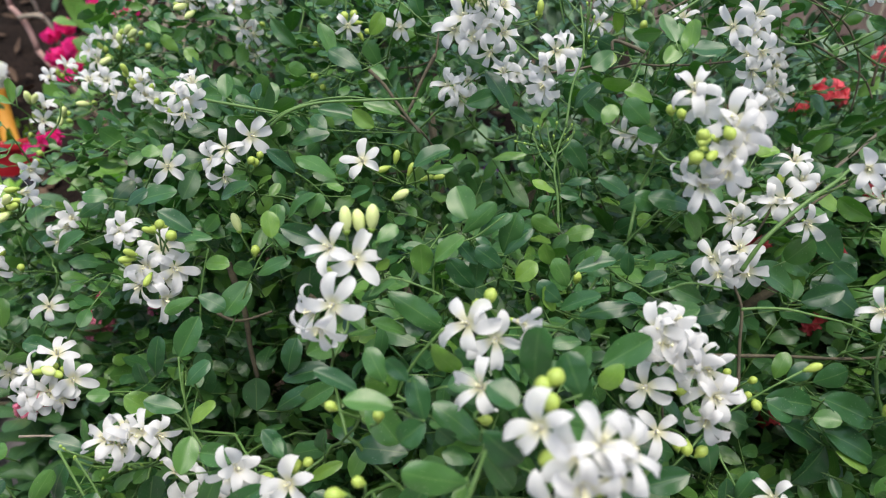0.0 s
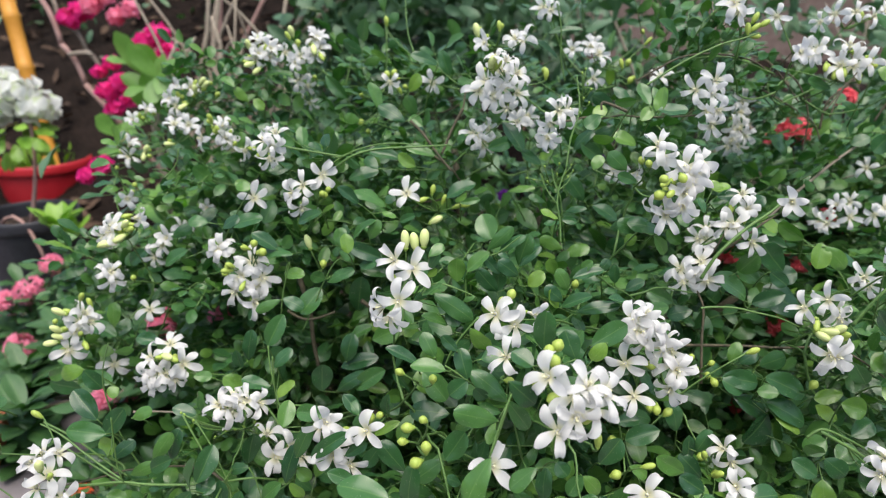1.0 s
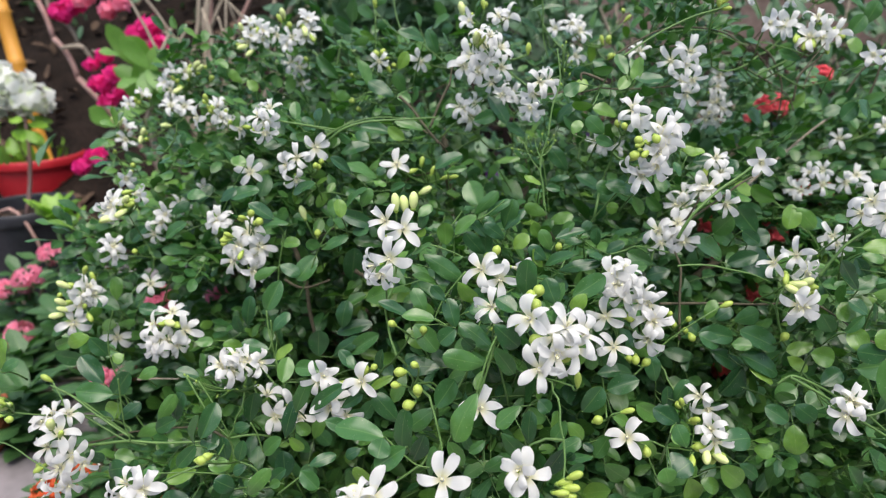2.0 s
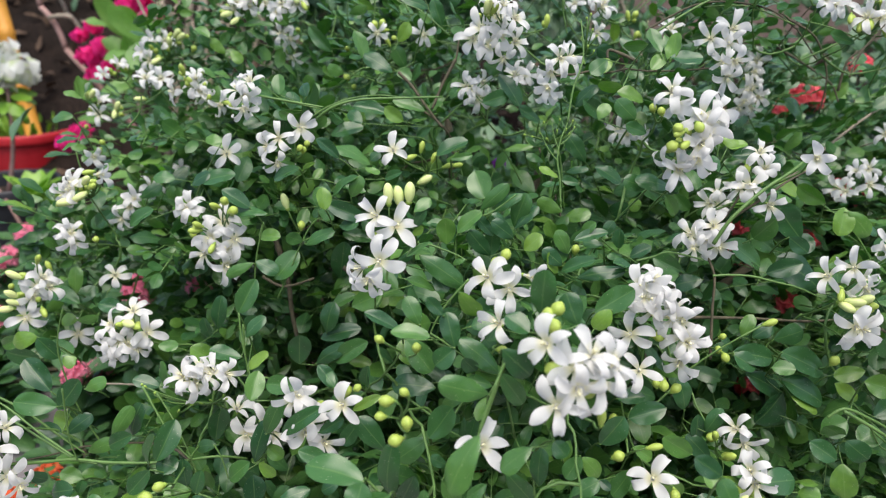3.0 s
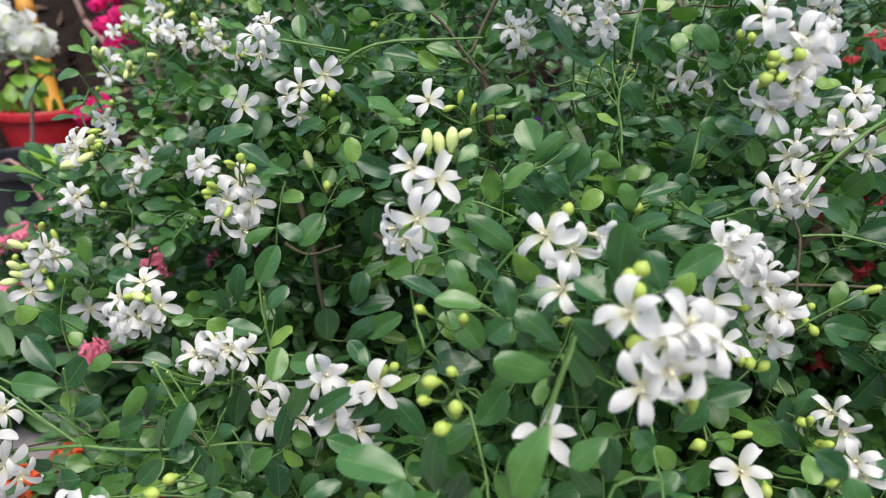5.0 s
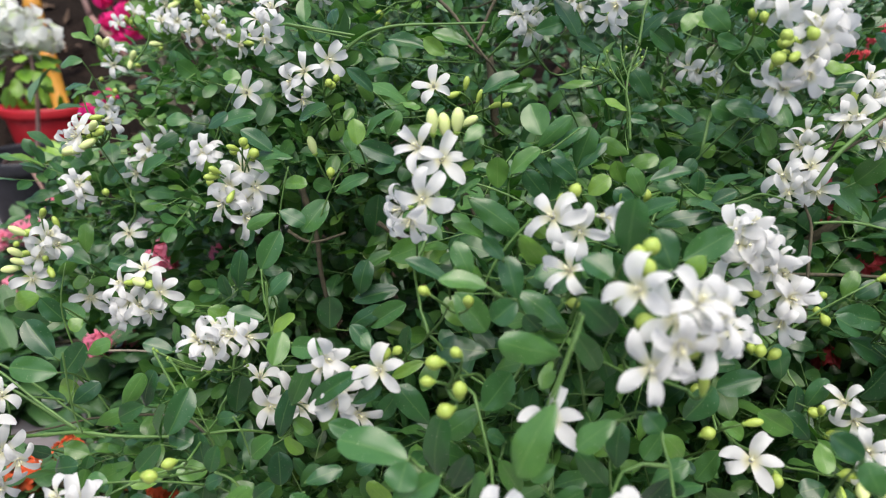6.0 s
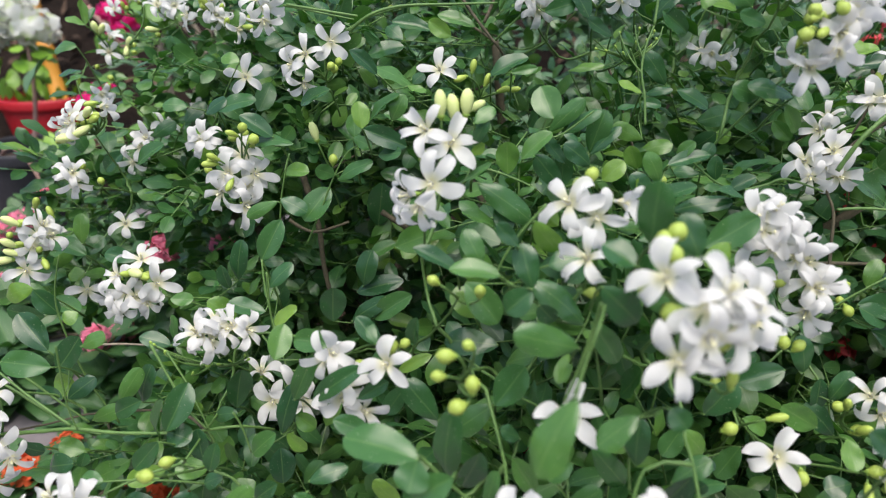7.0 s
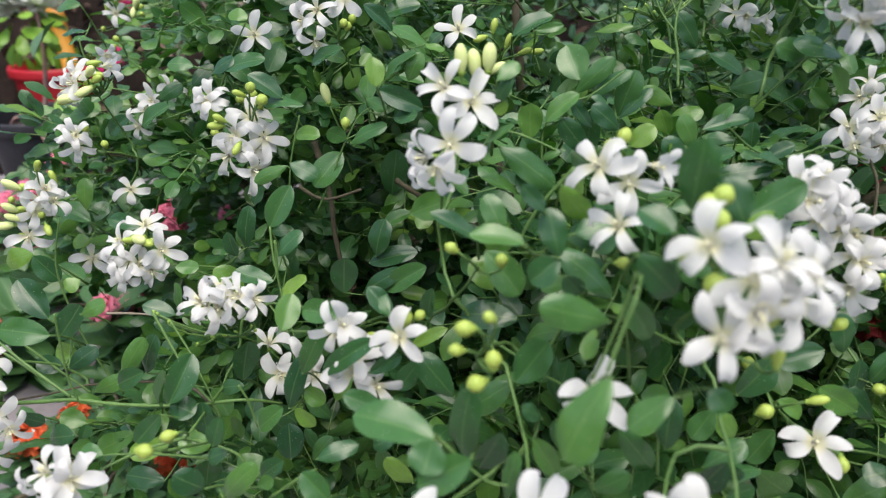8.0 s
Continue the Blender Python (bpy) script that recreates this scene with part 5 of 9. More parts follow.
bud(c, -0.4301, 0.4055, 0.605, 0.15, -0.18, 0.97, 0.0082)
bud(c, -0.4358, 0.457, 0.6775, -0.75, -0.08, 0.65, 0.0125)
bud(c, -0.402, 0.397, 0.659, 0.29, -0.39, 0.87, 0.0168)
bud(c, -0.424, 0.397, 0.608, -0.59, -0.78, -0.20, 0.0133)
bud(c, -0.394, 0.397, 0.648, 0.56, -0.37, 0.74, 0.0121)
c = flower_cluster(-0.4326, 0.3915, 0.6765)
bud(c, -0.4363, 0.3723, 0.6961, -0.95, -0.26, 0.17, 0.0175)
bud(c, -0.4285, 0.3722, 0.7016, -0.75, -0.07, 0.66, 0.0125)
bud(c, -0.4351, 0.364, 0.6865, -0.9, -0.38, -0.19, 0.0125)
bud(c, -0.4416, 0.3773, 0.708, -0.32, 0.06, 0.95, 0.0125)
bud(c, -0.419, 0.3663, 0.6848, 0.98, -0.18, 0.1, 0.0082)
bud(c, -0.4331, 0.3667, 0.6884, -0.95, -0.26, 0.18, 0.0125)
bud(c, -0.44, 0.38, 0.694, -0.45, -0.89, 0.00, 0.0175)
bud(c, -0.432, 0.38, 0.69, -0.24, -0.94, 0.24, 0.0173)
bud(c, -0.447, 0.38, 0.674, -0.22, -0.87, -0.44, 0.0135)
bud(c, -0.434, 0.38, 0.706, 0.41, -0.41, 0.82, 0.0119)
c = flower_cluster(0.371, 0.4135, 0.6532)
flower(c, 0.3719, 0.3955, 0.6755, -0.32, -0.62, 0.72, 0, 1)
flower(c, 0.3668, 0.3869, 0.6647, -0.54, -0.82, 0.18, 29, 1)
flower(c, 0.3755, 0.3931, 0.6726, 0.13, -0.85, 0.52, 58, 1)
c = flower_cluster(0.0371, 0.4253, 0.7971)
flower(c, 0.0242, 0.4009, 0.8127, -0.32, -0.84, 0.45, 67, 0)
flower(c, 0.0409, 0.3968, 0.8046, -0.07, -0.95, 0.3, 64, 0)
flower(c, 0.0547, 0.4069, 0.8113, 0.56, -0.73, 0.4, 56, 2)
bud(c, 0.0304, 0.4057, 0.8215, -0.01, 0.07, 1, 0.0105)
bud(c, 0.0383, 0.4103, 0.8269, 0.32, 0.06, 0.95, 0.0105)
c = flower_cluster(0.0315, 0.3759, 0.7672)
flower(c, 0.0315, 0.3585, 0.794, 0.05, -0.8, 0.6, 19, 1)
bud(c, 0.0341, 0.3545, 0.775, 0.96, -0.24, 0.12, 0.0082)
c = flower_cluster(0.0708, 0.3132, 0.7847)
flower(c, 0.0575, 0.2917, 0.8135, -0.47, -0.68, 0.56, 46, 0)
flower(c, 0.0755, 0.2869, 0.8, -0.26, -0.88, 0.39, 64, 0)
flower(c, 0.0638, 0.2782, 0.7781, -0.24, -0.91, 0.35, 68, 0)
flower(c, 0.0841, 0.2856, 0.8084, 0.06, -0.44, 0.9, 43, 1)
flower(c, 0.0898, 0.2832, 0.7922, 0.39, -0.91, 0.14, 44, 0)
flower(c, 0.0962, 0.2912, 0.8015, 0.48, -0.64, 0.6, 17, 1)
flower(c, 0.0763, 0.2792, 0.7907, -0.15, -0.98, -0.16, 4, 1)
bud(c, 0.0597, 0.31, 0.8241, -0.03, 0.08, 1, 0.0105)
bud(c, 0.066, 0.3122, 0.8275, 0.45, 0.05, 0.89, 0.0105)
bud(c, 0.0627, 0.3014, 0.8202, -0.03, 0.08, 1, 0.0105)
bud(c, 0.0518, 0.2978, 0.8039, -0.95, -0.26, 0.15, 0.0105)
bud(c, 0.0616, 0.2919, 0.7956, -0.92, -0.37, -0.15, 0.0105)
bud(c, 0.0836, 0.2862, 0.7833, 0.96, -0.23, 0.14, 0.0105)
c = flower_cluster(0.1586, 0.4574, 0.7657)
flower(c, 0.1511, 0.4381, 0.7907, -0.49, -0.71, 0.5, 62, 0)
flower(c, 0.16, 0.4337, 0.7821, -0.27, -0.88, 0.39, 5, 0)
flower(c, 0.1622, 0.4397, 0.7941, -0.02, -0.6, 0.8, 25, 1)
flower(c, 0.167, 0.4382, 0.7834, 0.17, -0.79, 0.58, 63, 1)
flower(c, 0.1618, 0.4323, 0.7717, -0.25, -0.97, -0, 8, 1)
flower(c, 0.1528, 0.435, 0.7819, -0.58, -0.78, 0.24, 26, 1)
c = flower_cluster(0.1659, 0.45, 0.703)
flower(c, 0.1454, 0.4338, 0.749, -0.41, -0.81, 0.41, 38, 0)
flower(c, 0.1516, 0.419, 0.7233, -0.25, -0.89, 0.39, 58, 0)
bud(c, 0.1705, 0.4386, 0.7444, 0.96, -0.25, 0.12, 0.0105)
bud(c, 0.1756, 0.426, 0.705, -0.09, -0.61, -0.79, 0.0105)
bud(c, 0.1865, 0.4279, 0.7008, 0.68, 0, 0.73, 0.0105)
bud(c, 0.1694, 0.4278, 0.7055, -0.22, 0.09, 0.97, 0.0082)
c = flower_cluster(0.1861, 0.458, 0.7322)
flower(c, 0.1829, 0.4452, 0.7665, -0.26, -0.64, 0.72, 46, 1)
flower(c, 0.1888, 0.4414, 0.7578, 0.14, -0.84, 0.52, 57, 1)
flower(c, 0.1885, 0.4337, 0.7467, -0.39, -0.82, 0.42, 51, 0)
flower(c, 0.1876, 0.4282, 0.7278, -0.39, -0.91, 0.16, 0, 1)
flower(c, 0.181, 0.4418, 0.7603, -0.52, -0.68, 0.52, 47, 1)
flower(c, 0.1916, 0.4305, 0.7436, 0.28, -0.9, 0.33, 68, 1)
c = flower_cluster(0.2462, 0.5341, 0.6816)
bud(c, 0.2341, 0.5183, 0.7112, 0.34, -0.34, 0.88, 0.0082)
bud(c, 0.238, 0.5123, 0.7006, -0.02, -0.25, 0.97, 0.0082)
bud(c, 0.2543, 0.515, 0.706, 0.59, -0.47, 0.65, 0.0082)
bud(c, 0.2572, 0.5087, 0.687, 0.41, -0.57, -0.71, 0.0105)
bud(c, 0.2501, 0.5102, 0.6948, -0.18, -0.23, 0.96, 0.0082)
c = flower_cluster(0.239, 0.4518, 0.6285)
flower(c, 0.2431, 0.4298, 0.6605, -0.42, -0.63, 0.65, 2, 1)
flower(c, 0.2513, 0.4283, 0.6467, -0.03, -0.99, 0.11, 40, 1)
bud(c, 0.2253, 0.4345, 0.6483, -0.96, -0.22, 0.16, 0.0105)
bud(c, 0.2388, 0.4297, 0.6316, 0.93, -0.15, 0.33, 0.0105)
bud(c, 0.221, 0.417, 0.662, -0.24, -0.48, 0.84, 0.0131)
bud(c, 0.236, 0.417, 0.641, 0.47, -0.62, 0.62, 0.0134)
c = flower_cluster(0.2401, 0.4034, 0.6146)
flower(c, 0.2397, 0.3837, 0.652, -0.41, -0.54, 0.74, 51, 1)
flower(c, 0.2438, 0.3809, 0.6418, -0.06, -0.95, 0.3, 63, 1)
bud(c, 0.2345, 0.3804, 0.6318, 0.96, -0.21, 0.17, 0.0105)
bud(c, 0.2434, 0.3849, 0.6174, 0.96, -0.21, 0.18, 0.0105)
bud(c, 0.2503, 0.3806, 0.6243, 0.96, -0.21, 0.18, 0.0105)
bud(c, 0.2285, 0.3823, 0.634, 0.96, -0.21, 0.17, 0.0105)
bud(c, 0.2449, 0.3829, 0.6288, 0.96, -0.21, 0.17, 0.0105)
bud(c, 0.233, 0.37, 0.632, -0.22, -0.87, -0.44, 0.0165)
bud(c, 0.246, 0.37, 0.63, 0.60, -0.80, 0.00, 0.0166)
bud(c, 0.22, 0.37, 0.627, -0.24, -0.94, -0.24, 0.0128)
c = flower_cluster(0.1661, 0.3898, 0.6283)
flower(c, 0.1569, 0.3678, 0.6551, -0.25, -0.7, 0.67, 14, 0)
bud(c, 0.1766, 0.3695, 0.6381, 0.09, -0.61, -0.79, 0.0105)
c = flower_cluster(0.0183, 0.3387, 0.7012)
flower(c, 0.0188, 0.3175, 0.7195, 0.17, -0.74, 0.65, 6, 0)
c = flower_cluster(0.346, 0.5058, 0.6797)
bud(c, 0.3466, 0.4846, 0.698, 0.59, 0.04, 0.8, 0.0105)
c = flower_cluster(-0.0402, 0.3288, 0.7319)
bud(c, -0.045, 0.3076, 0.7609, -0.95, -0.27, 0.17, 0.0105)
bud(c, -0.0336, 0.3156, 0.7627, -0.62, -0.41, 0.67, 0.0082)
bud(c, -0.0314, 0.306, 0.7447, -0.05, 0.1, 0.99, 0.0105)
bud(c, -0.0392, 0.3039, 0.7324, -0.91, -0.39, -0.13, 0.0105)
bud(c, -0.049, 0.305, 0.7504, -0.95, -0.26, 0.18, 0.0082)
c = flower_cluster(-0.0427, 0.3876, 0.7545)
bud(c, -0.0286, 0.3675, 0.7689, 0.03, 0.09, 1, 0.0082)
bud(c, -0.0557, 0.3652, 0.7768, -0.8, -0.1, 0.6, 0.0082)
c = flower_cluster(0.0832, 0.2706, 0.6752)
bud(c, 0.089, 0.2516, 0.7013, 0.88, -0.12, 0.47, 0.0125)
bud(c, 0.0816, 0.2537, 0.6935, 0.93, -0.17, 0.32, 0.0125)
bud(c, 0.0861, 0.2478, 0.6931, 0.96, -0.23, 0.16, 0.0125)
bud(c, 0.0778, 0.245, 0.6907, 0.96, -0.23, 0.16, 0.0125)
bud(c, 0.0835, 0.2467, 0.6861, 0.96, -0.22, 0.16, 0.0125)
c = flower_cluster(0.0399, 0.8186, 1.012)
flower(c, 0.0726, 0.7806, 1.021, 0.04, -0.94, 0.35, 0, 1)
bud(c, 0.0171, 0.8096, 1.034, -0.38, -0.46, 0.8, 0.0082)
bud(c, 0.0452, 0.7948, 1.038, -0.02, -0.44, 0.9, 0.0082)
bud(c, 0.0261, 0.8024, 1.025, 0.61, -0.5, 0.62, 0.0082)
c = flower_cluster(-0.0632, 0.9007, 0.9644)
bud(c, 0.111, 0.8841, 0.9744, -0.01, 0.03, 1, 0.0105)
bud(c, -0.1125, 0.9017, 1.041, 0.23, 0.02, 0.97, 0.0105)
bud(c, -0.1502, 0.8726, 0.9439, -0.42, -0.48, 0.77, 0.0082)
bud(c, -0.0995, 0.8577, 0.9687, -0.95, -0.3, 0.04, 0.0125)
c = flower_cluster(0.1314, 0.8887, 1.009)
flower(c, 0.1153, 0.8671, 1.056, -0.1, -0.9, 0.43, 44, 1)
flower(c, 0.1057, 0.876, 1.059, -0.5, -0.81, 0.31, 48, 0)
flower(c, 0.1743, 0.858, 0.9646, 0.06, -0.96, 0.29, 50, 1)
c = flower_cluster(0.2186, 0.9826, 0.9741)
flower(c, 0.1876, 0.9461, 1.006, -0.16, -0.96, 0.24, 37, 1)
flower(c, 0.158, 0.947, 0.9989, -0.51, -0.82, 0.24, 52, 1)
flower(c, 0.1965, 0.9438, 0.9935, 0.28, -0.95, 0.15, 70, 1)
bud(c, 0.2463, 0.9689, 0.976, -0.48, -0.42, 0.77, 0.0082)
bud(c, 0.2556, 0.969, 0.9547, 0.53, -0.52, 0.67, 0.0082)
bud(c, 0.2701, 0.9905, 1.022, -0.58, -0.43, 0.69, 0.0082)
c = flower_cluster(0.3042, 0.6748, 1.025)
flower(c, 0.2914, 0.6519, 1.053, -0.36, -0.9, -0.25, 70, 1)
flower(c, 0.285, 0.651, 1.061, -0.5, -0.77, 0.4, 46, 0)
bud(c, 0.3106, 0.6562, 1.046, 0.46, 0, 0.89, 0.0125)
bud(c, 0.3209, 0.6559, 1.04, 0.85, -0.12, 0.51, 0.0125)
bud(c, 0.3102, 0.6523, 1.036, 0.75, -0.07, 0.66, 0.0125)
bud(c, 0.312, 0.6548, 1.027, 0.96, -0.29, -0.01, 0.0125)
bud(c, 0.3016, 0.6495, 1.035, -0.08, 0.04, 1, 0.0125)
c = flower_cluster(0.4257, 0.8189, 0.9992)
flower(c, 0.3974, 0.8125, 1.045, -0.36, -0.93, 0.01, 64, 1)
flower(c, 0.4453, 0.7905, 1.004, -0.32, -0.91, 0.26, 49, 1)
flower(c, 0.4354, 0.7886, 1.001, -0.67, -0.74, 0.05, 19, 0)
c = flower_cluster(0.3666, 0.687, 0.9909)
flower(c, 0.367, 0.6653, 1.009, -0.28, -0.96, -0.05, 2, 2)
c = flower_cluster(0.4598, 0.7533, 0.9723)
flower(c, 0.4566, 0.7375, 1.009, -0.38, -0.61, 0.69, 11, 1)
flower(c, 0.4597, 0.7287, 0.9885, -0.44, -0.88, 0.16, 12, 0)
flower(c, 0.4767, 0.7293, 0.9922, -0.01, -0.98, 0.18, 7, 1)
flower(c, 0.4469, 0.7303, 0.9884, -0.7, -0.68, 0.23, 6, 1)
bud(c, 0.4324, 0.7342, 0.9862, 0.07, 0.05, 1, 0.0105)
bud(c, 0.4437, 0.7335, 0.9805, -0.11, 0.05, 0.99, 0.0105)
bud(c, 0.4517, 0.7303, 0.9806, -0.11, 0.05, 0.99, 0.0105)
bud(c, 0.4668, 0.7264, 0.9764, -0.12, 0.06, 0.99, 0.0105)
bud(c, 0.4633, 0.7337, 1.004, 0.96, -0.29, -0.01, 0.0105)
bud(c, 0.4788, 0.7309, 0.9967, 0.96, -0.29, -0.01, 0.0105)
bud(c, 0.4852, 0.7325, 0.9881, 0.96, -0.29, -0, 0.0105)
c = flower_cluster(0.5171, 0.8781, 1.026)
flower(c, 0.4921, 0.8574, 1.046, -0.7, -0.6, 0.38, 13, 1)
flower(c, 0.5151, 0.8492, 1.047, -0.42, -0.72, 0.55, 14, 1)
flower(c, 0.5399, 0.8539, 1.041, 0, -0.97, 0.25, 26, 1)
flower(c, 0.5553, 0.8614, 1.048, 0.43, -0.72, 0.55, 19, 0)
flower(c, 0.4774, 0.8634, 1.036, -0.78, -0.63, 0.02, 18, 1)
bud(c, 0.5248, 0.8531, 1.042, 0.06, 0.05, 1, 0.0125)
c = flower_cluster(0.5541, 0.7797, 0.9522)
flower(c, 0.5382, 0.7481, 0.9643, -0.49, -0.85, 0.18, 29, 2)
flower(c, 0.5642, 0.7483, 0.955, -0.07, -0.97, 0.22, 26, 1)
bud(c, 0.5374, 0.7575, 0.9726, 0.05, 0.06, 1, 0.0082)
bud(c, 0.5482, 0.753, 0.9597, -0.16, -0.35, 0.92, 0.0082)
bud(c, 0.5843, 0.7833, 0.9983, 0.4, 0.03, 0.91, 0.0082)
c = flower_cluster(0.544, 0.8187, 0.7687)
flower(c, 0.493, 0.8078, 0.7724, -0.4, -0.75, 0.52, 68, 1)
flower(c, 0.5225, 0.7997, 0.8019, -0.5, -0.72, 0.48, 59, 1)
flower(c, 0.5517, 0.7866, 0.7878, -0.46, -0.82, 0.32, 10, 1)
flower(c, 0.5855, 0.794, 0.7767, -0.28, -0.78, 0.56, 14, 1)
flower(c, 0.5692, 0.7969, 0.7934, -0.13, -0.73, 0.67, 25, 0)
c = flower_cluster(0.635, 0.9106, 0.8294)
flower(c, 0.6478, 0.8828, 0.8466, -0.5, -0.79, 0.36, 32, 1)
flower(c, 0.6701, 0.8937, 0.8667, -0.29, -0.75, 0.6, 59, 1)
flower(c, 0.588, 0.8904, 0.828, -0.6, -0.73, 0.34, 13, 1)
c = flower_cluster(0.408, 0.4764, 0.8268)
flower(c, 0.3966, 0.457, 0.8537, -0.66, -0.6, 0.46, 44, 0)
flower(c, 0.4103, 0.4497, 0.8399, -0.5, -0.85, 0.17, 57, 0)
flower(c, 0.4248, 0.4585, 0.8488, -0.05, -0.78, 0.62, 56, 1)
flower(c, 0.4222, 0.4528, 0.8298, -0.17, -0.97, -0.17, 14, 0)
flower(c, 0.3876, 0.4534, 0.8422, -0.81, -0.56, 0.19, 38, 1)
flower(c, 0.4087, 0.4567, 0.8525, -0.43, -0.57, 0.7, 43, 0)
c = flower_cluster(0.431, 0.5948, 0.7577)
flower(c, 0.4282, 0.5727, 0.7799, -0.52, -0.77, 0.37, 62, 1)
flower(c, 0.4345, 0.5735, 0.7709, -0.25, -0.97, -0.01, 70, 1)
c = flower_cluster(-0.0119, 0.2711, 0.683)
flower(c, -0.0116, 0.2494, 0.7007, -0.07, -0.74, 0.67, 46, 0)
c = flower_cluster(0.047, 0.2636, 0.6937)
flower(c, 0.0516, 0.2408, 0.7094, 0.01, -0.74, 0.67, 8, 0)
flower(c, 0.0474, 0.2429, 0.7144, -0.49, -0.44, 0.75, 27, 2)
bud(c, 0.043, 0.2421, 0.7105, 0.96, -0.23, 0.15, 0.0105)
c = flower_cluster(-0.0736, 0.2666, 0.6737)
flower(c, -0.0645, 0.2456, 0.6881, 0.2, -0.65, 0.73, 7, 0)
flower(c, -0.0761, 0.2419, 0.6911, -0.38, -0.59, 0.71, 55, 1)
bud(c, -0.0791, 0.2473, 0.6949, 0.97, -0.21, 0.15, 0.0105)
c = flower_cluster(-0.2171, 0.3237, 0.6651)
bud(c, -0.2167, 0.302, 0.6828, 0.97, -0.2, 0.13, 0.0105)
spray((-0.4728, 0.7843, 0.8918, -0.4813, 0.7982, 0.9158, 0.89, -0.18, 0.42, 0.0157), (-0.4718, 0.7821, 0.8913, -0.4909, 0.7806, 0.9023, 0.47, -0.45, 0.76, 0.0120), (-0.4737, 0.7954, 0.8962, -0.4688, 0.8027, 0.9084, -0.11, -0.83, 0.54, 0.0081))
spray((-0.4843, 0.7777, 0.8691, -0.5164, 0.7821, 0.8707, -0.03, -0.52, 0.85, 0.0175), (-0.482, 0.7742, 0.8422, -0.5081, 0.7711, 0.8431, 0.08, -0.39, 0.92, 0.0142), (-0.4761, 0.7618, 0.8389, -0.498, 0.7613, 0.834, -0.19, -0.44, 0.88, 0.0122))
spray((-0.1611, 0.5962, 0.8487, -0.1892, 0.5991, 0.8367, -0.34, -0.69, 0.63, 0.0166))
spray((-0.2695, 0.613, 0.8289, -0.2334, 0.6105, 0.8411, -0.3, -0.52, 0.8, 0.0206), (-0.2697, 0.6023, 0.8129, -0.2414, 0.598, 0.8001, 0.38, -0.21, 0.9, 0.0169))
spray((-0.1443, 0.6072, 0.8033, -0.1457, 0.615, 0.8254, -0.03, -0.94, 0.33, 0.0169))
spray((-0.3906, 0.7277, 0.778, -0.3657, 0.7314, 0.7931, 0.06, -0.99, 0.15, 0.0159), (-0.4289, 0.7336, 0.7601, -0.456, 0.7309, 0.7401, -0.2, -0.9, 0.38, 0.0182), (-0.3611, 0.748, 0.7886, -0.341, 0.7574, 0.8107, 0.05, -0.93, 0.36, 0.0169))
spray((-0.1837, 0.6303, 0.9174, -0.1857, 0.6398, 0.9371, -0.02, -0.9, 0.43, 0.0138), (-0.156, 0.6304, 0.9154, -0.1626, 0.6406, 0.9287, -0.32, -0.82, 0.47, 0.0138), (-0.1764, 0.6409, 0.9012, -0.1722, 0.6515, 0.9178, 0.23, -0.85, 0.48, 0.0158), (-0.188, 0.6392, 0.8983, -0.1743, 0.6357, 0.8921, -0.11, -0.95, 0.29, 0.0099))
spray((-0.3392, 0.9272, 0.946, -0.3242, 0.9291, 0.9608, 0.08, -1, 0.05, 0.0136), (-0.3689, 0.9383, 0.9589, -0.3613, 0.9376, 0.9457, 0.2, -0.97, 0.16, 0.0163), (-0.1863, 0.9228, 0.9091, -0.2134, 0.9245, 0.9181, -0.06, -1, -0.01, 0.0181), (-0.1812, 0.9239, 0.9177, -0.1631, 0.921, 0.9089, -0.13, -0.99, 0.06, 0.0181))
spray((-0.2931, 0.6547, 0.7717, -0.273, 0.6431, 0.7564, -0.12, -0.86, 0.5, 0.0161), (-0.3118, 0.658, 0.801, -0.3017, 0.6576, 0.7709, 0.82, -0.5, 0.28, 0.0172))
spray((0.0255, 0.5476, 0.8326, 0.0158, 0.5631, 0.8555, -0.19, -0.85, 0.49, 0.0239))
spray((0.135, 0.5263, 0.8031, 0.1445, 0.5269, 0.8167, -0.08, -0.99, 0.11, 0.0107))
spray((-0.0242, 0.6502, 0.8502, 0.0086, 0.6516, 0.8685, -0.23, -0.85, 0.47, 0.0203))
spray((-0.0951, 0.6461, 0.8415, -0.1291, 0.6525, 0.8649, 0.44, -0.46, 0.77, 0.0226), (-0.0953, 0.6492, 0.8443, -0.0864, 0.6521, 0.854, -0.15, -0.9, 0.4, 0.0137))
spray((-0.1131, 0.4789, 0.8412, -0.1155, 0.4846, 0.8593, 0.13, -0.94, 0.31, 0.0137))
spray((-0.0333, 0.4338, 0.8538, -0.0209, 0.4396, 0.8637, -0.04, -0.84, 0.54, 0.0105), (-0.0356, 0.4383, 0.8334, -0.0261, 0.4433, 0.8376, 0.42, -0.9, 0.11, 0.0080))
spray((0.0217, 0.7107, 0.9008, 0.0546, 0.7171, 0.9031, 0.08, -0.69, 0.72, 0.0181), (0.045, 0.7119, 0.9267, 0.0727, 0.7162, 0.9011, 0.38, -0.88, 0.27, 0.0205), (0.0272, 0.7171, 0.9403, 0.0449, 0.712, 0.9336, -0.24, -0.97, 0.11, 0.0179))
spray((0.1083, 0.6297, 0.8257, 0.0889, 0.6307, 0.8222, -0.17, -0.56, 0.81, 0.0106), (0.1084, 0.6272, 0.8298, 0.1257, 0.6254, 0.8273, 0.03, -0.71, 0.7, 0.0095), (0.1078, 0.6082, 0.8005, 0.0827, 0.6097, 0.8124, -0.07, -1, -0.02, 0.0151))
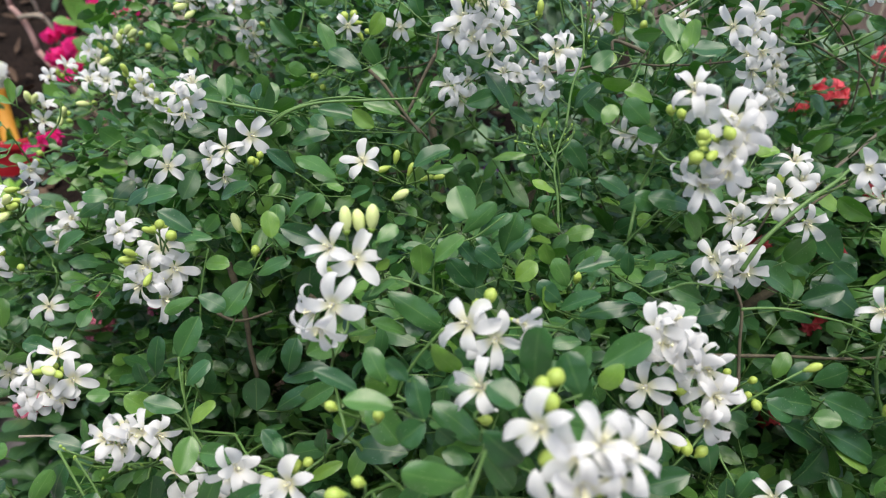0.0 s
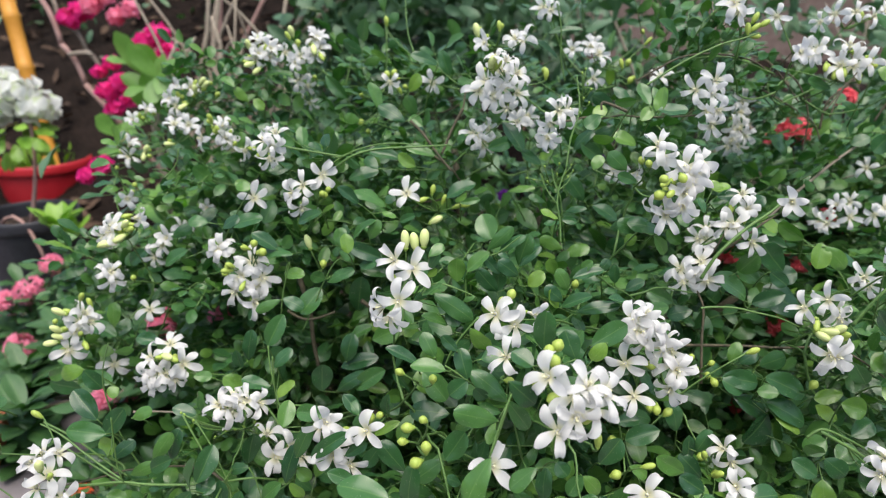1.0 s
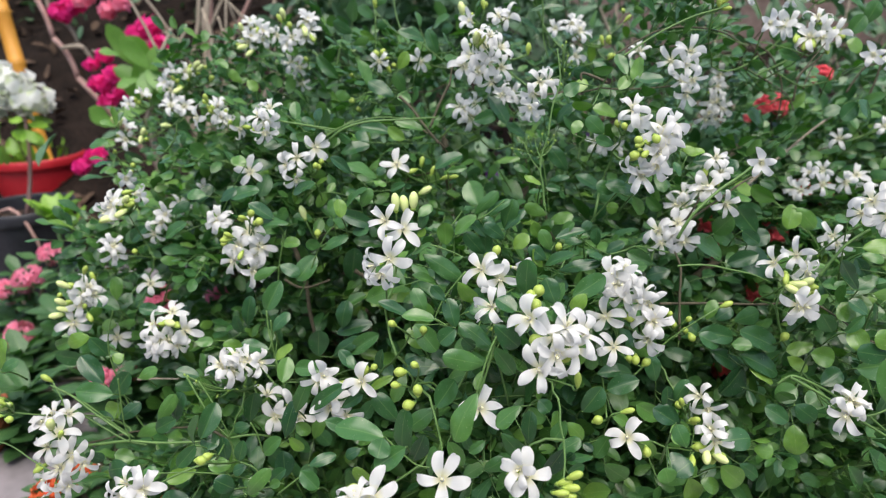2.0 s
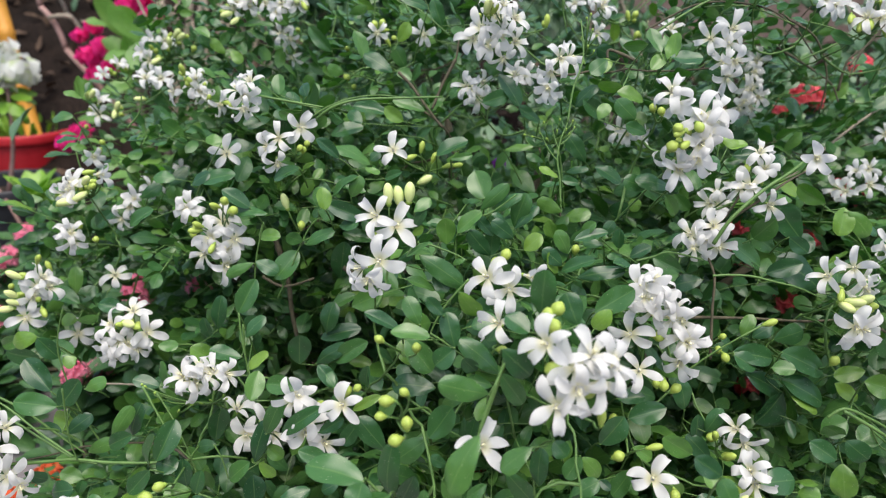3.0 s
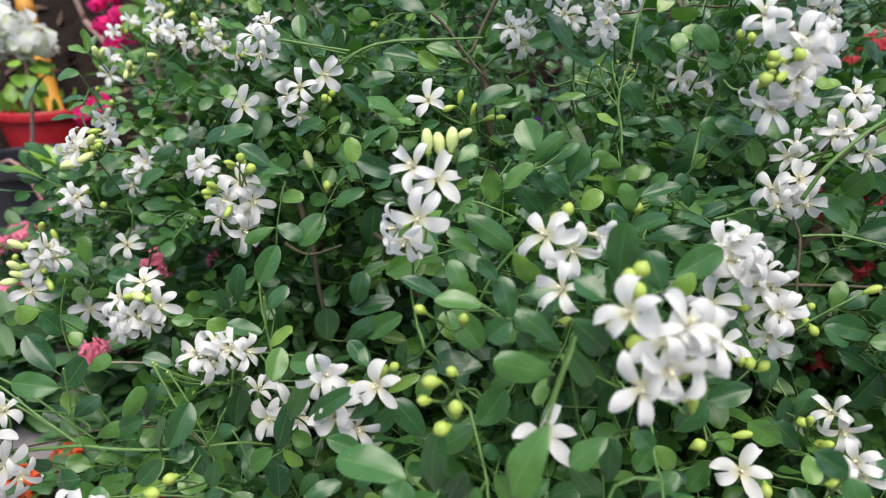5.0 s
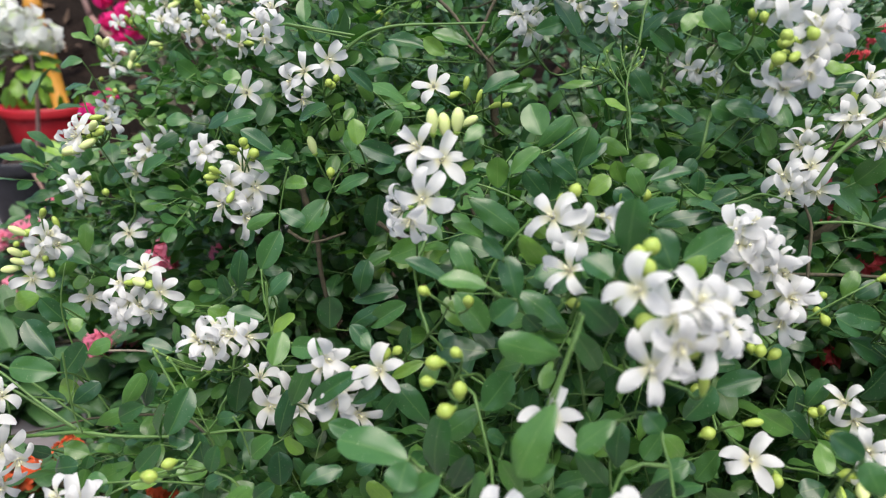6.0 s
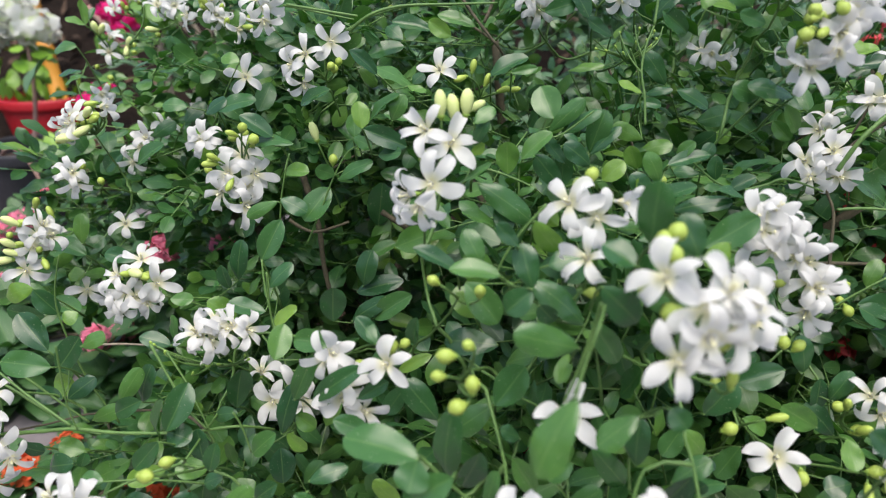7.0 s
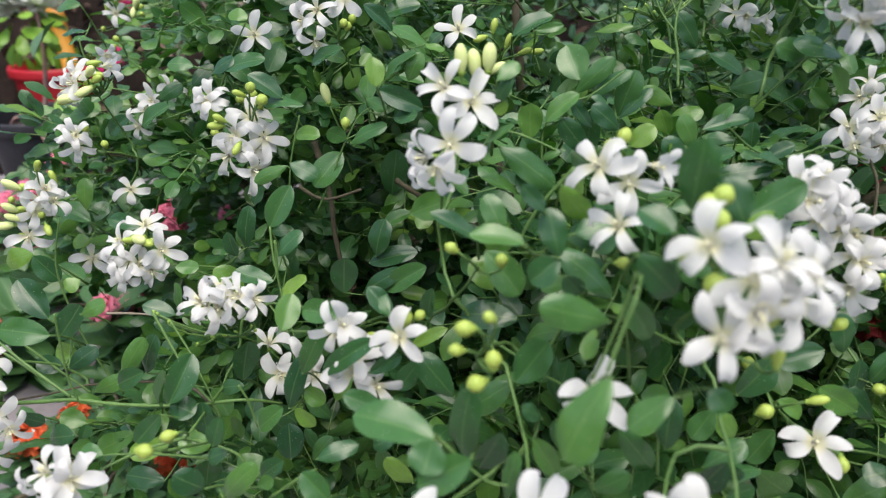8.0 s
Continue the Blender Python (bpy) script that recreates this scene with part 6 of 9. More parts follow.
spray((0.1586, 0.5589, 0.7787, 0.1577, 0.561, 0.7979, -0.47, -0.88, 0.07, 0.0131), (0.1691, 0.5544, 0.7719, 0.188, 0.5534, 0.7837, -0.35, -0.8, 0.49, 0.0131))
spray((0.2459, 0.6858, 0.7988, 0.2615, 0.6777, 0.7821, -0.48, -0.88, -0.03, 0.0154), (0.194, 0.6855, 0.7881, 0.1771, 0.6868, 0.7726, -0.03, -1, -0.05, 0.0220))
spray((0.2464, 0.5616, 0.8554, 0.2422, 0.5679, 0.8708, 0.37, -0.82, 0.44, 0.0093), (0.2532, 0.5868, 0.8839, 0.2693, 0.5783, 0.8761, -0.17, -0.82, 0.55, 0.0107), (0.259, 0.5824, 0.8739, 0.2788, 0.5846, 0.8794, -0.15, -0.61, 0.78, 0.0112))
spray((0.3067, 0.5272, 0.8027, 0.3246, 0.5264, 0.7888, 0.05, -0.99, 0.11, 0.0153))
spray((0.1821, 0.5936, 0.9466, 0.1968, 0.6029, 0.9602, -0, -0.82, 0.57, 0.0137), (0.1918, 0.6015, 0.9618, 0.1825, 0.6169, 0.9815, 0.01, -0.78, 0.62, 0.0144), (0.1982, 0.5894, 0.9539, 0.2069, 0.6057, 0.978, -0.64, -0.51, 0.58, 0.0164), (0.1973, 0.5878, 0.9583, 0.2277, 0.5902, 0.9563, 0.1, -0.5, 0.86, 0.0165))
spray((0.1567, 0.7281, 0.927, 0.17, 0.7375, 0.9453, -0.17, -0.82, 0.54, 0.0168), (0.1823, 0.7437, 0.9429, 0.1573, 0.7405, 0.9541, -0.02, -0.95, -0.32, 0.0183), (0.1908, 0.7384, 0.9362, 0.2019, 0.7344, 0.9222, -0.16, -0.97, 0.16, 0.0183), (0.1973, 0.7369, 0.9185, 0.2096, 0.7384, 0.9288, -0.1, -0.96, 0.25, 0.0146))
spray((0.4141, 0.8887, 0.9475, 0.4459, 0.8785, 0.9313, 0.04, -0.81, 0.59, 0.0200), (0.4546, 0.8806, 0.9228, 0.4697, 0.8812, 0.9349, -0.21, -0.93, 0.31, 0.0179), (0.5036, 0.8851, 0.932, 0.492, 0.893, 0.9481, -0.43, -0.89, 0.14, 0.0153), (0.5219, 0.8847, 0.9236, 0.5441, 0.8964, 0.9389, -0.13, -0.69, 0.71, 0.0159))
spray((-0.2148, 0.5278, 0.7196, -0.1976, 0.5363, 0.7517, -0.07, -0.95, 0.29, 0.0202), (-0.2065, 0.5135, 0.7006, -0.1884, 0.5158, 0.7217, -0.37, -0.84, 0.41, 0.0151), (-0.2113, 0.5104, 0.6793, -0.2404, 0.5065, 0.6886, 0.33, -0.34, 0.88, 0.0166), (-0.2071, 0.5116, 0.6643, -0.1908, 0.523, 0.6812, -0.08, -0.79, 0.61, 0.0141))
spray((-0.3901, 0.4819, 0.6559, -0.4148, 0.4907, 0.686, 0.31, -0.81, 0.49, 0.0216), (-0.3814, 0.4744, 0.641, -0.3573, 0.4816, 0.6701, -0.41, -0.74, 0.53, 0.0207), (-0.3816, 0.4728, 0.6148, -0.4041, 0.4743, 0.6194, 0.15, -0.46, 0.88, 0.0154), (-0.3716, 0.4654, 0.6201, -0.3498, 0.4705, 0.6364, 0.09, -0.98, 0.18, 0.0154))
spray((-0.3479, 0.4379, 0.59, -0.367, 0.4365, 0.5966, 0.23, -0.84, 0.49, 0.0154), (-0.3459, 0.4344, 0.591, -0.3476, 0.4281, 0.5816, 0.71, -0.63, 0.3, 0.0107))
spray((-0.259, 0.406, 0.6345, -0.2449, 0.4246, 0.664, 0.25, -0.87, 0.43, 0.0203))
spray((-0.2011, 0.3464, 0.6505, -0.1952, 0.3482, 0.6701, -0.14, -0.98, 0.13, 0.0112))
spray((-0.188, 0.4365, 0.5638, -0.1883, 0.4433, 0.5913, 0.27, -0.93, 0.23, 0.0209))
spray((-0.0984, 0.402, 0.7128, -0.1125, 0.4135, 0.727, 0.26, -0.61, 0.75, 0.0125), (-0.1292, 0.4049, 0.7111, -0.1583, 0.4102, 0.7111, -0.16, -0.87, 0.47, 0.0162), (-0.1688, 0.4007, 0.7003, -0.1647, 0.4173, 0.719, 0.29, -0.75, 0.6, 0.0162))
spray((-0.2798, 0.4755, 0.6666, -0.3027, 0.4728, 0.6769, 0.35, -0.72, 0.59, 0.0140))
spray((-0.4468, 0.6511, 0.6707, -0.4834, 0.6596, 0.6838, 0.25, -0.32, 0.91, 0.0215), (-0.4536, 0.659, 0.6671, -0.4384, 0.6738, 0.6836, 0.3, -0.83, 0.47, 0.0176), (-0.4484, 0.6431, 0.6515, -0.4266, 0.6445, 0.6528, 0.06, -0.99, 0.11, 0.0122))
spray((-0.1616, 0.5696, 0.7692, -0.1827, 0.5531, 0.7457, 0.08, -0.85, 0.53, 0.0226))
spray((0.0158, 0.2553, 0.7717, -0.005, 0.2419, 0.7414, -0.38, -0.72, 0.58, 0.0211))
spray((0.0308, 0.3019, 0.8036, 0.0512, 0.3019, 0.7831, 0.18, -0.97, 0.18, 0.0163))
spray((0.0513, 0.2896, 0.739, 0.0298, 0.2839, 0.7261, -0.27, -0.64, 0.72, 0.0154), (0.0647, 0.2853, 0.7469, 0.0721, 0.2789, 0.7397, -0.1, -0.8, 0.6, 0.0121))
spray((-0.0172, 0.3448, 0.7896, -0.0448, 0.3458, 0.7942, 0.11, -0.58, 0.81, 0.0151), (0.0004, 0.3401, 0.7839, -0.0059, 0.3457, 0.8073, -0.11, -0.97, 0.2, 0.0143), (0.0003, 0.3416, 0.7821, -0.0141, 0.3391, 0.7703, -0.24, -0.85, 0.47, 0.0156))
spray((-0.0079, 0.3403, 0.8087, -0.0195, 0.3419, 0.821, 0.4, -0.78, 0.48, 0.0092))
spray((-0.0377, 0.3835, 0.7672, -0.0173, 0.3739, 0.7451, 0.27, -0.77, 0.58, 0.0197), (0.0119, 0.3842, 0.7786, 0.031, 0.3855, 0.7858, -0.2, -0.73, 0.66, 0.0168))
spray((-0.098, 0.4065, 0.7101, -0.1127, 0.4111, 0.7284, 0.51, -0.64, 0.57, 0.0129))
spray((-0.0578, 0.2783, 0.7188, -0.0971, 0.2879, 0.7267, 0.1, -0.37, 0.92, 0.0222), (-0.0577, 0.2719, 0.7232, -0.0615, 0.2643, 0.71, 0.01, -0.87, 0.5, 0.0182))
spray((0.0489, 0.3168, 0.8082, 0.034, 0.3256, 0.8166, -0.13, -0.79, 0.59, 0.0163), (0.082, 0.3268, 0.8088, 0.0737, 0.3329, 0.8289, -0.05, -0.96, 0.27, 0.0163))
spray((0.1176, 0.3876, 0.7921, 0.1051, 0.3798, 0.7802, 0.13, -0.89, 0.44, 0.0143))
spray((0.3053, 0.4995, 0.6985, 0.3483, 0.4986, 0.6784, 0.3, -0.68, 0.67, 0.0257), (0.3067, 0.4936, 0.6728, 0.3497, 0.4892, 0.6528, 0.23, -0.73, 0.65, 0.0257), (0.3151, 0.4874, 0.6592, 0.341, 0.4795, 0.6502, 0.18, -0.42, 0.89, 0.0154))
spray((0.1417, 0.44, 0.6824, 0.1643, 0.4379, 0.6869, -0.2, -0.72, 0.67, 0.0138))
spray((0.2014, 0.3743, 0.6651, 0.2043, 0.363, 0.6497, 0.02, -0.8, 0.59, 0.0139))
spray((0.3385, 0.4365, 0.6249, 0.3166, 0.4428, 0.639, 0.14, -0.81, 0.57, 0.0186), (0.3429, 0.4337, 0.6236, 0.343, 0.4187, 0.597, -0.31, -0.83, 0.47, 0.0226), (0.3488, 0.4483, 0.6402, 0.3275, 0.4475, 0.6542, -0.05, -0.99, -0.13, 0.0170), (0.3459, 0.4409, 0.642, 0.3609, 0.4274, 0.6317, -0.53, -0.8, 0.28, 0.0203))
spray((0.3573, 0.495, 0.6683, 0.3791, 0.4936, 0.6517, 0.22, -0.91, 0.36, 0.0148), (0.3868, 0.5011, 0.6786, 0.3588, 0.5021, 0.6712, -0.21, -0.66, 0.72, 0.0156), (0.3662, 0.4937, 0.6411, 0.3908, 0.488, 0.6376, -0.02, -0.57, 0.82, 0.0138))
spray((0.087, 0.3428, 0.6541, 0.1074, 0.3427, 0.6718, -0.5, -0.65, 0.57, 0.0146), (0.1228, 0.3514, 0.647, 0.0996, 0.3452, 0.6507, 0.18, -0.08, 0.98, 0.0131))
spray((-0.378, 0.4906, 0.6136, -0.4027, 0.4949, 0.618, -0.1, -0.93, 0.36, 0.0203))
spray((-0.4514, 0.4141, 0.7097, -0.467, 0.4161, 0.7146, 0.13, -0.7, 0.7, 0.0135), (-0.4477, 0.4103, 0.7117, -0.4309, 0.4102, 0.7229, -0.23, -0.91, 0.35, 0.0109), (-0.4525, 0.4163, 0.7104, -0.4483, 0.4179, 0.7417, -0.1, -0.99, 0.06, 0.0171))
spray((-0.4654, 0.6792, 0.6524, -0.442, 0.6781, 0.6778, -0.13, -0.99, 0.08, 0.0187), (-0.464, 0.6688, 0.6394, -0.4865, 0.6698, 0.6418, 0.05, -0.68, 0.73, 0.0168))
spray((-0.4879, 0.621, 0.6133, -0.5203, 0.6096, 0.6248, 0.4, -0.89, 0.23, 0.0224), (-0.478, 0.6265, 0.6327, -0.4457, 0.6201, 0.6205, 0.19, -0.57, 0.8, 0.0189))
spray((0.3626, 0.583, 0.8195, 0.3397, 0.5982, 0.8321, -0.55, -0.84, 0.01, 0.0196), (0.3842, 0.5861, 0.8141, 0.3775, 0.5724, 0.7896, -0.07, -0.86, 0.5, 0.0236), (0.3865, 0.5816, 0.8113, 0.4098, 0.5745, 0.7884, -0.3, -0.95, -0.01, 0.0196))
spray((0.3964, 0.4482, 0.7354, 0.3785, 0.4499, 0.7463, 0.14, -0.92, 0.37, 0.0205), (0.4, 0.438, 0.7438, 0.384, 0.4435, 0.7565, -0.14, -0.96, 0.24, 0.0157), (0.3705, 0.4408, 0.7242, 0.3583, 0.4422, 0.7426, -0.21, -0.98, -0.07, 0.0177), (0.4034, 0.4538, 0.774, 0.3917, 0.4571, 0.7948, -0.01, -0.99, 0.15, 0.0131))
spray((0.386, 0.4094, 0.7174, 0.3805, 0.4238, 0.7361, -0.69, -0.66, 0.3, 0.0196), (0.4052, 0.4025, 0.717, 0.3771, 0.4001, 0.7224, 0.15, -0.91, 0.4, 0.0196), (0.3992, 0.3972, 0.7163, 0.407, 0.3843, 0.6756, -0.08, -0.95, 0.29, 0.0234), (0.4164, 0.4036, 0.7308, 0.3897, 0.3982, 0.7376, 0.2, -0.98, 0.01, 0.0196))
spray((0.383, 0.4671, 0.6503, 0.4076, 0.476, 0.6615, 0.04, -0.83, 0.56, 0.0204), (0.3803, 0.4525, 0.6465, 0.3588, 0.4426, 0.6405, 0.05, -0.6, 0.8, 0.0218), (0.3519, 0.4551, 0.6536, 0.3301, 0.4515, 0.6438, -0.14, -0.79, 0.6, 0.0218), (0.3666, 0.4663, 0.6879, 0.3903, 0.4616, 0.6819, -0.04, -0.86, 0.5, 0.0218))
spray((0.1627, 0.2537, 0.6987, 0.1774, 0.2572, 0.7085, -0.1, -0.88, 0.47, 0.0158), (0.1598, 0.2517, 0.6938, 0.1569, 0.2539, 0.7049, -0.11, -0.98, 0.17, 0.0147), (0.1717, 0.255, 0.7225, 0.1646, 0.2617, 0.7366, -0.43, -0.88, 0.2, 0.0132), (0.1654, 0.2647, 0.7377, 0.1487, 0.265, 0.7499, 0.02, -1, 0.05, 0.0132))
branch(.0016, STALK, (-0.4241, 0.4538, 0.6479), (-0.4063, 0.451, 0.6393), (-0.3768, 0.4453, 0.6221), (-0.3531, 0.441, 0.6093), (-0.3324, 0.4399, 0.6048))
branch(.0021, STALK, (-0.4176, 0.4287, 0.6098), (-0.3738, 0.4312, 0.6132), (-0.3474, 0.4326, 0.615), (-0.3124, 0.4326, 0.6122), (-0.2598, 0.4342, 0.6127), (-0.2188, 0.4372, 0.6175), (-0.1991, 0.462, 0.5969))
branch(.0019, WOOD, (0.2488, 0.5225, 0.6774), (0.2503, 0.5389, 0.7215), (0.2523, 0.5504, 0.7525), (0.2462, 0.557, 0.7707), (0.2421, 0.5637, 0.7889))
branch(.0016, WOOD, (0.2473, 0.5758, 0.7931), (0.267, 0.5811, 0.8061), (0.2867, 0.5933, 0.8375), (0.2895, 0.5982, 0.8506))
branch(.0019, WOOD, (0.2426, 0.5672, 0.7845), (0.2705, 0.5755, 0.8051), (0.3039, 0.584, 0.8256), (0.3234, 0.5892, 0.8385), (0.3539, 0.6137, 0.8448))
branch(.0021, WOOD, (0.2298, 0.5442, 0.7123), (0.2887, 0.5452, 0.7112), (0.3448, 0.5456, 0.7085), (0.384, 0.5473, 0.7102))
branch(.0014, STALK, (0.161, 0.4979, 0.7895), (0.1759, 0.4995, 0.7929), (0.1908, 0.5013, 0.7967), (0.2345, 0.5373, 0.7758))
branch(.0015, STALK, (0.2369, 0.5148, 0.7687), (0.2519, 0.5155, 0.7695), (0.2726, 0.5156, 0.7684), (0.2932, 0.5144, 0.7638), (0.3164, 0.5129, 0.7583), (0.3371, 0.5101, 0.7493))
branch(.0012, STALK, (-0.205, 0.6351, 0.9155), (-0.1754, 0.6336, 0.9094), (-0.1426, 0.632, 0.9027))
branch(.0014, STALK, (-0.1705, 0.6587, 0.8815), (-0.1428, 0.6661, 0.8987), (-0.1151, 0.6704, 0.908), (-0.0875, 0.6723, 0.9111), (-0.06, 0.6722, 0.9087))
branch(.0019, WOOD, (-0.0661, 0.7404, 0.8999), (-0.0424, 0.7153, 0.8884), (-0.0169, 0.7087, 0.8692), (0.0009, 0.7475, 0.8291))
branch(.0018, WOOD, (-0.0304, 0.696, 0.8929), (-0.0176, 0.7071, 0.9211), (-0.005, 0.7156, 0.9426), (-0.0012, 0.724, 0.9643))
branch(.0028, PALE_WOOD, (0.4019, 0.7868, 0.7744), (0.4595, 0.8483, 0.7912), (0.4945, 0.8592, 0.8171), (0.5383, 0.8725, 0.8489), (0.5777, 0.8827, 0.8727))
branch(.0016, PALE_WOOD, (-0.3948, 0.564, 0.6144), (-0.372, 0.5648, 0.6147), (-0.3439, 0.5651, 0.6136))
branch(.0012, STALK, (0.016, 0.2649, 0.7672), (0.0218, 0.2714, 0.7839), (0.0266, 0.2762, 0.7961), (0.0322, 0.2977, 0.7959))
branch(.0012, STALK, (-0.2129, 0.5228, 0.722), (-0.21, 0.5139, 0.6986), (-0.2009, 0.5008, 0.6634), (-0.1902, 0.4893, 0.6326))
branch(.0014, STALK, (-0.2857, 0.4558, 0.6788), (-0.27, 0.4463, 0.6527), (-0.2556, 0.4383, 0.6307), (-0.2411, 0.4334, 0.6169))
branch(.0012, STALK, (-0.2727, 0.454, 0.6731), (-0.2583, 0.4465, 0.6525), (-0.2497, 0.4405, 0.636), (-0.2397, 0.4334, 0.6168))
branch(.0014, STALK, (-0.3314, 0.4069, 0.6374), (-0.3623, 0.4134, 0.6578), (-0.3897, 0.4198, 0.6781), (-0.4104, 0.423, 0.6884))
branch(.0011, STALK, (-0.4846, 0.3957, 0.6432), (-0.4504, 0.395, 0.6392), (-0.4233, 0.3897, 0.6224), (-0.4063, 0.3865, 0.6123))
branch(.002, STALK, (0.3254, 0.4199, 0.6862), (0.3558, 0.4147, 0.6694), (0.3861, 0.4084, 0.6494), (0.4131, 0.4031, 0.6327), (0.4468, 0.3968, 0.6126))
branch(.0013, WOOD, (0.3567, 0.4628, 0.7485), (0.3844, 0.4575, 0.7313), (0.4121, 0.4509, 0.7108), (0.4469, 0.4467, 0.6968))
branch(.0015, STALK, (0.1892, 0.6186, 0.9789), (0.2282, 0.6271, 1.002), (0.2671, 0.6337, 1.019), (0.2942, 0.6365, 1.026), (0.3097, 0.6385, 1.031))
branch(.0013, STALK, (0.2662, 0.723, 0.9995), (0.3134, 0.7241, 1), (0.3645, 0.7184, 0.9812))
branch(.0013, WOOD, (0.4237, 0.7051, 0.9393), (0.4412, 0.7122, 0.9592), (0.4631, 0.7207, 0.9831))
branch(.0015, STALK, (-0.0646, 0.8287, 0.9914), (-0.0783, 0.841, 1.028), (-0.0822, 0.858, 1.078))
branch(.0012, STALK, (-0.0124, 0.8199, 0.9631), (-0.0502, 0.8296, 0.9934), (-0.0787, 0.8332, 1.005), (-0.107, 0.8422, 1.033))
c = flower_cluster(0.0998, 0.6739, 0.8598)
bud(c, 0.0899, 0.6531, 0.8859, -0.2, 0.05, 0.98, 0.0035)
bud(c, 0.0868, 0.652, 0.8743, -0.52, 0, 0.86, 0.0035)
bud(c, 0.0935, 0.6495, 0.8689, -0.52, 0, 0.86, 0.0035)
bud(c, 0.1066, 0.6527, 0.8891, -0.03, 0.06, 1, 0.0035)
bud(c, 0.1037, 0.6476, 0.8782, -0.21, 0.05, 0.98, 0.0035)
bud(c, 0.1215, 0.6612, 0.8859, 0.14, 0.06, 0.99, 0.0035)
bud(c, 0.1169, 0.6497, 0.8744, 0.48, 0.03, 0.88, 0.0035)
bud(c, 0.123, 0.6579, 0.8796, 0.31, 0.05, 0.95, 0.0035)
bud(c, 0.0701, 0.6541, 0.8724, -0.95, -0.24, 0.22, 0.0035)
bud(c, 0.0783, 0.6508, 0.8712, -0.95, -0.24, 0.22, 0.0035)
bud(c, 0.1135, 0.6511, 0.8792, -0.04, 0.06, 1, 0.0035)
c = flower_cluster(0.1301, 0.6675, 0.9553)
bud(c, 0.1279, 0.6525, 0.9908, -0.2, 0.02, 0.98, 0.0035)
bud(c, 0.1329, 0.6432, 0.9799, 0.15, 0.03, 0.99, 0.0035)
bud(c, 0.1235, 0.6453, 0.9721, -0.52, -0.02, 0.85, 0.0035)
bud(c, 0.1371, 0.6433, 0.9739, 0.49, -0.01, 0.87, 0.0035)
bud(c, 0.1295, 0.6439, 0.9643, -0.03, 0.03, 1, 0.0035)
bud(c, 0.1351, 0.6405, 0.9598, 0.15, 0.03, 0.99, 0.0035)
bud(c, 0.1253, 0.639, 0.9492, -0.37, 0.01, 0.93, 0.0035)
bud(c, 0.1327, 0.6585, 0.9942, 0.15, 0.03, 0.99, 0.0035)
c = flower_cluster(-0.2509, 0.484, 0.6449)
bud(c, -0.2428, 0.4553, 0.6603, -0.95, -0.27, 0.18, 0.0035)
bud(c, -0.2348, 0.4579, 0.6603, -0.92, -0.2, 0.35, 0.0035)
bud(c, -0.2272, 0.4619, 0.6612, -0.77, -0.08, 0.64, 0.0035)
bud(c, -0.2148, 0.4687, 0.6585, 0.76, 0.01, 0.65, 0.0035)
bud(c, -0.2172, 0.4683, 0.6623, 0.25, 0.1, 0.96, 0.0035)
bud(c, -0.2891, 0.4674, 0.6716, -0.64, -0.02, 0.77, 0.0035)
bud(c, -0.2779, 0.461, 0.6687, 0.27, 0.11, 0.96, 0.0035)
bud(c, -0.2547, 0.4533, 0.6548, 0.54, 0.08, 0.84, 0.0035)
bud(c, -0.2939, 0.4712, 0.671, -0.36, 0.06, 0.93, 0.0035)
c = flower_cluster(-0.1731, 0.6268, 0.77)
bud(c, -0.1823, 0.6131, 0.8089, -0.26, 0.05, 0.96, 0.0175)
bud(c, -0.1648, 0.6039, 0.7852, 0.08, 0.08, 0.99, 0.0105)
bud(c, -0.1704, 0.5998, 0.7706, 0.97, -0.23, 0.07, 0.0035)
c = flower_cluster(0.1158, 0.5809, 0.7589)
bud(c, 0.1164, 0.5597, 0.7771, 0.13, 0.07, 0.99, 0.0105)
c = flower_cluster(0.0964, 0.3218, 0.7372)
bud(c, 0.097, 0.3006, 0.7555, 0.03, 0.1, 0.99, 0.0125)
c = flower_cluster(0.1449, 0.402, 0.6526)
bud(c, 0.1318, 0.3823, 0.6652, 0.87, -0.09, 0.48, 0.0105)
bud(c, 0.1592, 0.3792, 0.6766, 0.93, -0.16, 0.32, 0.0125)
c = flower_cluster(-0.2351, 0.3778, 0.6298)
bud(c, -0.2345, 0.3566, 0.6481, -0.91, -0.39, -0.14, 0.0105)
c = flower_cluster(0.2087, 0.4803, 0.6827)
bud(c, 0.2777, 0.4739, 0.7411, 0.89, -0.14, 0.44, 0.0125)
bud(c, 0.1405, 0.4433, 0.6598, -0.03, 0.06, 1, 0.0105)
c = flower_cluster(0.4955, 0.6527, 0.7595)
bud(c, 0.4959, 0.631, 0.7772, -0.96, -0.27, -0.05, 0.0125)
c = flower_cluster(-0.3049, 0.9427, 0.9902)
bud(c, -0.3088, 0.9262, 1.022, 0.04, -0.18, 1.17, 0.0125)
flower(c, -0.2978, 0.9262, 1.015, 0.07, -0.37, 0.93, 57, 1)
flower(c, -0.2899, 0.914, 1.008, 0.69, -0.59, 0.41, 53, 2)
bud(c, -0.2813, 0.9167, 1.003, 0.44, -0.33, 0.76, 0.0125)
flower(c, -0.2923, 0.9167, 0.996, 0.74, -0.66, 0.12, 43, 2)
bud(c, -0.3223, 0.9253, 1.015, -0.09, 0.03, 1, 0.0125)
bud(c, -0.3274, 0.925, 0.9885, -0.9, -0.21, 0.37, 0.0125)
bud(c, -0.2957, 0.919, 1.011, 0.57, 0.01, 0.82, 0.0105)
c = flower_cluster(-0.2291, 0.9094, 0.9945)
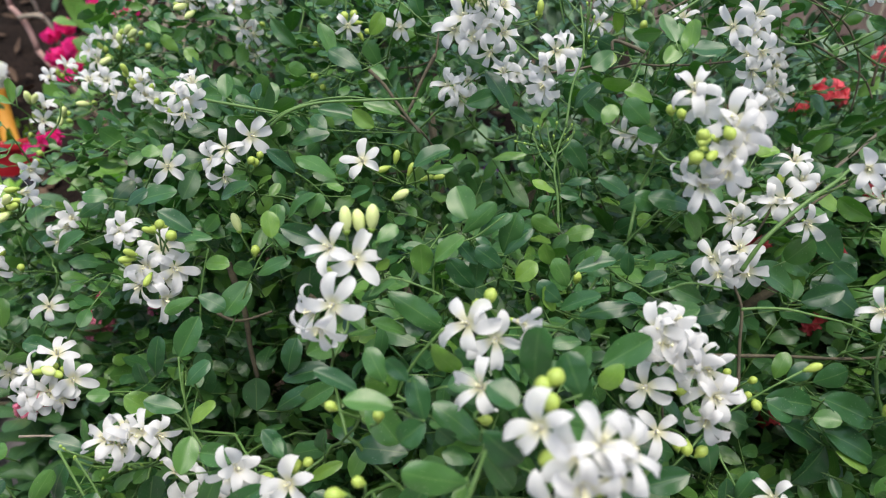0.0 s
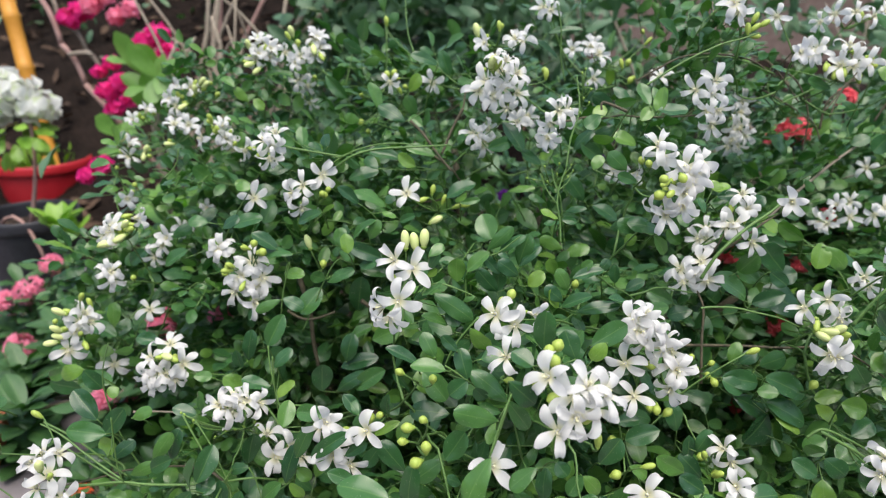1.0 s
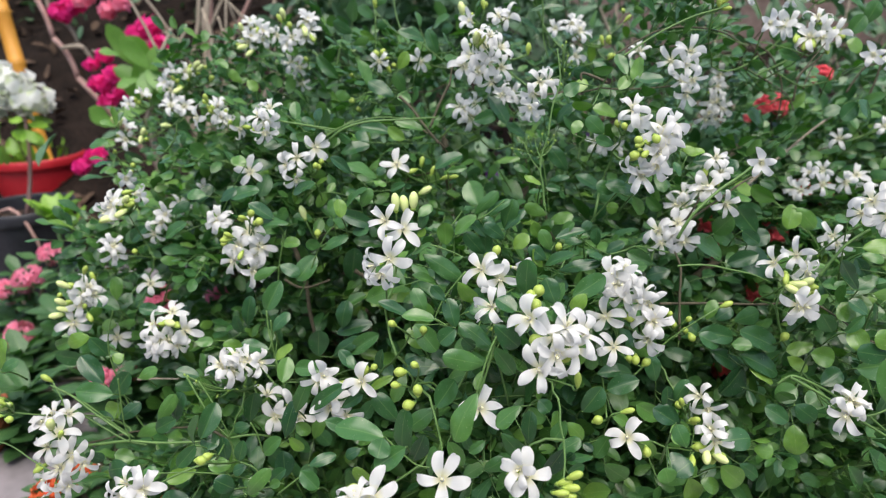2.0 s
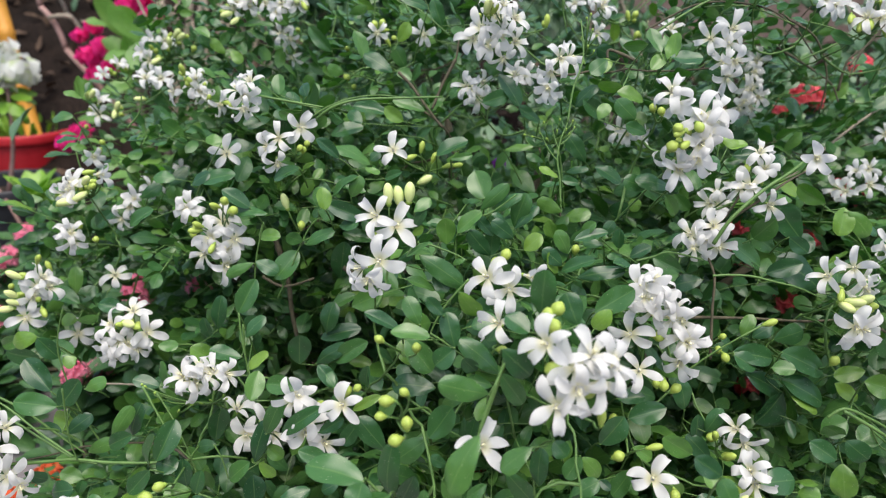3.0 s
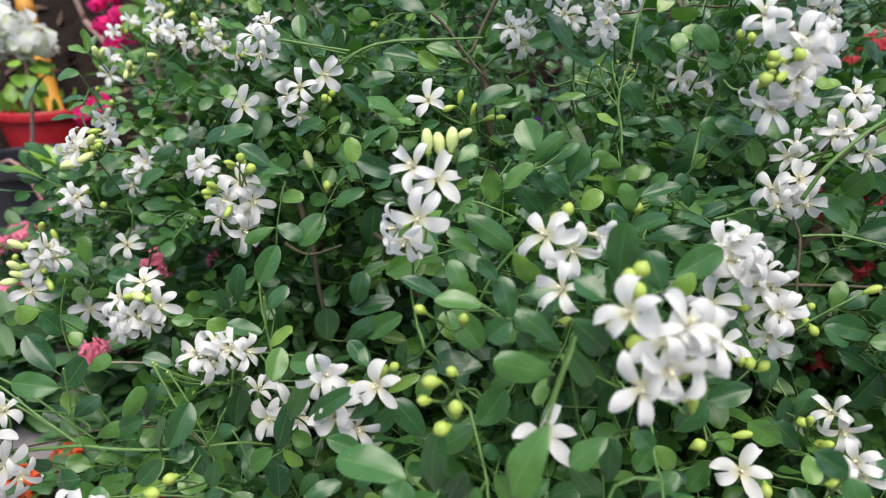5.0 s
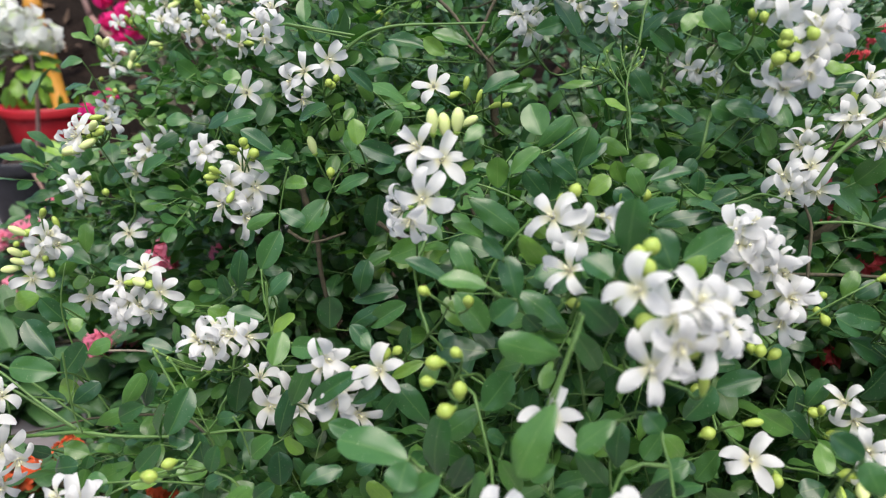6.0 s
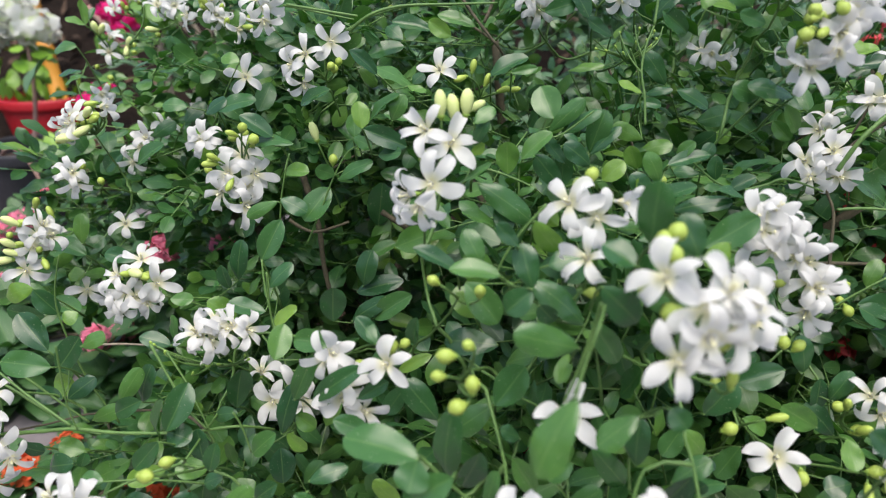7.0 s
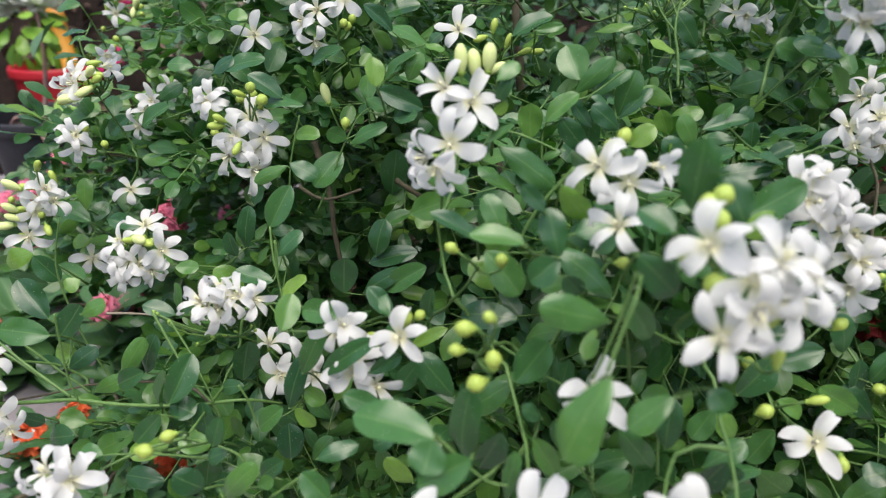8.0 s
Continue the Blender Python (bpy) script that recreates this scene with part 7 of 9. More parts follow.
flower(c, -0.2153, 0.8926, 1.022, 0.38, -0.5, 0.78, 50, 1)
flower(c, -0.2356, 0.8812, 1, -0.35, -0.92, 0.17, 50, 1)
bud(c, -0.2555, 0.8964, 1.027, -0.46, -0.03, 0.89, 0.0125)
bud(c, -0.2396, 0.8871, 1.017, -0.11, 0.02, 0.99, 0.0105)
bud(c, -0.2193, 0.884, 1.008, -0.12, 0.02, 0.99, 0.0125)
bud(c, -0.2049, 0.8852, 0.9979, 0.56, 0, 0.83, 0.0105)
c = flower_cluster(-0.1145, 0.862, 0.9582)
flower(c, -0.1043, 0.8233, 0.9674, 0.09, -0.96, -0.27, 52, 1)
bud(c, -0.1116, 0.8843, 1.045, -0.06, 0.02, 1, 0.0125)
bud(c, -0.1073, 0.8261, 0.977, -0.32, -0, 0.95, 0.0105)
bud(c, -0.0987, 0.8331, 0.9785, 0.53, -0, 0.85, 0.0105)
bud(c, -0.147, 0.8348, 0.9112, 0.04, 0.03, 1, 0.0105)
c = flower_cluster(0.0349, 0.7898, 1.01)
flower(c, 0.0621, 0.7643, 1.022, -0.06, -0.57, 0.82, 64, 1)
flower(c, 0.0259, 0.7633, 1.017, -0.25, -0.77, 0.58, 25, 2)
bud(c, 0.0132, 0.7757, 1.034, -0.18, 0.01, 0.98, 0.0175)
bud(c, 0.0411, 0.7693, 1.039, -0.1, 0.02, 0.99, 0.0125)
c = flower_cluster(0.0505, 0.6967, 0.9787)
flower(c, 0.0447, 0.6713, 1.002, 0.42, -0.56, 0.71, 20, 1)
flower(c, 0.0344, 0.6755, 1.004, -0.14, -0.38, 0.91, 24, 1)
flower(c, 0.056, 0.6685, 0.9887, 0.81, -0.57, 0.15, 12, 1)
bud(c, 0.0297, 0.6786, 0.9998, -0.05, 0.02, 1, 0.0175)
bud(c, 0.0914, 0.6814, 0.9877, 0.06, 0.03, 1, 0.0125)
c = flower_cluster(0.2046, 0.8559, 0.9758)
flower(c, 0.164, 0.8234, 1.008, -0.26, -0.67, 0.69, 14, 1)
flower(c, 0.1715, 0.8153, 0.9994, 0.42, -0.82, 0.39, 27, 1)
bud(c, 0.2226, 0.8406, 0.9637, 0.46, 0, 0.89, 0.0105)
bud(c, 0.2067, 0.8269, 0.9873, -0.24, 0.02, 0.97, 0.0125)
bud(c, 0.2178, 0.8369, 0.988, 0.46, 0, 0.89, 0.0105)
bud(c, 0.249, 0.8623, 1.014, 0.69, -0.04, 0.73, 0.0125)
c = flower_cluster(0.2472, 0.8008, 0.9549)
flower(c, 0.2479, 0.7792, 0.9726, -0.26, -0.82, 0.5, 18, 1)
c = flower_cluster(-0.4235, 0.9987, 0.9235)
bud(c, -0.4286, 0.9756, 0.9539, 0.59, 0.01, 0.81, 0.0125)
bud(c, -0.4169, 0.9814, 0.9559, 0.71, -0.01, 0.71, 0.0125)
bud(c, -0.4505, 0.9736, 0.9191, -0.38, -0.55, -0.75, 0.0125)
bud(c, -0.3953, 0.9774, 0.9359, 0.58, 0.01, 0.82, 0.0105)
c = flower_cluster(0.3752, 0.882, 0.8786)
flower(c, 0.3837, 0.8696, 0.9146, 0.47, -0.66, 0.58, 65, 1)
flower(c, 0.3733, 0.8593, 0.8934, 0.08, -0.99, 0.11, 32, 1)
flower(c, 0.3679, 0.8512, 0.8723, -0.24, -0.83, -0.51, 43, 1)
bud(c, 0.3784, 0.8631, 0.907, 0.96, -0.28, 0.01, 0.0125)
c = flower_cluster(0.0792, 0.7299, 0.9018)
flower(c, 0.0618, 0.7116, 0.9272, 0.05, -0.78, 0.63, 15, 1)
flower(c, 0.0977, 0.7059, 0.9129, 0.09, -0.98, -0.17, 10, 1)
branch(.0017, STALK, (-0.1981, 0.6205, 0.9168), (-0.1653, 0.6193, 0.9112), (-0.1368, 0.6183, 0.9066))
branch(.0019, STALK, (-0.1457, 0.6239, 0.8938), (-0.1258, 0.619, 0.9074), (-0.0995, 0.6221, 0.9137), (-0.0566, 0.634, 0.9137), (-0.018, 0.6456, 0.9133))
branch(.0024, WOOD, (-0.0683, 0.7096, 0.9314), (-0.0532, 0.7045, 0.917), (-0.0382, 0.6973, 0.8969), (-0.019, 0.689, 0.8738))
branch(.0024, WOOD, (-0.0044, 0.7164, 0.9446), (-0.0186, 0.7063, 0.9193), (-0.0279, 0.6975, 0.8967))
branch(.0016, STALK, (-0.3253, 1.005, 0.8948), (-0.3216, 1.02, 0.9341), (-0.3196, 1.035, 0.9735))
branch(.002, STALK, (-0.2188, 0.9396, 0.9751), (-0.1882, 0.9307, 0.9494), (-0.1768, 0.9227, 0.9276), (-0.1578, 0.9135, 0.9021))
branch(.0016, STALK, (-0.182, 0.9322, 0.9529), (-0.1772, 0.9405, 0.9744), (-0.1724, 0.9488, 0.9959))
branch(.0022, WOOD, (0.1741, 0.6181, 0.952), (0.1478, 0.6213, 0.9624), (0.1451, 0.6185, 0.955))
branch(.002, WOOD, (0.412, 0.873, 0.9471), (0.4476, 0.8661, 0.9265), (0.4831, 0.858, 0.9025), (0.4937, 0.8493, 0.879))
branch(.0016, WOOD, (0.5082, 0.8611, 0.9088), (0.5191, 0.8702, 0.932), (0.5336, 0.8782, 0.9518))
spray((0.2165, 0.6377, 0.9516, 0.2429, 0.6374, 0.9548, -0.1, -0.6, 0.79, 0.0144), (0.2115, 0.6511, 0.9581, 0.1964, 0.6514, 0.944, -0.08, -0.99, 0.07, 0.0142), (0.2083, 0.6556, 0.9752, 0.2146, 0.6427, 0.9575, 0.02, -0.8, 0.59, 0.0123))
spray((0.1294, 0.5395, 0.9607, 0.1159, 0.5383, 0.9483, -0.25, -0.9, 0.35, 0.0149), (0.1419, 0.5257, 0.9392, 0.1217, 0.5279, 0.937, -0.08, -0.96, -0.26, 0.0131), (0.165, 0.5467, 0.9732, 0.1449, 0.5504, 0.971, -0.16, -0.98, -0.14, 0.0112))
spray((0.148, 0.4946, 0.9163, 0.1317, 0.4963, 0.9317, -0.05, -1, 0.06, 0.0153), (0.1188, 0.5045, 0.9152, 0.1267, 0.5077, 0.9281, -0.23, -0.9, 0.37, 0.0117), (0.1577, 0.4941, 0.9052, 0.1389, 0.4922, 0.9124, 0.25, -0.87, 0.43, 0.0109))
spray((0.0251, 0.6769, 0.903, 0.0548, 0.6837, 0.9109, 0.03, -0.82, 0.58, 0.0170), (0.0434, 0.6981, 0.9309, 0.0687, 0.6856, 0.9, 0.4, -0.68, 0.61, 0.0226), (-0.0606, 0.6681, 0.8838, -0.0812, 0.6735, 0.8979, -0.11, -0.97, 0.21, 0.0154), (-0.1057, 0.6714, 0.8809, -0.1213, 0.6812, 0.8943, -0.14, -0.87, 0.47, 0.0142))
spray((-0.1108, 0.7563, 0.94, -0.1221, 0.7605, 0.9735, 0.57, -0.77, 0.29, 0.0192), (-0.1363, 0.7484, 0.9256, -0.1542, 0.7443, 0.9324, 0.23, -0.97, 0.01, 0.0141), (-0.0569, 0.7548, 0.9176, -0.0732, 0.7623, 0.9296, -0.05, -0.88, 0.48, 0.0154), (-0.0727, 0.7706, 0.9601, -0.0592, 0.774, 0.9811, 0.27, -0.96, -0.02, 0.0166))
spray((-0.3145, 0.873, 0.9372, -0.3336, 0.8712, 0.9551, 0.07, -1, -0.03, 0.0146), (-0.3056, 0.8697, 0.9408, -0.2916, 0.8663, 0.9268, 0.23, -0.87, 0.44, 0.0146), (-0.333, 0.871, 0.9585, -0.3528, 0.8805, 0.9722, 0.1, -0.75, 0.66, 0.0140))
spray((0.4566, 0.8702, 0.9261, 0.4476, 0.8698, 0.9365, 0.02, -1, -0.02, 0.0172), (0.4848, 0.8648, 0.9123, 0.4636, 0.8602, 0.9199, 0.14, -0.97, -0.19, 0.0129), (0.5221, 0.8707, 0.9181, 0.5355, 0.8782, 0.9243, 0.06, -0.69, 0.72, 0.0100), (0.3881, 0.87, 0.9578, 0.4039, 0.8695, 0.944, 0.16, -0.96, 0.22, 0.0114))
c = flower_cluster(0.4542, 0.7524, 0.9681)
bud(c, 0.4289, 0.731, 0.987, -0.27, -0.53, -0.81, 0.0125)
bud(c, 0.4398, 0.7298, 0.9777, -0.27, -0.53, -0.8, 0.0125)
bud(c, 0.4485, 0.7243, 0.9808, -0.13, -0.53, -0.84, 0.0125)
bud(c, 0.4689, 0.7291, 0.9729, 0.03, -0.54, -0.84, 0.0125)
bud(c, 0.4804, 0.7337, 0.9935, 0.35, -0.52, -0.78, 0.0125)
bud(c, 0.4628, 0.7365, 1.003, -0.14, 0.06, 0.99, 0.0125)
branch(.0014, STALK, (0.0992, 0.5603, 0.8241), (0.0984, 0.5687, 0.8462), (0.0959, 0.5751, 0.8633), (0.0986, 0.5817, 0.8804), (0.1056, 0.5884, 0.8974))
branch(.001, STALK, (0.0959, 0.5748, 0.8624), (0.0855, 0.5796, 0.8757), (0.0778, 0.5859, 0.893))
branch(.001, STALK, (0.0975, 0.5785, 0.8721), (0.0924, 0.5834, 0.8854), (0.0904, 0.5881, 0.8977))
branch(.001, STALK, (0.0986, 0.5804, 0.877), (0.1081, 0.5838, 0.8851), (0.1124, 0.5882, 0.8963))
branch(.0014, STALK, (0.1056, 0.5884, 0.8974), (0.1105, 0.5997, 0.9267), (0.1202, 0.6111, 0.9559), (0.1178, 0.6241, 0.9901))
spray((0.0965, 0.5707, 0.8473, 0.078, 0.5761, 0.8548, 0.14, -0.61, 0.78, 0.0112))
c = flower_cluster(-0.0632, 0.424, 0.7991)
flower(c, -0.0588, 0.4055, 0.8234, 0.12, -0.97, 0.21, 39, 0)
flower(c, -0.0664, 0.4001, 0.8114, -0.33, -0.83, -0.44, 68, 1)
branch(.0024, STALK, (0.2401, 0.5325, 0.7937), (0.2542, 0.5323, 0.8201), (0.2819, 0.5418, 0.8431), (0.3144, 0.5591, 0.8581), (0.3348, 0.5744, 0.8686))

# sprays of leaves round the blossoms
spray((0.021, 0.531, 0.826, 0.045, 0.524, 0.851, 0.19, -0.92, 0.35, 0.0136), (0.032, 0.533, 0.823, 0.054, 0.522, 0.845, 0.24, -0.72, 0.65, 0.0118), (0.053, 0.535, 0.808, 0.062, 0.529, 0.841, 0.09, -0.78, 0.62, 0.0184), (0.053, 0.53, 0.808, 0.073, 0.53, 0.831, -0.29, -0.75, 0.59, 0.0110))
spray((0, 0.514, 0.809, 0.021, 0.515, 0.83, -0.08, -0.60, 0.79, 0.0151), (-0.01, 0.523, 0.795, -0.011, 0.525, 0.82, 0.04, -0.80, 0.60, 0.0182), (0.033, 0.521, 0.804, 0.017, 0.523, 0.822, 0.42, -0.68, 0.59, 0.0127), (0.031, 0.517, 0.827, 0.043, 0.517, 0.823, 0.43, -0.70, 0.57, 0.0072))
spray((0.052, 0.517, 0.803, 0.034, 0.506, 0.822, -0.33, -0.74, 0.58, 0.0152), (0.031, 0.516, 0.786, 0.012, 0.505, 0.811, -0.26, -0.91, 0.32, 0.0161), (0.063, 0.525, 0.789, 0.078, 0.524, 0.804, -0.09, -0.72, 0.69, 0.0157))
spray((0.104, 0.496, 0.809, 0.134, 0.499, 0.817, -0.09, -0.66, 0.75, 0.0120), (0.099, 0.494, 0.797, 0.09, 0.487, 0.819, -0.10, -0.70, 0.71, 0.0144), (0.112, 0.504, 0.812, 0.122, 0.5, 0.825, -0.10, -0.68, 0.73, 0.0107))
spray((0.138, 0.532, 0.792, 0.119, 0.536, 0.794, 0.05, -0.76, 0.65, 0.0100), (0.157, 0.533, 0.781, 0.142, 0.523, 0.785, 0.37, -0.69, 0.62, 0.0082))
spray((0.092, 0.478, 0.792, 0.076, 0.473, 0.808, 0.07, -0.75, 0.65, 0.0137), (0.091, 0.476, 0.787, 0.116, 0.465, 0.804, 0.11, -0.64, 0.76, 0.0133), (0.106, 0.485, 0.778, 0.144, 0.474, 0.792, -0.11, -0.69, 0.71, 0.0137), (0.156, 0.48, 0.787, 0.136, 0.472, 0.799, 0.26, -0.66, 0.71, 0.0123), (0.089, 0.484, 0.783, 0.076, 0.474, 0.804, 0.46, -0.64, 0.62, 0.0147))
spray((0.095, 0.555, 0.79, 0.087, 0.554, 0.808, -0.42, -0.79, 0.45, 0.0146))
spray((0.058, 0.328, 0.814, 0.056, 0.317, 0.848, -0.19, -0.76, 0.62, 0.0178))
spray((0.107, 0.398, 0.785, 0.136, 0.399, 0.804, 0.11, -0.73, 0.67, 0.0190))
spray((0.117, 0.662, 0.83, 0.138, 0.65, 0.838, 0.04, -0.74, 0.68, 0.0089), (0.093, 0.666, 0.84, 0.075, 0.661, 0.85, -0.13, -0.72, 0.68, 0.0100))
spray((0.145, 0.701, 0.832, 0.124, 0.692, 0.864, -0.22, -0.72, 0.66, 0.0200), (0.155, 0.695, 0.828, 0.184, 0.684, 0.815, 0.25, -0.72, 0.65, 0.0219), (0.18, 0.704, 0.795, 0.214, 0.706, 0.804, -0.08, -0.94, 0.33, 0.0208), (0.214, 0.702, 0.784, 0.199, 0.693, 0.781, 0.18, -0.70, 0.70, 0.0159))
spray((0.119, 0.676, 0.772, 0.147, 0.666, 0.784, -0.06, -0.68, 0.73, 0.0192), (0.05, 0.686, 0.849, 0.08, 0.676, 0.858, 0.25, -0.75, 0.62, 0.0108))
spray((0.186, 0.5, 0.856, 0.155, 0.492, 0.869, -0.18, -0.74, 0.65, 0.0169), (0.18, 0.499, 0.851, 0.193, 0.501, 0.831, -0.37, -0.57, 0.74, 0.0123), (0.165, 0.506, 0.855, 0.146, 0.499, 0.864, -0.21, -0.74, 0.64, 0.0152))
spray((-0.007, 0.575, 0.864, 0.014, 0.575, 0.868, 0.11, -0.91, 0.41, 0.0077))
spray((-0.092, 0.558, 0.808, -0.125, 0.55, 0.825, 0.06, -0.88, 0.48, 0.0168), (-0.122, 0.562, 0.828, -0.098, 0.554, 0.853, -0.20, -0.66, 0.73, 0.0120), (-0.103, 0.557, 0.83, -0.093, 0.554, 0.85, 0.05, -0.88, 0.48, 0.0138))
spray((-0.136, 0.558, 0.816, -0.121, 0.546, 0.812, -0.20, -0.83, 0.53, 0.0106), (-0.115, 0.554, 0.802, -0.095, 0.549, 0.805, -0.00, -0.65, 0.76, 0.0140), (-0.152, 0.56, 0.78, -0.124, 0.55, 0.8, -0.27, -0.84, 0.47, 0.0148), (-0.154, 0.558, 0.784, -0.168, 0.552, 0.792, -0.04, -0.90, 0.43, 0.0139))
spray((-0.091, 0.578, 0.854, -0.076, 0.569, 0.849, 0.26, -0.82, 0.51, 0.0088), (-0.073, 0.586, 0.841, -0.056, 0.574, 0.851, -0.28, -0.74, 0.61, 0.0098), (-0.116, 0.576, 0.864, -0.134, 0.567, 0.885, 0.25, -0.77, 0.59, 0.0127))
spray((-0.141, 0.682, 0.693, -0.133, 0.675, 0.739, -0.02, -0.81, 0.59, 0.0275), (-0.098, 0.683, 0.742, -0.134, 0.678, 0.753, -0.13, -0.82, 0.55, 0.0165))
spray((-0.034, 0.441, 0.838, -0.027, 0.433, 0.855, -0.26, -0.82, 0.50, 0.0088), (-0.04, 0.434, 0.816, -0.022, 0.436, 0.827, -0.28, -0.69, 0.67, 0.0054))
spray((-0.032, 0.467, 0.805, 0.007, 0.46, 0.781, -0.05, -0.77, 0.63, 0.0186), (-0.051, 0.47, 0.797, -0.036, 0.47, 0.805, 0.11, -0.74, 0.66, 0.0071), (0.008, 0.468, 0.801, -0.004, 0.469, 0.797, 0.02, -0.74, 0.67, 0.0058), (-0.02, 0.47, 0.786, -0.008, 0.467, 0.771, -0.25, -0.80, 0.55, 0.0143), (-0.019, 0.467, 0.772, -0.042, 0.456, 0.788, 0.23, -0.74, 0.64, 0.0112))
spray((-0.043, 0.385, 0.775, -0.068, 0.383, 0.791, 0.28, -0.64, 0.72, 0.0119))
spray((-0.028, 0.398, 0.773, -0.038, 0.402, 0.794, -0.08, -0.78, 0.62, 0.0141))
spray((0.003, 0.386, 0.806, 0.017, 0.384, 0.785, -0.50, -0.74, 0.45, 0.0150))
spray((0.034, 0.374, 0.744, 0.008, 0.371, 0.774, 0.14, -0.85, 0.50, 0.0170), (0.006, 0.368, 0.76, 0.016, 0.37, 0.748, -0.26, -0.79, 0.56, 0.0123))
spray((0.024, 0.317, 0.761, -0.008, 0.306, 0.774, -0.17, -0.79, 0.59, 0.0174))
spray((0.032, 0.335, 0.767, 0.051, 0.339, 0.738, 0.21, -0.68, 0.70, 0.0144), (0.062, 0.331, 0.675, 0.061, 0.333, 0.704, -0.36, -0.82, 0.44, 0.0158))
spray((0.102, 0.384, 0.663, 0.091, 0.381, 0.644, 0.03, -0.70, 0.72, 0.0151), (0.105, 0.391, 0.657, 0.122, 0.389, 0.639, 0.46, -0.71, 0.53, 0.0155))
spray((0.121, 0.401, 0.663, 0.139, 0.401, 0.688, 0.26, -0.74, 0.62, 0.0214))
spray((0.181, 0.429, 0.681, 0.15, 0.428, 0.671, 0.26, -0.74, 0.62, 0.0194))
spray((0.203, 0.447, 0.668, 0.198, 0.444, 0.696, 0.21, -0.67, 0.71, 0.0183), (0.217, 0.449, 0.635, 0.217, 0.449, 0.661, 0.10, -0.90, 0.43, 0.0132), (0.223, 0.444, 0.647, 0.232, 0.44, 0.671, -0.06, -0.60, 0.80, 0.0140))
spray((0.231, 0.443, 0.617, 0.21, 0.443, 0.642, -0.01, -0.71, 0.70, 0.0173))
spray((0.15, 0.406, 0.633, 0.137, 0.405, 0.608, -0.21, -0.80, 0.57, 0.0169), (0.123, 0.402, 0.626, 0.132, 0.396, 0.621, -0.01, -0.80, 0.60, 0.0085))
spray((0.266, 0.513, 0.691, 0.305, 0.512, 0.685, -0.20, -0.76, 0.62, 0.0219), (0.265, 0.508, 0.69, 0.286, 0.503, 0.679, -0.20, -0.73, 0.66, 0.0200), (0.281, 0.513, 0.668, 0.319, 0.507, 0.651, 0.17, -0.73, 0.66, 0.0224))
spray((0.313, 0.499, 0.655, 0.29, 0.489, 0.625, 0.23, -0.80, 0.55, 0.0370), (0.296, 0.494, 0.685, 0.314, 0.486, 0.688, -0.25, -0.69, 0.68, 0.0153), (0.31, 0.502, 0.667, 0.333, 0.496, 0.663, -0.44, -0.66, 0.60, 0.0246))
spray((0.31, 0.529, 0.696, 0.336, 0.526, 0.707, 0.10, -0.80, 0.60, 0.0204), (0.317, 0.528, 0.681, 0.341, 0.518, 0.683, 0.35, -0.66, 0.67, 0.0184), (0.29, 0.532, 0.697, 0.306, 0.529, 0.711, -0.08, -0.63, 0.77, 0.0152), (0.281, 0.535, 0.696, 0.289, 0.537, 0.718, -0.27, -0.72, 0.64, 0.0141))
spray((0.267, 0.55, 0.686, 0.283, 0.549, 0.678, 0.15, -0.67, 0.73, 0.0133))
spray((0.272, 0.584, 0.778, 0.313, 0.587, 0.751, 0.04, -0.63, 0.78, 0.0281), (0.317, 0.584, 0.744, 0.349, 0.577, 0.758, 0.34, -0.70, 0.64, 0.0190), (0.299, 0.586, 0.781, 0.313, 0.574, 0.804, -0.02, -0.78, 0.62, 0.0228))
spray((0.355, 0.604, 0.775, 0.328, 0.605, 0.806, -0.39, -0.84, 0.38, 0.0275), (0.322, 0.603, 0.837, 0.343, 0.604, 0.822, -0.11, -0.60, 0.79, 0.0178), (0.306, 0.596, 0.85, 0.316, 0.59, 0.865, -0.11, -0.73, 0.67, 0.0161), (0.264, 0.601, 0.855, 0.285, 0.605, 0.858, 0.16, -0.70, 0.69, 0.0099))
spray((0.243, 0.555, 0.748, 0.217, 0.558, 0.743, -0.34, -0.77, 0.54, 0.0185), (0.224, 0.565, 0.753, 0.196, 0.566, 0.767, -0.17, -0.72, 0.67, 0.0179))
spray((-0.353, 0.431, 0.672, -0.39, 0.427, 0.679, 0.21, -0.77, 0.60, 0.0206))
spray((-0.321, 0.425, 0.694, -0.3, 0.418, 0.707, 0.17, -0.66, 0.73, 0.0129))
spray((-0.273, 0.42, 0.616, -0.262, 0.41, 0.658, -0.30, -0.76, 0.58, 0.0179), (-0.264, 0.417, 0.626, -0.245, 0.412, 0.624, -0.01, -0.64, 0.77, 0.0189), (-0.242, 0.42, 0.598, -0.244, 0.422, 0.624, 0.02, -0.69, 0.73, 0.0152))
spray((-0.334, 0.473, 0.609, -0.312, 0.474, 0.642, -0.09, -0.87, 0.49, 0.0156), (-0.333, 0.465, 0.607, -0.307, 0.458, 0.624, 0.10, -0.73, 0.67, 0.0166), (-0.359, 0.471, 0.595, -0.333, 0.471, 0.607, 0.20, -0.80, 0.56, 0.0139))
spray((-0.229, 0.398, 0.608, -0.248, 0.389, 0.615, 0.33, -0.69, 0.64, 0.0166), (-0.26, 0.395, 0.634, -0.281, 0.396, 0.61, 0.33, -0.75, 0.57, 0.0149))
spray((-0.345, 0.417, 0.594, -0.372, 0.419, 0.588, 0.33, -0.73, 0.59, 0.0198), (-0.392, 0.424, 0.606, -0.375, 0.426, 0.595, -0.16, -0.80, 0.58, 0.0136))
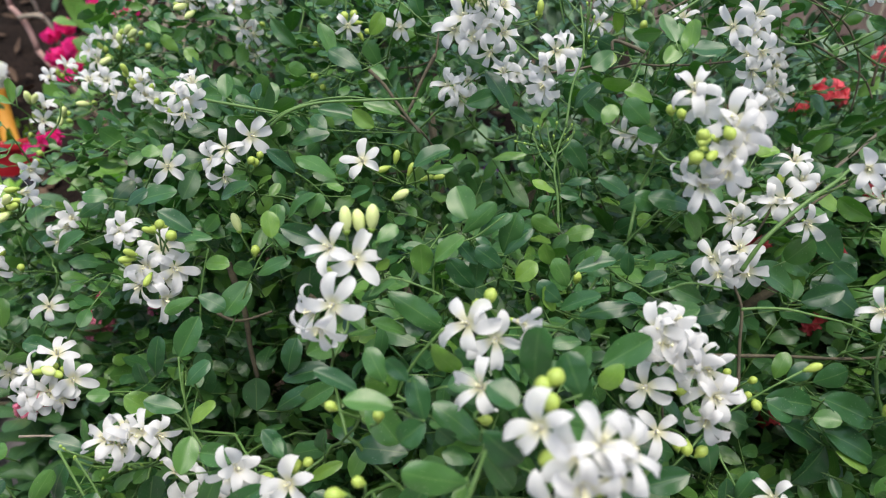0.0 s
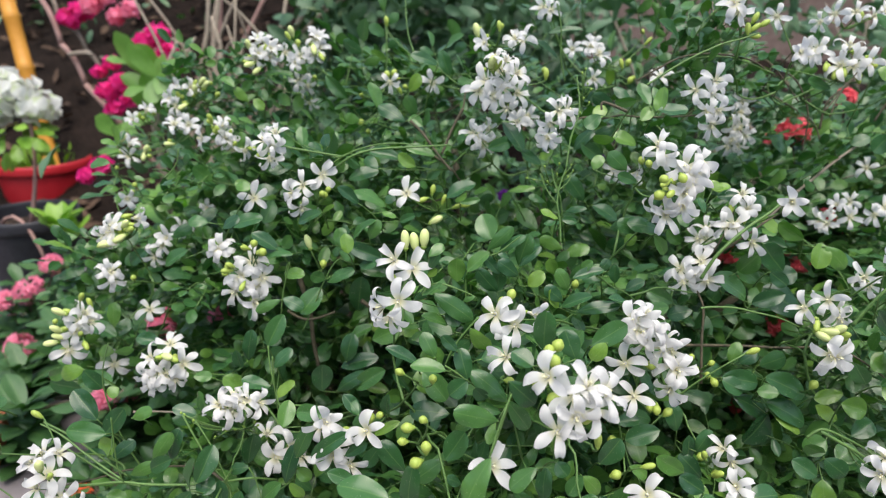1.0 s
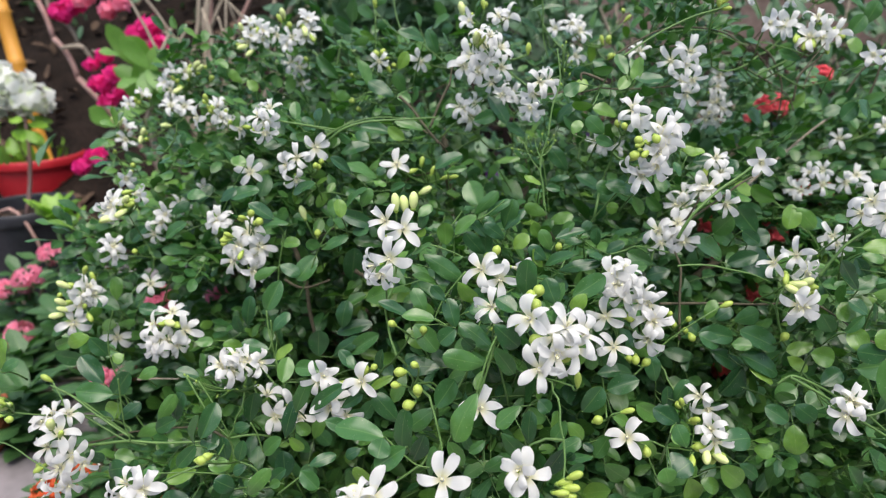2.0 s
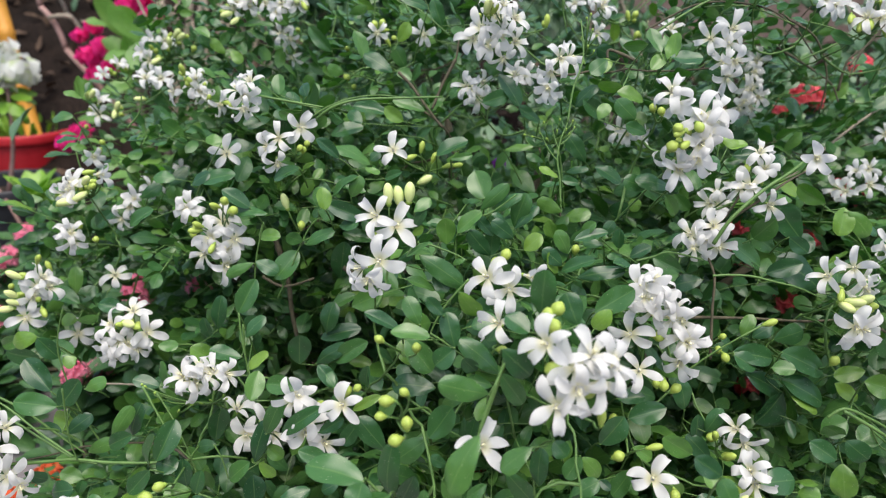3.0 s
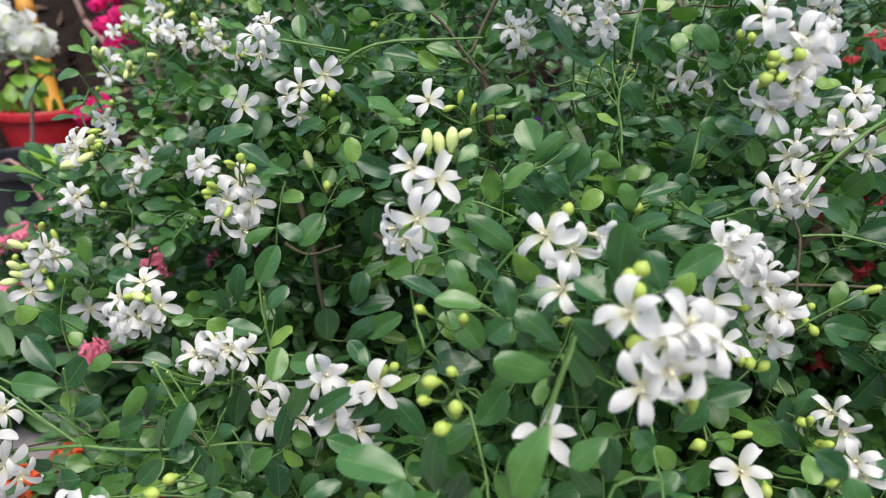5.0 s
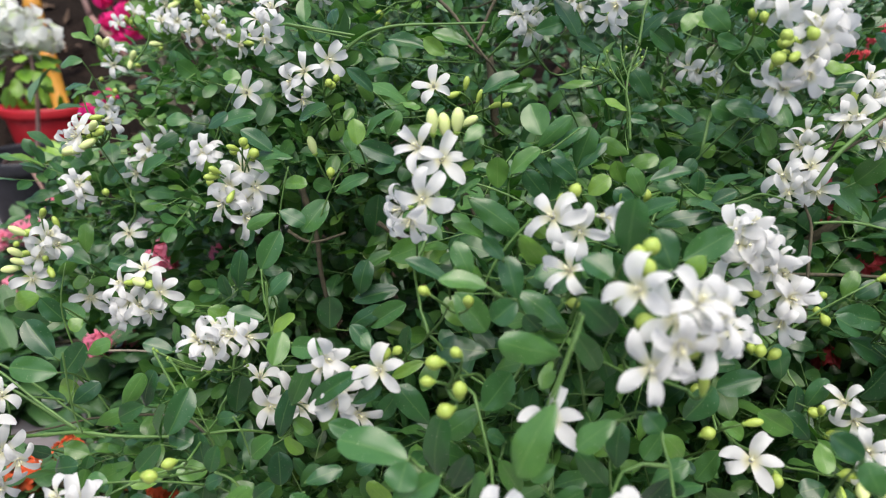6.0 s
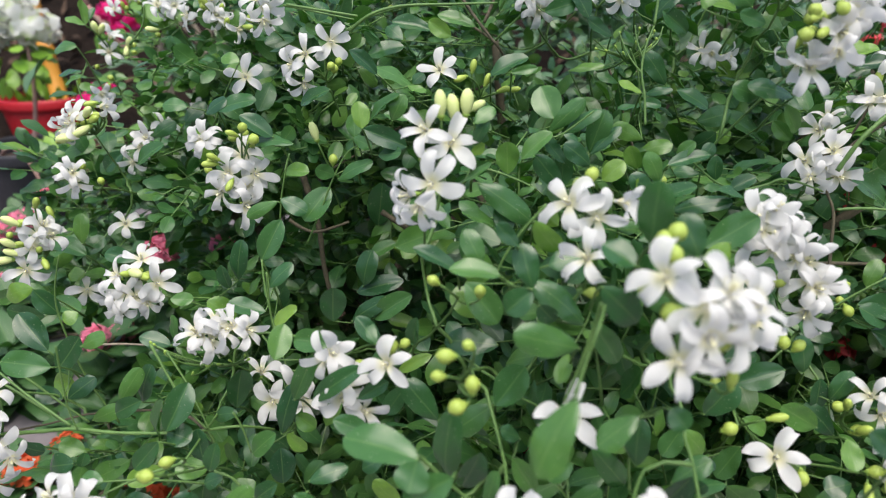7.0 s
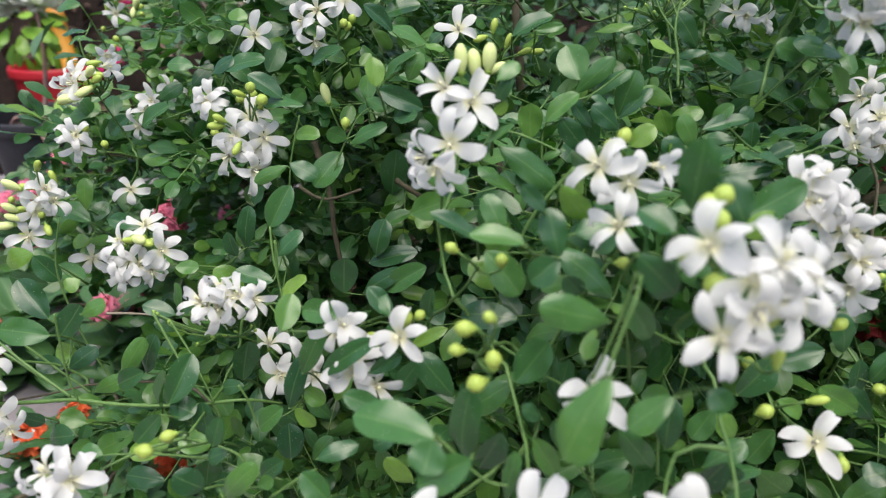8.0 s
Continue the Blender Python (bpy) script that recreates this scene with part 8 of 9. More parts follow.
spray((-0.201, 0.417, 0.608, -0.182, 0.415, 0.628, -0.17, -0.79, 0.58, 0.0165), (-0.178, 0.419, 0.625, -0.167, 0.42, 0.665, 0.18, -0.84, 0.50, 0.0160), (-0.166, 0.424, 0.639, -0.152, 0.421, 0.629, 0.18, -0.82, 0.54, 0.0143), (-0.174, 0.421, 0.624, -0.16, 0.416, 0.612, -0.02, -0.84, 0.55, 0.0126))
spray((-0.137, 0.345, 0.645, -0.114, 0.349, 0.655, 0.02, -0.74, 0.68, 0.0117))
spray((-0.16, 0.405, 0.665, -0.144, 0.401, 0.701, 0.00, -0.76, 0.65, 0.0141))
spray((-0.141, 0.385, 0.679, -0.107, 0.374, 0.711, -0.19, -0.80, 0.57, 0.0140), (-0.11, 0.385, 0.681, -0.089, 0.387, 0.694, 0.07, -0.72, 0.69, 0.0101))
spray((-0.083, 0.418, 0.669, -0.097, 0.416, 0.648, 0.10, -0.78, 0.61, 0.0144))
spray((-0.058, 0.397, 0.656, -0.079, 0.397, 0.686, 0.09, -0.70, 0.71, 0.0187))
spray((-0.098, 0.357, 0.674, -0.119, 0.353, 0.687, 0.44, -0.65, 0.62, 0.0136))
spray((-0.047, 0.318, 0.673, -0.048, 0.307, 0.719, -0.15, -0.86, 0.49, 0.0189))
spray((-0.038, 0.31, 0.675, -0.027, 0.299, 0.705, 0.22, -0.67, 0.71, 0.0157))
spray((-0.021, 0.377, 0.683, -0.047, 0.371, 0.666, -0.02, -0.80, 0.59, 0.0179))
spray((-0.019, 0.356, 0.698, -0.001, 0.36, 0.723, 0.01, -0.73, 0.69, 0.0204))
spray((-0.077, 0.429, 0.697, -0.074, 0.417, 0.723, -0.12, -0.70, 0.70, 0.0108), (-0.09, 0.43, 0.673, -0.066, 0.429, 0.689, -0.05, -0.88, 0.47, 0.0095))
spray((-0.144, 0.596, 0.664, -0.138, 0.596, 0.698, -0.30, -0.88, 0.37, 0.0226), (-0.152, 0.602, 0.654, -0.108, 0.599, 0.67, 0.03, -0.76, 0.65, 0.0196))
spray((-0.132, 0.575, 0.64, -0.097, 0.566, 0.669, -0.06, -0.74, 0.67, 0.0211), (-0.155, 0.581, 0.634, -0.123, 0.569, 0.663, -0.21, -0.75, 0.63, 0.0170), (-0.171, 0.575, 0.637, -0.169, 0.578, 0.671, 0.23, -0.79, 0.57, 0.0248))
spray((-0.144, 0.635, 0.677, -0.118, 0.638, 0.692, 0.00, -0.73, 0.68, 0.0150))
spray((-0.034, 0.429, 0.719, -0.045, 0.432, 0.74, -0.01, -0.68, 0.73, 0.0185), (-0.017, 0.428, 0.698, -0.055, 0.431, 0.702, 0.49, -0.62, 0.61, 0.0207))
spray((-0.209, 0.576, 0.813, -0.233, 0.572, 0.833, -0.21, -0.69, 0.69, 0.0170), (-0.191, 0.575, 0.807, -0.225, 0.574, 0.815, 0.20, -0.68, 0.70, 0.0160), (-0.205, 0.585, 0.78, -0.182, 0.579, 0.782, 0.11, -0.80, 0.60, 0.0162))
spray((-0.198, 0.544, 0.768, -0.176, 0.54, 0.759, -0.28, -0.72, 0.63, 0.0154), (-0.202, 0.549, 0.764, -0.23, 0.543, 0.753, -0.09, -0.92, 0.37, 0.0117))
spray((-0.298, 0.618, 0.831, -0.319, 0.615, 0.837, 0.08, -0.81, 0.59, 0.0165), (-0.281, 0.615, 0.825, -0.262, 0.614, 0.84, 0.30, -0.66, 0.69, 0.0161), (-0.358, 0.624, 0.776, -0.331, 0.623, 0.797, 0.06, -0.73, 0.68, 0.0172), (-0.244, 0.617, 0.87, -0.261, 0.62, 0.877, -0.25, -0.69, 0.68, 0.0131))
spray((-0.446, 0.647, 0.685, -0.444, 0.65, 0.716, -0.02, -0.78, 0.62, 0.0179))
spray((-0.363, 0.596, 0.689, -0.393, 0.596, 0.697, -0.07, -0.73, 0.68, 0.0164))
spray((-0.417, 0.519, 0.695, -0.447, 0.518, 0.688, 0.00, -0.86, 0.51, 0.0181), (-0.403, 0.525, 0.668, -0.416, 0.518, 0.693, 0.02, -0.86, 0.51, 0.0180), (-0.381, 0.519, 0.672, -0.39, 0.51, 0.669, -0.36, -0.86, 0.37, 0.0137))
spray((-0.273, 0.473, 0.667, -0.273, 0.466, 0.696, -0.04, -0.63, 0.78, 0.0115))
spray((-0.301, 0.529, 0.681, -0.281, 0.531, 0.68, 0.12, -0.73, 0.67, 0.0125), (-0.246, 0.527, 0.693, -0.248, 0.52, 0.716, -0.02, -0.73, 0.68, 0.0119), (-0.24, 0.533, 0.698, -0.233, 0.528, 0.734, 0.07, -0.75, 0.66, 0.0160))
spray((-0.225, 0.456, 0.622, -0.216, 0.454, 0.66, 0.39, -0.83, 0.39, 0.0201), (-0.227, 0.461, 0.613, -0.249, 0.462, 0.61, -0.19, -0.71, 0.68, 0.0128))

# outer sprays at the sides and the top of the shrub
spray((0.36, 0.437, 0.627, 0.372, 0.439, 0.601, -0.05, -0.78, 0.62, 0.0115))
spray((0.372, 0.421, 0.733, 0.386, 0.419, 0.751, 0.24, -0.70, 0.67, 0.0106))
spray((0.411, 0.413, 0.606, 0.432, 0.41, 0.576, 0.09, -0.74, 0.67, 0.0255), (0.443, 0.419, 0.578, 0.419, 0.41, 0.601, 0.11, -0.72, 0.69, 0.0174))
spray((0.291, 0.402, 0.617, 0.304, 0.391, 0.621, -0.21, -0.78, 0.59, 0.0158), (0.282, 0.408, 0.595, 0.308, 0.411, 0.575, 0.13, -0.80, 0.58, 0.0150), (0.255, 0.394, 0.632, 0.286, 0.396, 0.635, -0.13, -0.63, 0.77, 0.0228))
spray((0.223, 0.395, 0.613, 0.205, 0.39, 0.613, -0.15, -0.81, 0.57, 0.0165), (0.201, 0.401, 0.58, 0.231, 0.404, 0.593, 0.14, -0.73, 0.67, 0.0220), (0.18, 0.403, 0.629, 0.193, 0.4, 0.607, -0.11, -0.66, 0.74, 0.0177))
spray((0.337, 0.619, 0.756, 0.308, 0.618, 0.777, 0.11, -0.87, 0.48, 0.0227), (0.352, 0.616, 0.76, 0.374, 0.611, 0.771, -0.43, -0.71, 0.56, 0.0230), (0.395, 0.624, 0.711, 0.351, 0.623, 0.747, 0.12, -0.76, 0.64, 0.0357))
spray((0.271, 0.599, 0.863, 0.295, 0.591, 0.867, 0.14, -0.68, 0.72, 0.0144))
spray((0.383, 0.433, 0.773, 0.357, 0.426, 0.806, 0.03, -0.86, 0.51, 0.0142), (0.386, 0.446, 0.767, 0.408, 0.445, 0.781, -0.12, -0.85, 0.51, 0.0134), (0.414, 0.441, 0.785, 0.426, 0.438, 0.764, 0.34, -0.86, 0.38, 0.0122), (0.385, 0.44, 0.812, 0.413, 0.433, 0.818, 0.30, -0.68, 0.67, 0.0156), (0.368, 0.442, 0.84, 0.352, 0.43, 0.845, 0.09, -0.81, 0.58, 0.0103))
spray((0.164, 0.518, 0.76, 0.204, 0.511, 0.77, 0.24, -0.72, 0.65, 0.0183))
spray((0.209, 0.745, 0.798, 0.27, 0.747, 0.765, 0.33, -0.67, 0.66, 0.0233))
spray((0.2, 0.714, 0.946, 0.18, 0.714, 0.97, -0.30, -0.63, 0.71, 0.0141), (0.207, 0.713, 0.899, 0.178, 0.71, 0.912, -0.44, -0.73, 0.53, 0.0217))
spray((0.274, 0.805, 1.016, 0.247, 0.795, 1.044, -0.04, -0.68, 0.73, 0.0221))
spray((0.443, 0.898, 0.879, 0.475, 0.888, 0.856, 0.13, -0.76, 0.63, 0.0331))
spray((0.5, 0.695, 0.914, 0.523, 0.695, 0.894, 0.02, -0.67, 0.74, 0.0287), (0.502, 0.701, 0.91, 0.485, 0.701, 0.89, 0.23, -0.73, 0.64, 0.0221))
spray((0.447, 0.748, 0.96, 0.414, 0.743, 0.97, 0.33, -0.75, 0.57, 0.0156), (0.522, 0.75, 1.002, 0.534, 0.744, 1.028, -0.04, -0.78, 0.62, 0.0231), (0.524, 0.756, 1.016, 0.495, 0.748, 1.048, 0.31, -0.82, 0.49, 0.0145), (0.504, 0.748, 0.991, 0.519, 0.746, 1.013, 0.23, -0.67, 0.70, 0.0212), (0.37, 0.743, 0.987, 0.395, 0.746, 0.981, 0.03, -0.71, 0.70, 0.0121))
spray((0.415, 0.947, 0.804, 0.376, 0.951, 0.811, 0.13, -0.75, 0.65, 0.0225), (0.516, 0.944, 0.798, 0.562, 0.942, 0.814, 0.41, -0.67, 0.62, 0.0233), (0.586, 0.952, 0.795, 0.624, 0.953, 0.806, -0.00, -0.69, 0.73, 0.0260), (0.539, 0.948, 0.928, 0.515, 0.95, 0.895, 0.47, -0.84, 0.27, 0.0190), (0.567, 0.949, 0.919, 0.598, 0.946, 0.894, 0.09, -0.74, 0.67, 0.0193), (0.553, 0.947, 0.892, 0.531, 0.947, 0.868, 0.07, -0.80, 0.60, 0.0171))
spray((-0.033, 0.692, 0.999, -0.062, 0.681, 1.013, -0.13, -0.76, 0.64, 0.0134), (-0.074, 0.701, 0.932, -0.105, 0.704, 0.953, -0.55, -0.66, 0.50, 0.0182))
spray((0.091, 0.706, 0.878, 0.065, 0.699, 0.894, -0.01, -0.69, 0.73, 0.0139))
spray((0.169, 0.735, 0.877, 0.143, 0.726, 0.899, -0.38, -0.73, 0.57, 0.0190), (0.154, 0.737, 0.905, 0.188, 0.738, 0.916, 0.30, -0.91, 0.28, 0.0130))
spray((0.116, 0.746, 0.918, 0.142, 0.737, 0.926, 0.18, -0.86, 0.47, 0.0099), (0.134, 0.736, 0.889, 0.153, 0.731, 0.917, -0.03, -0.74, 0.67, 0.0190))
spray((-0.145, 0.692, 0.864, -0.109, 0.692, 0.876, -0.02, -0.65, 0.76, 0.0198), (-0.081, 0.707, 0.886, -0.119, 0.704, 0.897, 0.58, -0.69, 0.43, 0.0169), (-0.039, 0.707, 0.889, -0.074, 0.705, 0.903, 0.03, -0.70, 0.71, 0.0154))
spray((-0.167, 0.845, 0.943, -0.195, 0.846, 0.974, -0.38, -0.81, 0.44, 0.0177))
spray((-0.022, 0.805, 0.976, -0.033, 0.802, 1.008, -0.26, -0.84, 0.47, 0.0168), (0.117, 0.793, 0.997, 0.086, 0.787, 1.022, 0.35, -0.78, 0.52, 0.0118), (0.104, 0.804, 1.028, 0.149, 0.8, 1.036, 0.15, -0.64, 0.76, 0.0104))
spray((-0.306, 0.917, 0.971, -0.256, 0.909, 0.976, 0.23, -0.75, 0.62, 0.0118), (-0.237, 0.918, 0.973, -0.256, 0.907, 0.988, -0.02, -0.81, 0.59, 0.0172))
spray((-0.453, 0.554, 0.676, -0.484, 0.556, 0.664, 0.36, -0.78, 0.51, 0.0146))
branch(.0018, STALK, (0.319, 0.43, 0.673), (0.332, 0.43, 0.682), (0.354, 0.43, 0.673), (0.376, 0.43, 0.66), (0.396, 0.43, 0.642), (0.415, 0.43, 0.635), (0.44, 0.43, 0.646))
branch(.0014, STALK, (0.415, 0.43, 0.635), (0.439, 0.43, 0.614), (0.464, 0.43, 0.594))
branch(.0013, STALK, (0.363, 0.44, 0.659), (0.375, 0.44, 0.639), (0.388, 0.44, 0.631))
branch(.0022, STALK, (0.354, 0.45, 0.78), (0.365, 0.45, 0.798), (0.377, 0.45, 0.814), (0.395, 0.45, 0.827))
branch(.0014, STALK, (0.376, 0.62, 0.809), (0.41, 0.62, 0.785), (0.435, 0.62, 0.755), (0.447, 0.62, 0.733))
branch(.0016, WOOD, (0.204, 0.72, 0.975), (0.228, 0.72, 0.989), (0.256, 0.72, 1.002), (0.292, 0.72, 1.005), (0.336, 0.72, 0.997), (0.367, 0.72, 0.977))
branch(.0014, STALK, (0.113, 0.78, 1.064), (0.119, 0.78, 1.035), (0.12, 0.78, 0.998), (0.127, 0.78, 0.968))
# stems of the sprays
branch(.0012, STALK, (-0.001, 0.52, 0.776), (0, 0.52, 0.805), (0.015, 0.52, 0.821), (0.031, 0.52, 0.827), (0.053, 0.52, 0.844))
branch(.0012, STALK, (-0.043, 0.47, 0.803), (-0.029, 0.47, 0.814), (-0.004, 0.47, 0.806), (0.009, 0.47, 0.799))
branch(.0012, STALK, (0.01, 0.39, 0.815), (-0.004, 0.39, 0.798), (-0.013, 0.39, 0.784), (-0.019, 0.39, 0.77))
branch(.0012, STALK, (-0.019, 0.385, 0.772), (-0.009, 0.385, 0.765), (0.012, 0.385, 0.748))
branch(.0014, STALK, (0.033, 0.312, 0.79), (0.029, 0.312, 0.772), (0.023, 0.312, 0.75), (0.017, 0.312, 0.732))
branch(.0011, STALK, (-0.204, 0.505, 0.718), (-0.205, 0.505, 0.685), (-0.204, 0.505, 0.654))
branch(.0011, STALK, (-0.211, 0.57, 0.722), (-0.205, 0.57, 0.762), (-0.194, 0.57, 0.8))
branch(.0012, STALK, (0.1, 0.655, 0.872), (0.109, 0.655, 0.85), (0.114, 0.655, 0.814), (0.117, 0.655, 0.789))
branch(.0011, STALK, (0.13, 0.53, 0.803), (0.147, 0.53, 0.788), (0.164, 0.53, 0.779), (0.174, 0.53, 0.771))
branch(.0011, STALK, (-0.184, 0.56, 0.721), (-0.168, 0.56, 0.754), (-0.154, 0.56, 0.784), (-0.137, 0.56, 0.807), (-0.107, 0.56, 0.811))
branch(.0011, STALK, (-0.344, 0.43, 0.691), (-0.346, 0.43, 0.662), (-0.347, 0.43, 0.637), (-0.344, 0.43, 0.617))
branch(.0011, STALK, (-0.208, 0.41, 0.65), (-0.203, 0.41, 0.637), (-0.199, 0.41, 0.615))
# sprays low at the front
spray((-0.282, 0.357, 0.63, -0.298, 0.359, 0.633, -0.05, -0.78, 0.62, 0.0106), (-0.2, 0.361, 0.634, -0.214, 0.359, 0.629, 0.24, -0.70, 0.67, 0.0110), (-0.177, 0.353, 0.622, -0.161, 0.35, 0.638, 0.09, -0.74, 0.67, 0.0128))
spray((-0.202, 0.329, 0.633, -0.213, 0.32, 0.648, 0.11, -0.72, 0.69, 0.0168), (-0.193, 0.332, 0.624, -0.172, 0.321, 0.654, -0.21, -0.78, 0.59, 0.0144), (-0.173, 0.338, 0.628, -0.164, 0.341, 0.632, 0.13, -0.80, 0.58, 0.0090))
spray((-0.293, 0.434, 0.538, -0.328, 0.436, 0.541, -0.13, -0.63, 0.77, 0.0183), (-0.282, 0.435, 0.576, -0.313, 0.43, 0.567, -0.15, -0.81, 0.57, 0.0166))
spray((-0.122, 0.311, 0.646, -0.136, 0.314, 0.662, 0.14, -0.73, 0.67, 0.0146))
spray((-0.091, 0.363, 0.65, -0.106, 0.36, 0.644, -0.11, -0.66, 0.74, 0.0109))
spray((-0.04, 0.269, 0.716, -0.064, 0.268, 0.699, 0.11, -0.87, 0.48, 0.0168))
spray((-0.024, 0.296, 0.667, -0.021, 0.291, 0.698, -0.43, -0.71, 0.56, 0.0090))
spray((-0.009, 0.334, 0.676, 0.005, 0.333, 0.652, 0.12, -0.76, 0.64, 0.0132), (-0.005, 0.329, 0.694, -0.014, 0.321, 0.706, 0.14, -0.68, 0.72, 0.0093))
spray((-0.087, 0.393, 0.586, -0.103, 0.386, 0.607, 0.03, -0.86, 0.51, 0.0137))
spray((0.039, 0.346, 0.676, 0.063, 0.345, 0.645, -0.12, -0.85, 0.51, 0.0158))
spray((0.022, 0.311, 0.663, 0.039, 0.308, 0.674, 0.34, -0.86, 0.38, 0.0127), (0.023, 0.31, 0.693, 0.01, 0.303, 0.686, 0.30, -0.68, 0.67, 0.0091))
spray((0.077, 0.332, 0.643, 0.091, 0.32, 0.675, 0.09, -0.81, 0.58, 0.0156), (0.094, 0.328, 0.66, 0.099, 0.321, 0.67, 0.24, -0.72, 0.65, 0.0079), (0.096, 0.325, 0.649, 0.11, 0.327, 0.656, 0.33, -0.67, 0.66, 0.0098))
spray((0.152, 0.414, 0.651, 0.17, 0.414, 0.64, -0.30, -0.63, 0.71, 0.0126), (0.148, 0.413, 0.593, 0.171, 0.41, 0.574, -0.44, -0.73, 0.53, 0.0221))
branch(.0012, STALK, (-0.167, 0.34, 0.618), (-0.147, 0.34, 0.635), (-0.136, 0.34, 0.642))
branch(.0012, STALK, (-0.059, 0.29, 0.712), (-0.046, 0.29, 0.697), (-0.034, 0.29, 0.685), (-0.023, 0.29, 0.682))
branch(.0012, STALK, (-0.205, 0.36, 0.639), (-0.193, 0.36, 0.633), (-0.184, 0.36, 0.62), (-0.166, 0.36, 0.614))
branch(.0012, STALK, (0.062, 0.34, 0.65), (0.06, 0.34, 0.67), (0.059, 0.34, 0.689))
# grown leaflets on the lower flanks
spray((0.411, 0.457, 0.674, 0.443, 0.459, 0.676, -0.05, -0.78, 0.62, 0.0275))
spray((0.446, 0.461, 0.619, 0.455, 0.459, 0.651, 0.24, -0.70, 0.67, 0.0213), (0.414, 0.453, 0.75, 0.42, 0.45, 0.73, 0.09, -0.74, 0.67, 0.0092), (0.428, 0.459, 0.749, 0.444, 0.45, 0.739, 0.11, -0.72, 0.69, 0.0134))
spray((0.434, 0.522, 0.776, 0.453, 0.511, 0.773, -0.21, -0.78, 0.59, 0.0126))
spray((0.446, 0.428, 0.582, 0.467, 0.431, 0.581, 0.13, -0.80, 0.58, 0.0143), (0.394, 0.414, 0.586, 0.414, 0.416, 0.556, -0.13, -0.63, 0.77, 0.0167))
spray((0.203, 0.415, 0.644, 0.177, 0.41, 0.662, -0.15, -0.81, 0.57, 0.0180))
spray((0.23, 0.401, 0.584, 0.239, 0.404, 0.552, 0.14, -0.73, 0.67, 0.0231), (0.243, 0.403, 0.579, 0.263, 0.4, 0.572, -0.11, -0.66, 0.74, 0.0167), (0.26, 0.399, 0.599, 0.284, 0.398, 0.577, 0.11, -0.87, 0.48, 0.0230))
spray((0.527, 0.796, 0.978, 0.549, 0.791, 0.97, -0.43, -0.71, 0.56, 0.0214), (0.514, 0.804, 0.879, 0.536, 0.803, 0.891, 0.12, -0.76, 0.64, 0.0180))
spray((0.439, 0.659, 0.776, 0.463, 0.651, 0.767, 0.14, -0.68, 0.72, 0.0159), (0.316, 0.653, 0.817, 0.345, 0.646, 0.808, 0.03, -0.86, 0.51, 0.0119))
spray((-0.321, 0.486, 0.604, -0.311, 0.485, 0.639, -0.12, -0.85, 0.51, 0.0208), (-0.263, 0.481, 0.595, -0.252, 0.478, 0.571, 0.34, -0.86, 0.38, 0.0179))
spray((-0.273, 0.46, 0.512, -0.262, 0.453, 0.549, 0.30, -0.68, 0.67, 0.0238), (-0.221, 0.462, 0.543, -0.238, 0.45, 0.536, 0.09, -0.81, 0.58, 0.0220))
spray((-0.249, 0.538, 0.657, -0.268, 0.531, 0.679, 0.24, -0.72, 0.65, 0.0208))
spray((-0.162, 0.745, 0.846, -0.143, 0.747, 0.828, 0.33, -0.67, 0.66, 0.0156), (-0.281, 0.744, 0.839, -0.304, 0.744, 0.85, -0.30, -0.63, 0.71, 0.0144))
branch(.0012, STALK, (-0.361, 0.51, 0.564), (-0.382, 0.51, 0.613), (-0.392, 0.51, 0.666), (-0.391, 0.51, 0.696), (-0.379, 0.51, 0.731))
branch(.0016, STALK, (-0.44, 0.47, 0.66), (-0.412, 0.47, 0.642), (-0.384, 0.47, 0.615), (-0.361, 0.47, 0.594))
# bare twigs in the dark hollows
branch(.0042, WOOD, (-0.204, 0.64, 0.759), (-0.198, 0.64, 0.732), (-0.193, 0.64, 0.704), (-0.192, 0.64, 0.669), (-0.188, 0.64, 0.633))
branch(.0035, WOOD, (-0.133, 0.66, 0.716), (-0.109, 0.66, 0.699), (-0.084, 0.66, 0.683), (-0.051, 0.66, 0.669))
branch(.004, WOOD, (-0.041, 0.62, 0.76), (-0.031, 0.62, 0.74), (-0.021, 0.62, 0.722), (-0.014, 0.62, 0.698))
branch(.0022, WOOD, (-0.21, 0.6, 0.729), (-0.195, 0.6, 0.719), (-0.18, 0.6, 0.718), (-0.154, 0.6, 0.727))
branch(.0013, STALK, (-0.407, 0.67, 0.806), (-0.417, 0.67, 0.82), (-0.426, 0.67, 0.83), (-0.428, 0.67, 0.848))
branch(.001, STALK, (-0.417, 0.67, 0.82), (-0.43, 0.67, 0.825), (-0.441, 0.67, 0.827))
branch(.0012, STALK, (-0.332, 0.6, 0.888), (-0.318, 0.6, 0.903), (-0.313, 0.6, 0.92))
branch(.0022, WOOD, (0.491, 0.85, 0.893), (0.496, 0.85, 0.93), (0.517, 0.85, 0.95), (0.534, 0.85, 0.971))
branch(.002, WOOD, (0.581, 0.88, 0.899), (0.601, 0.88, 0.933), (0.628, 0.88, 0.945), (0.653, 0.88, 0.975))
branch(.0022, WOOD, (0.602, 0.86, 0.889), (0.61, 0.86, 0.918), (0.614, 0.86, 0.943), (0.621, 0.86, 0.987))
branch(.0018, WOOD, (0.411, 0.84, 0.981), (0.446, 0.84, 0.96), (0.468, 0.84, 0.915), (0.467, 0.84, 0.865))
branch(.0018, WOOD, (0.336, 0.84, 1.006), (0.385, 0.84, 0.993), (0.411, 0.84, 0.981), (0.453, 0.84, 0.932))
branch(.0018, STALK, (0.284, 0.8, 1.016), (0.302, 0.8, 1.034), (0.322, 0.8, 1.063))

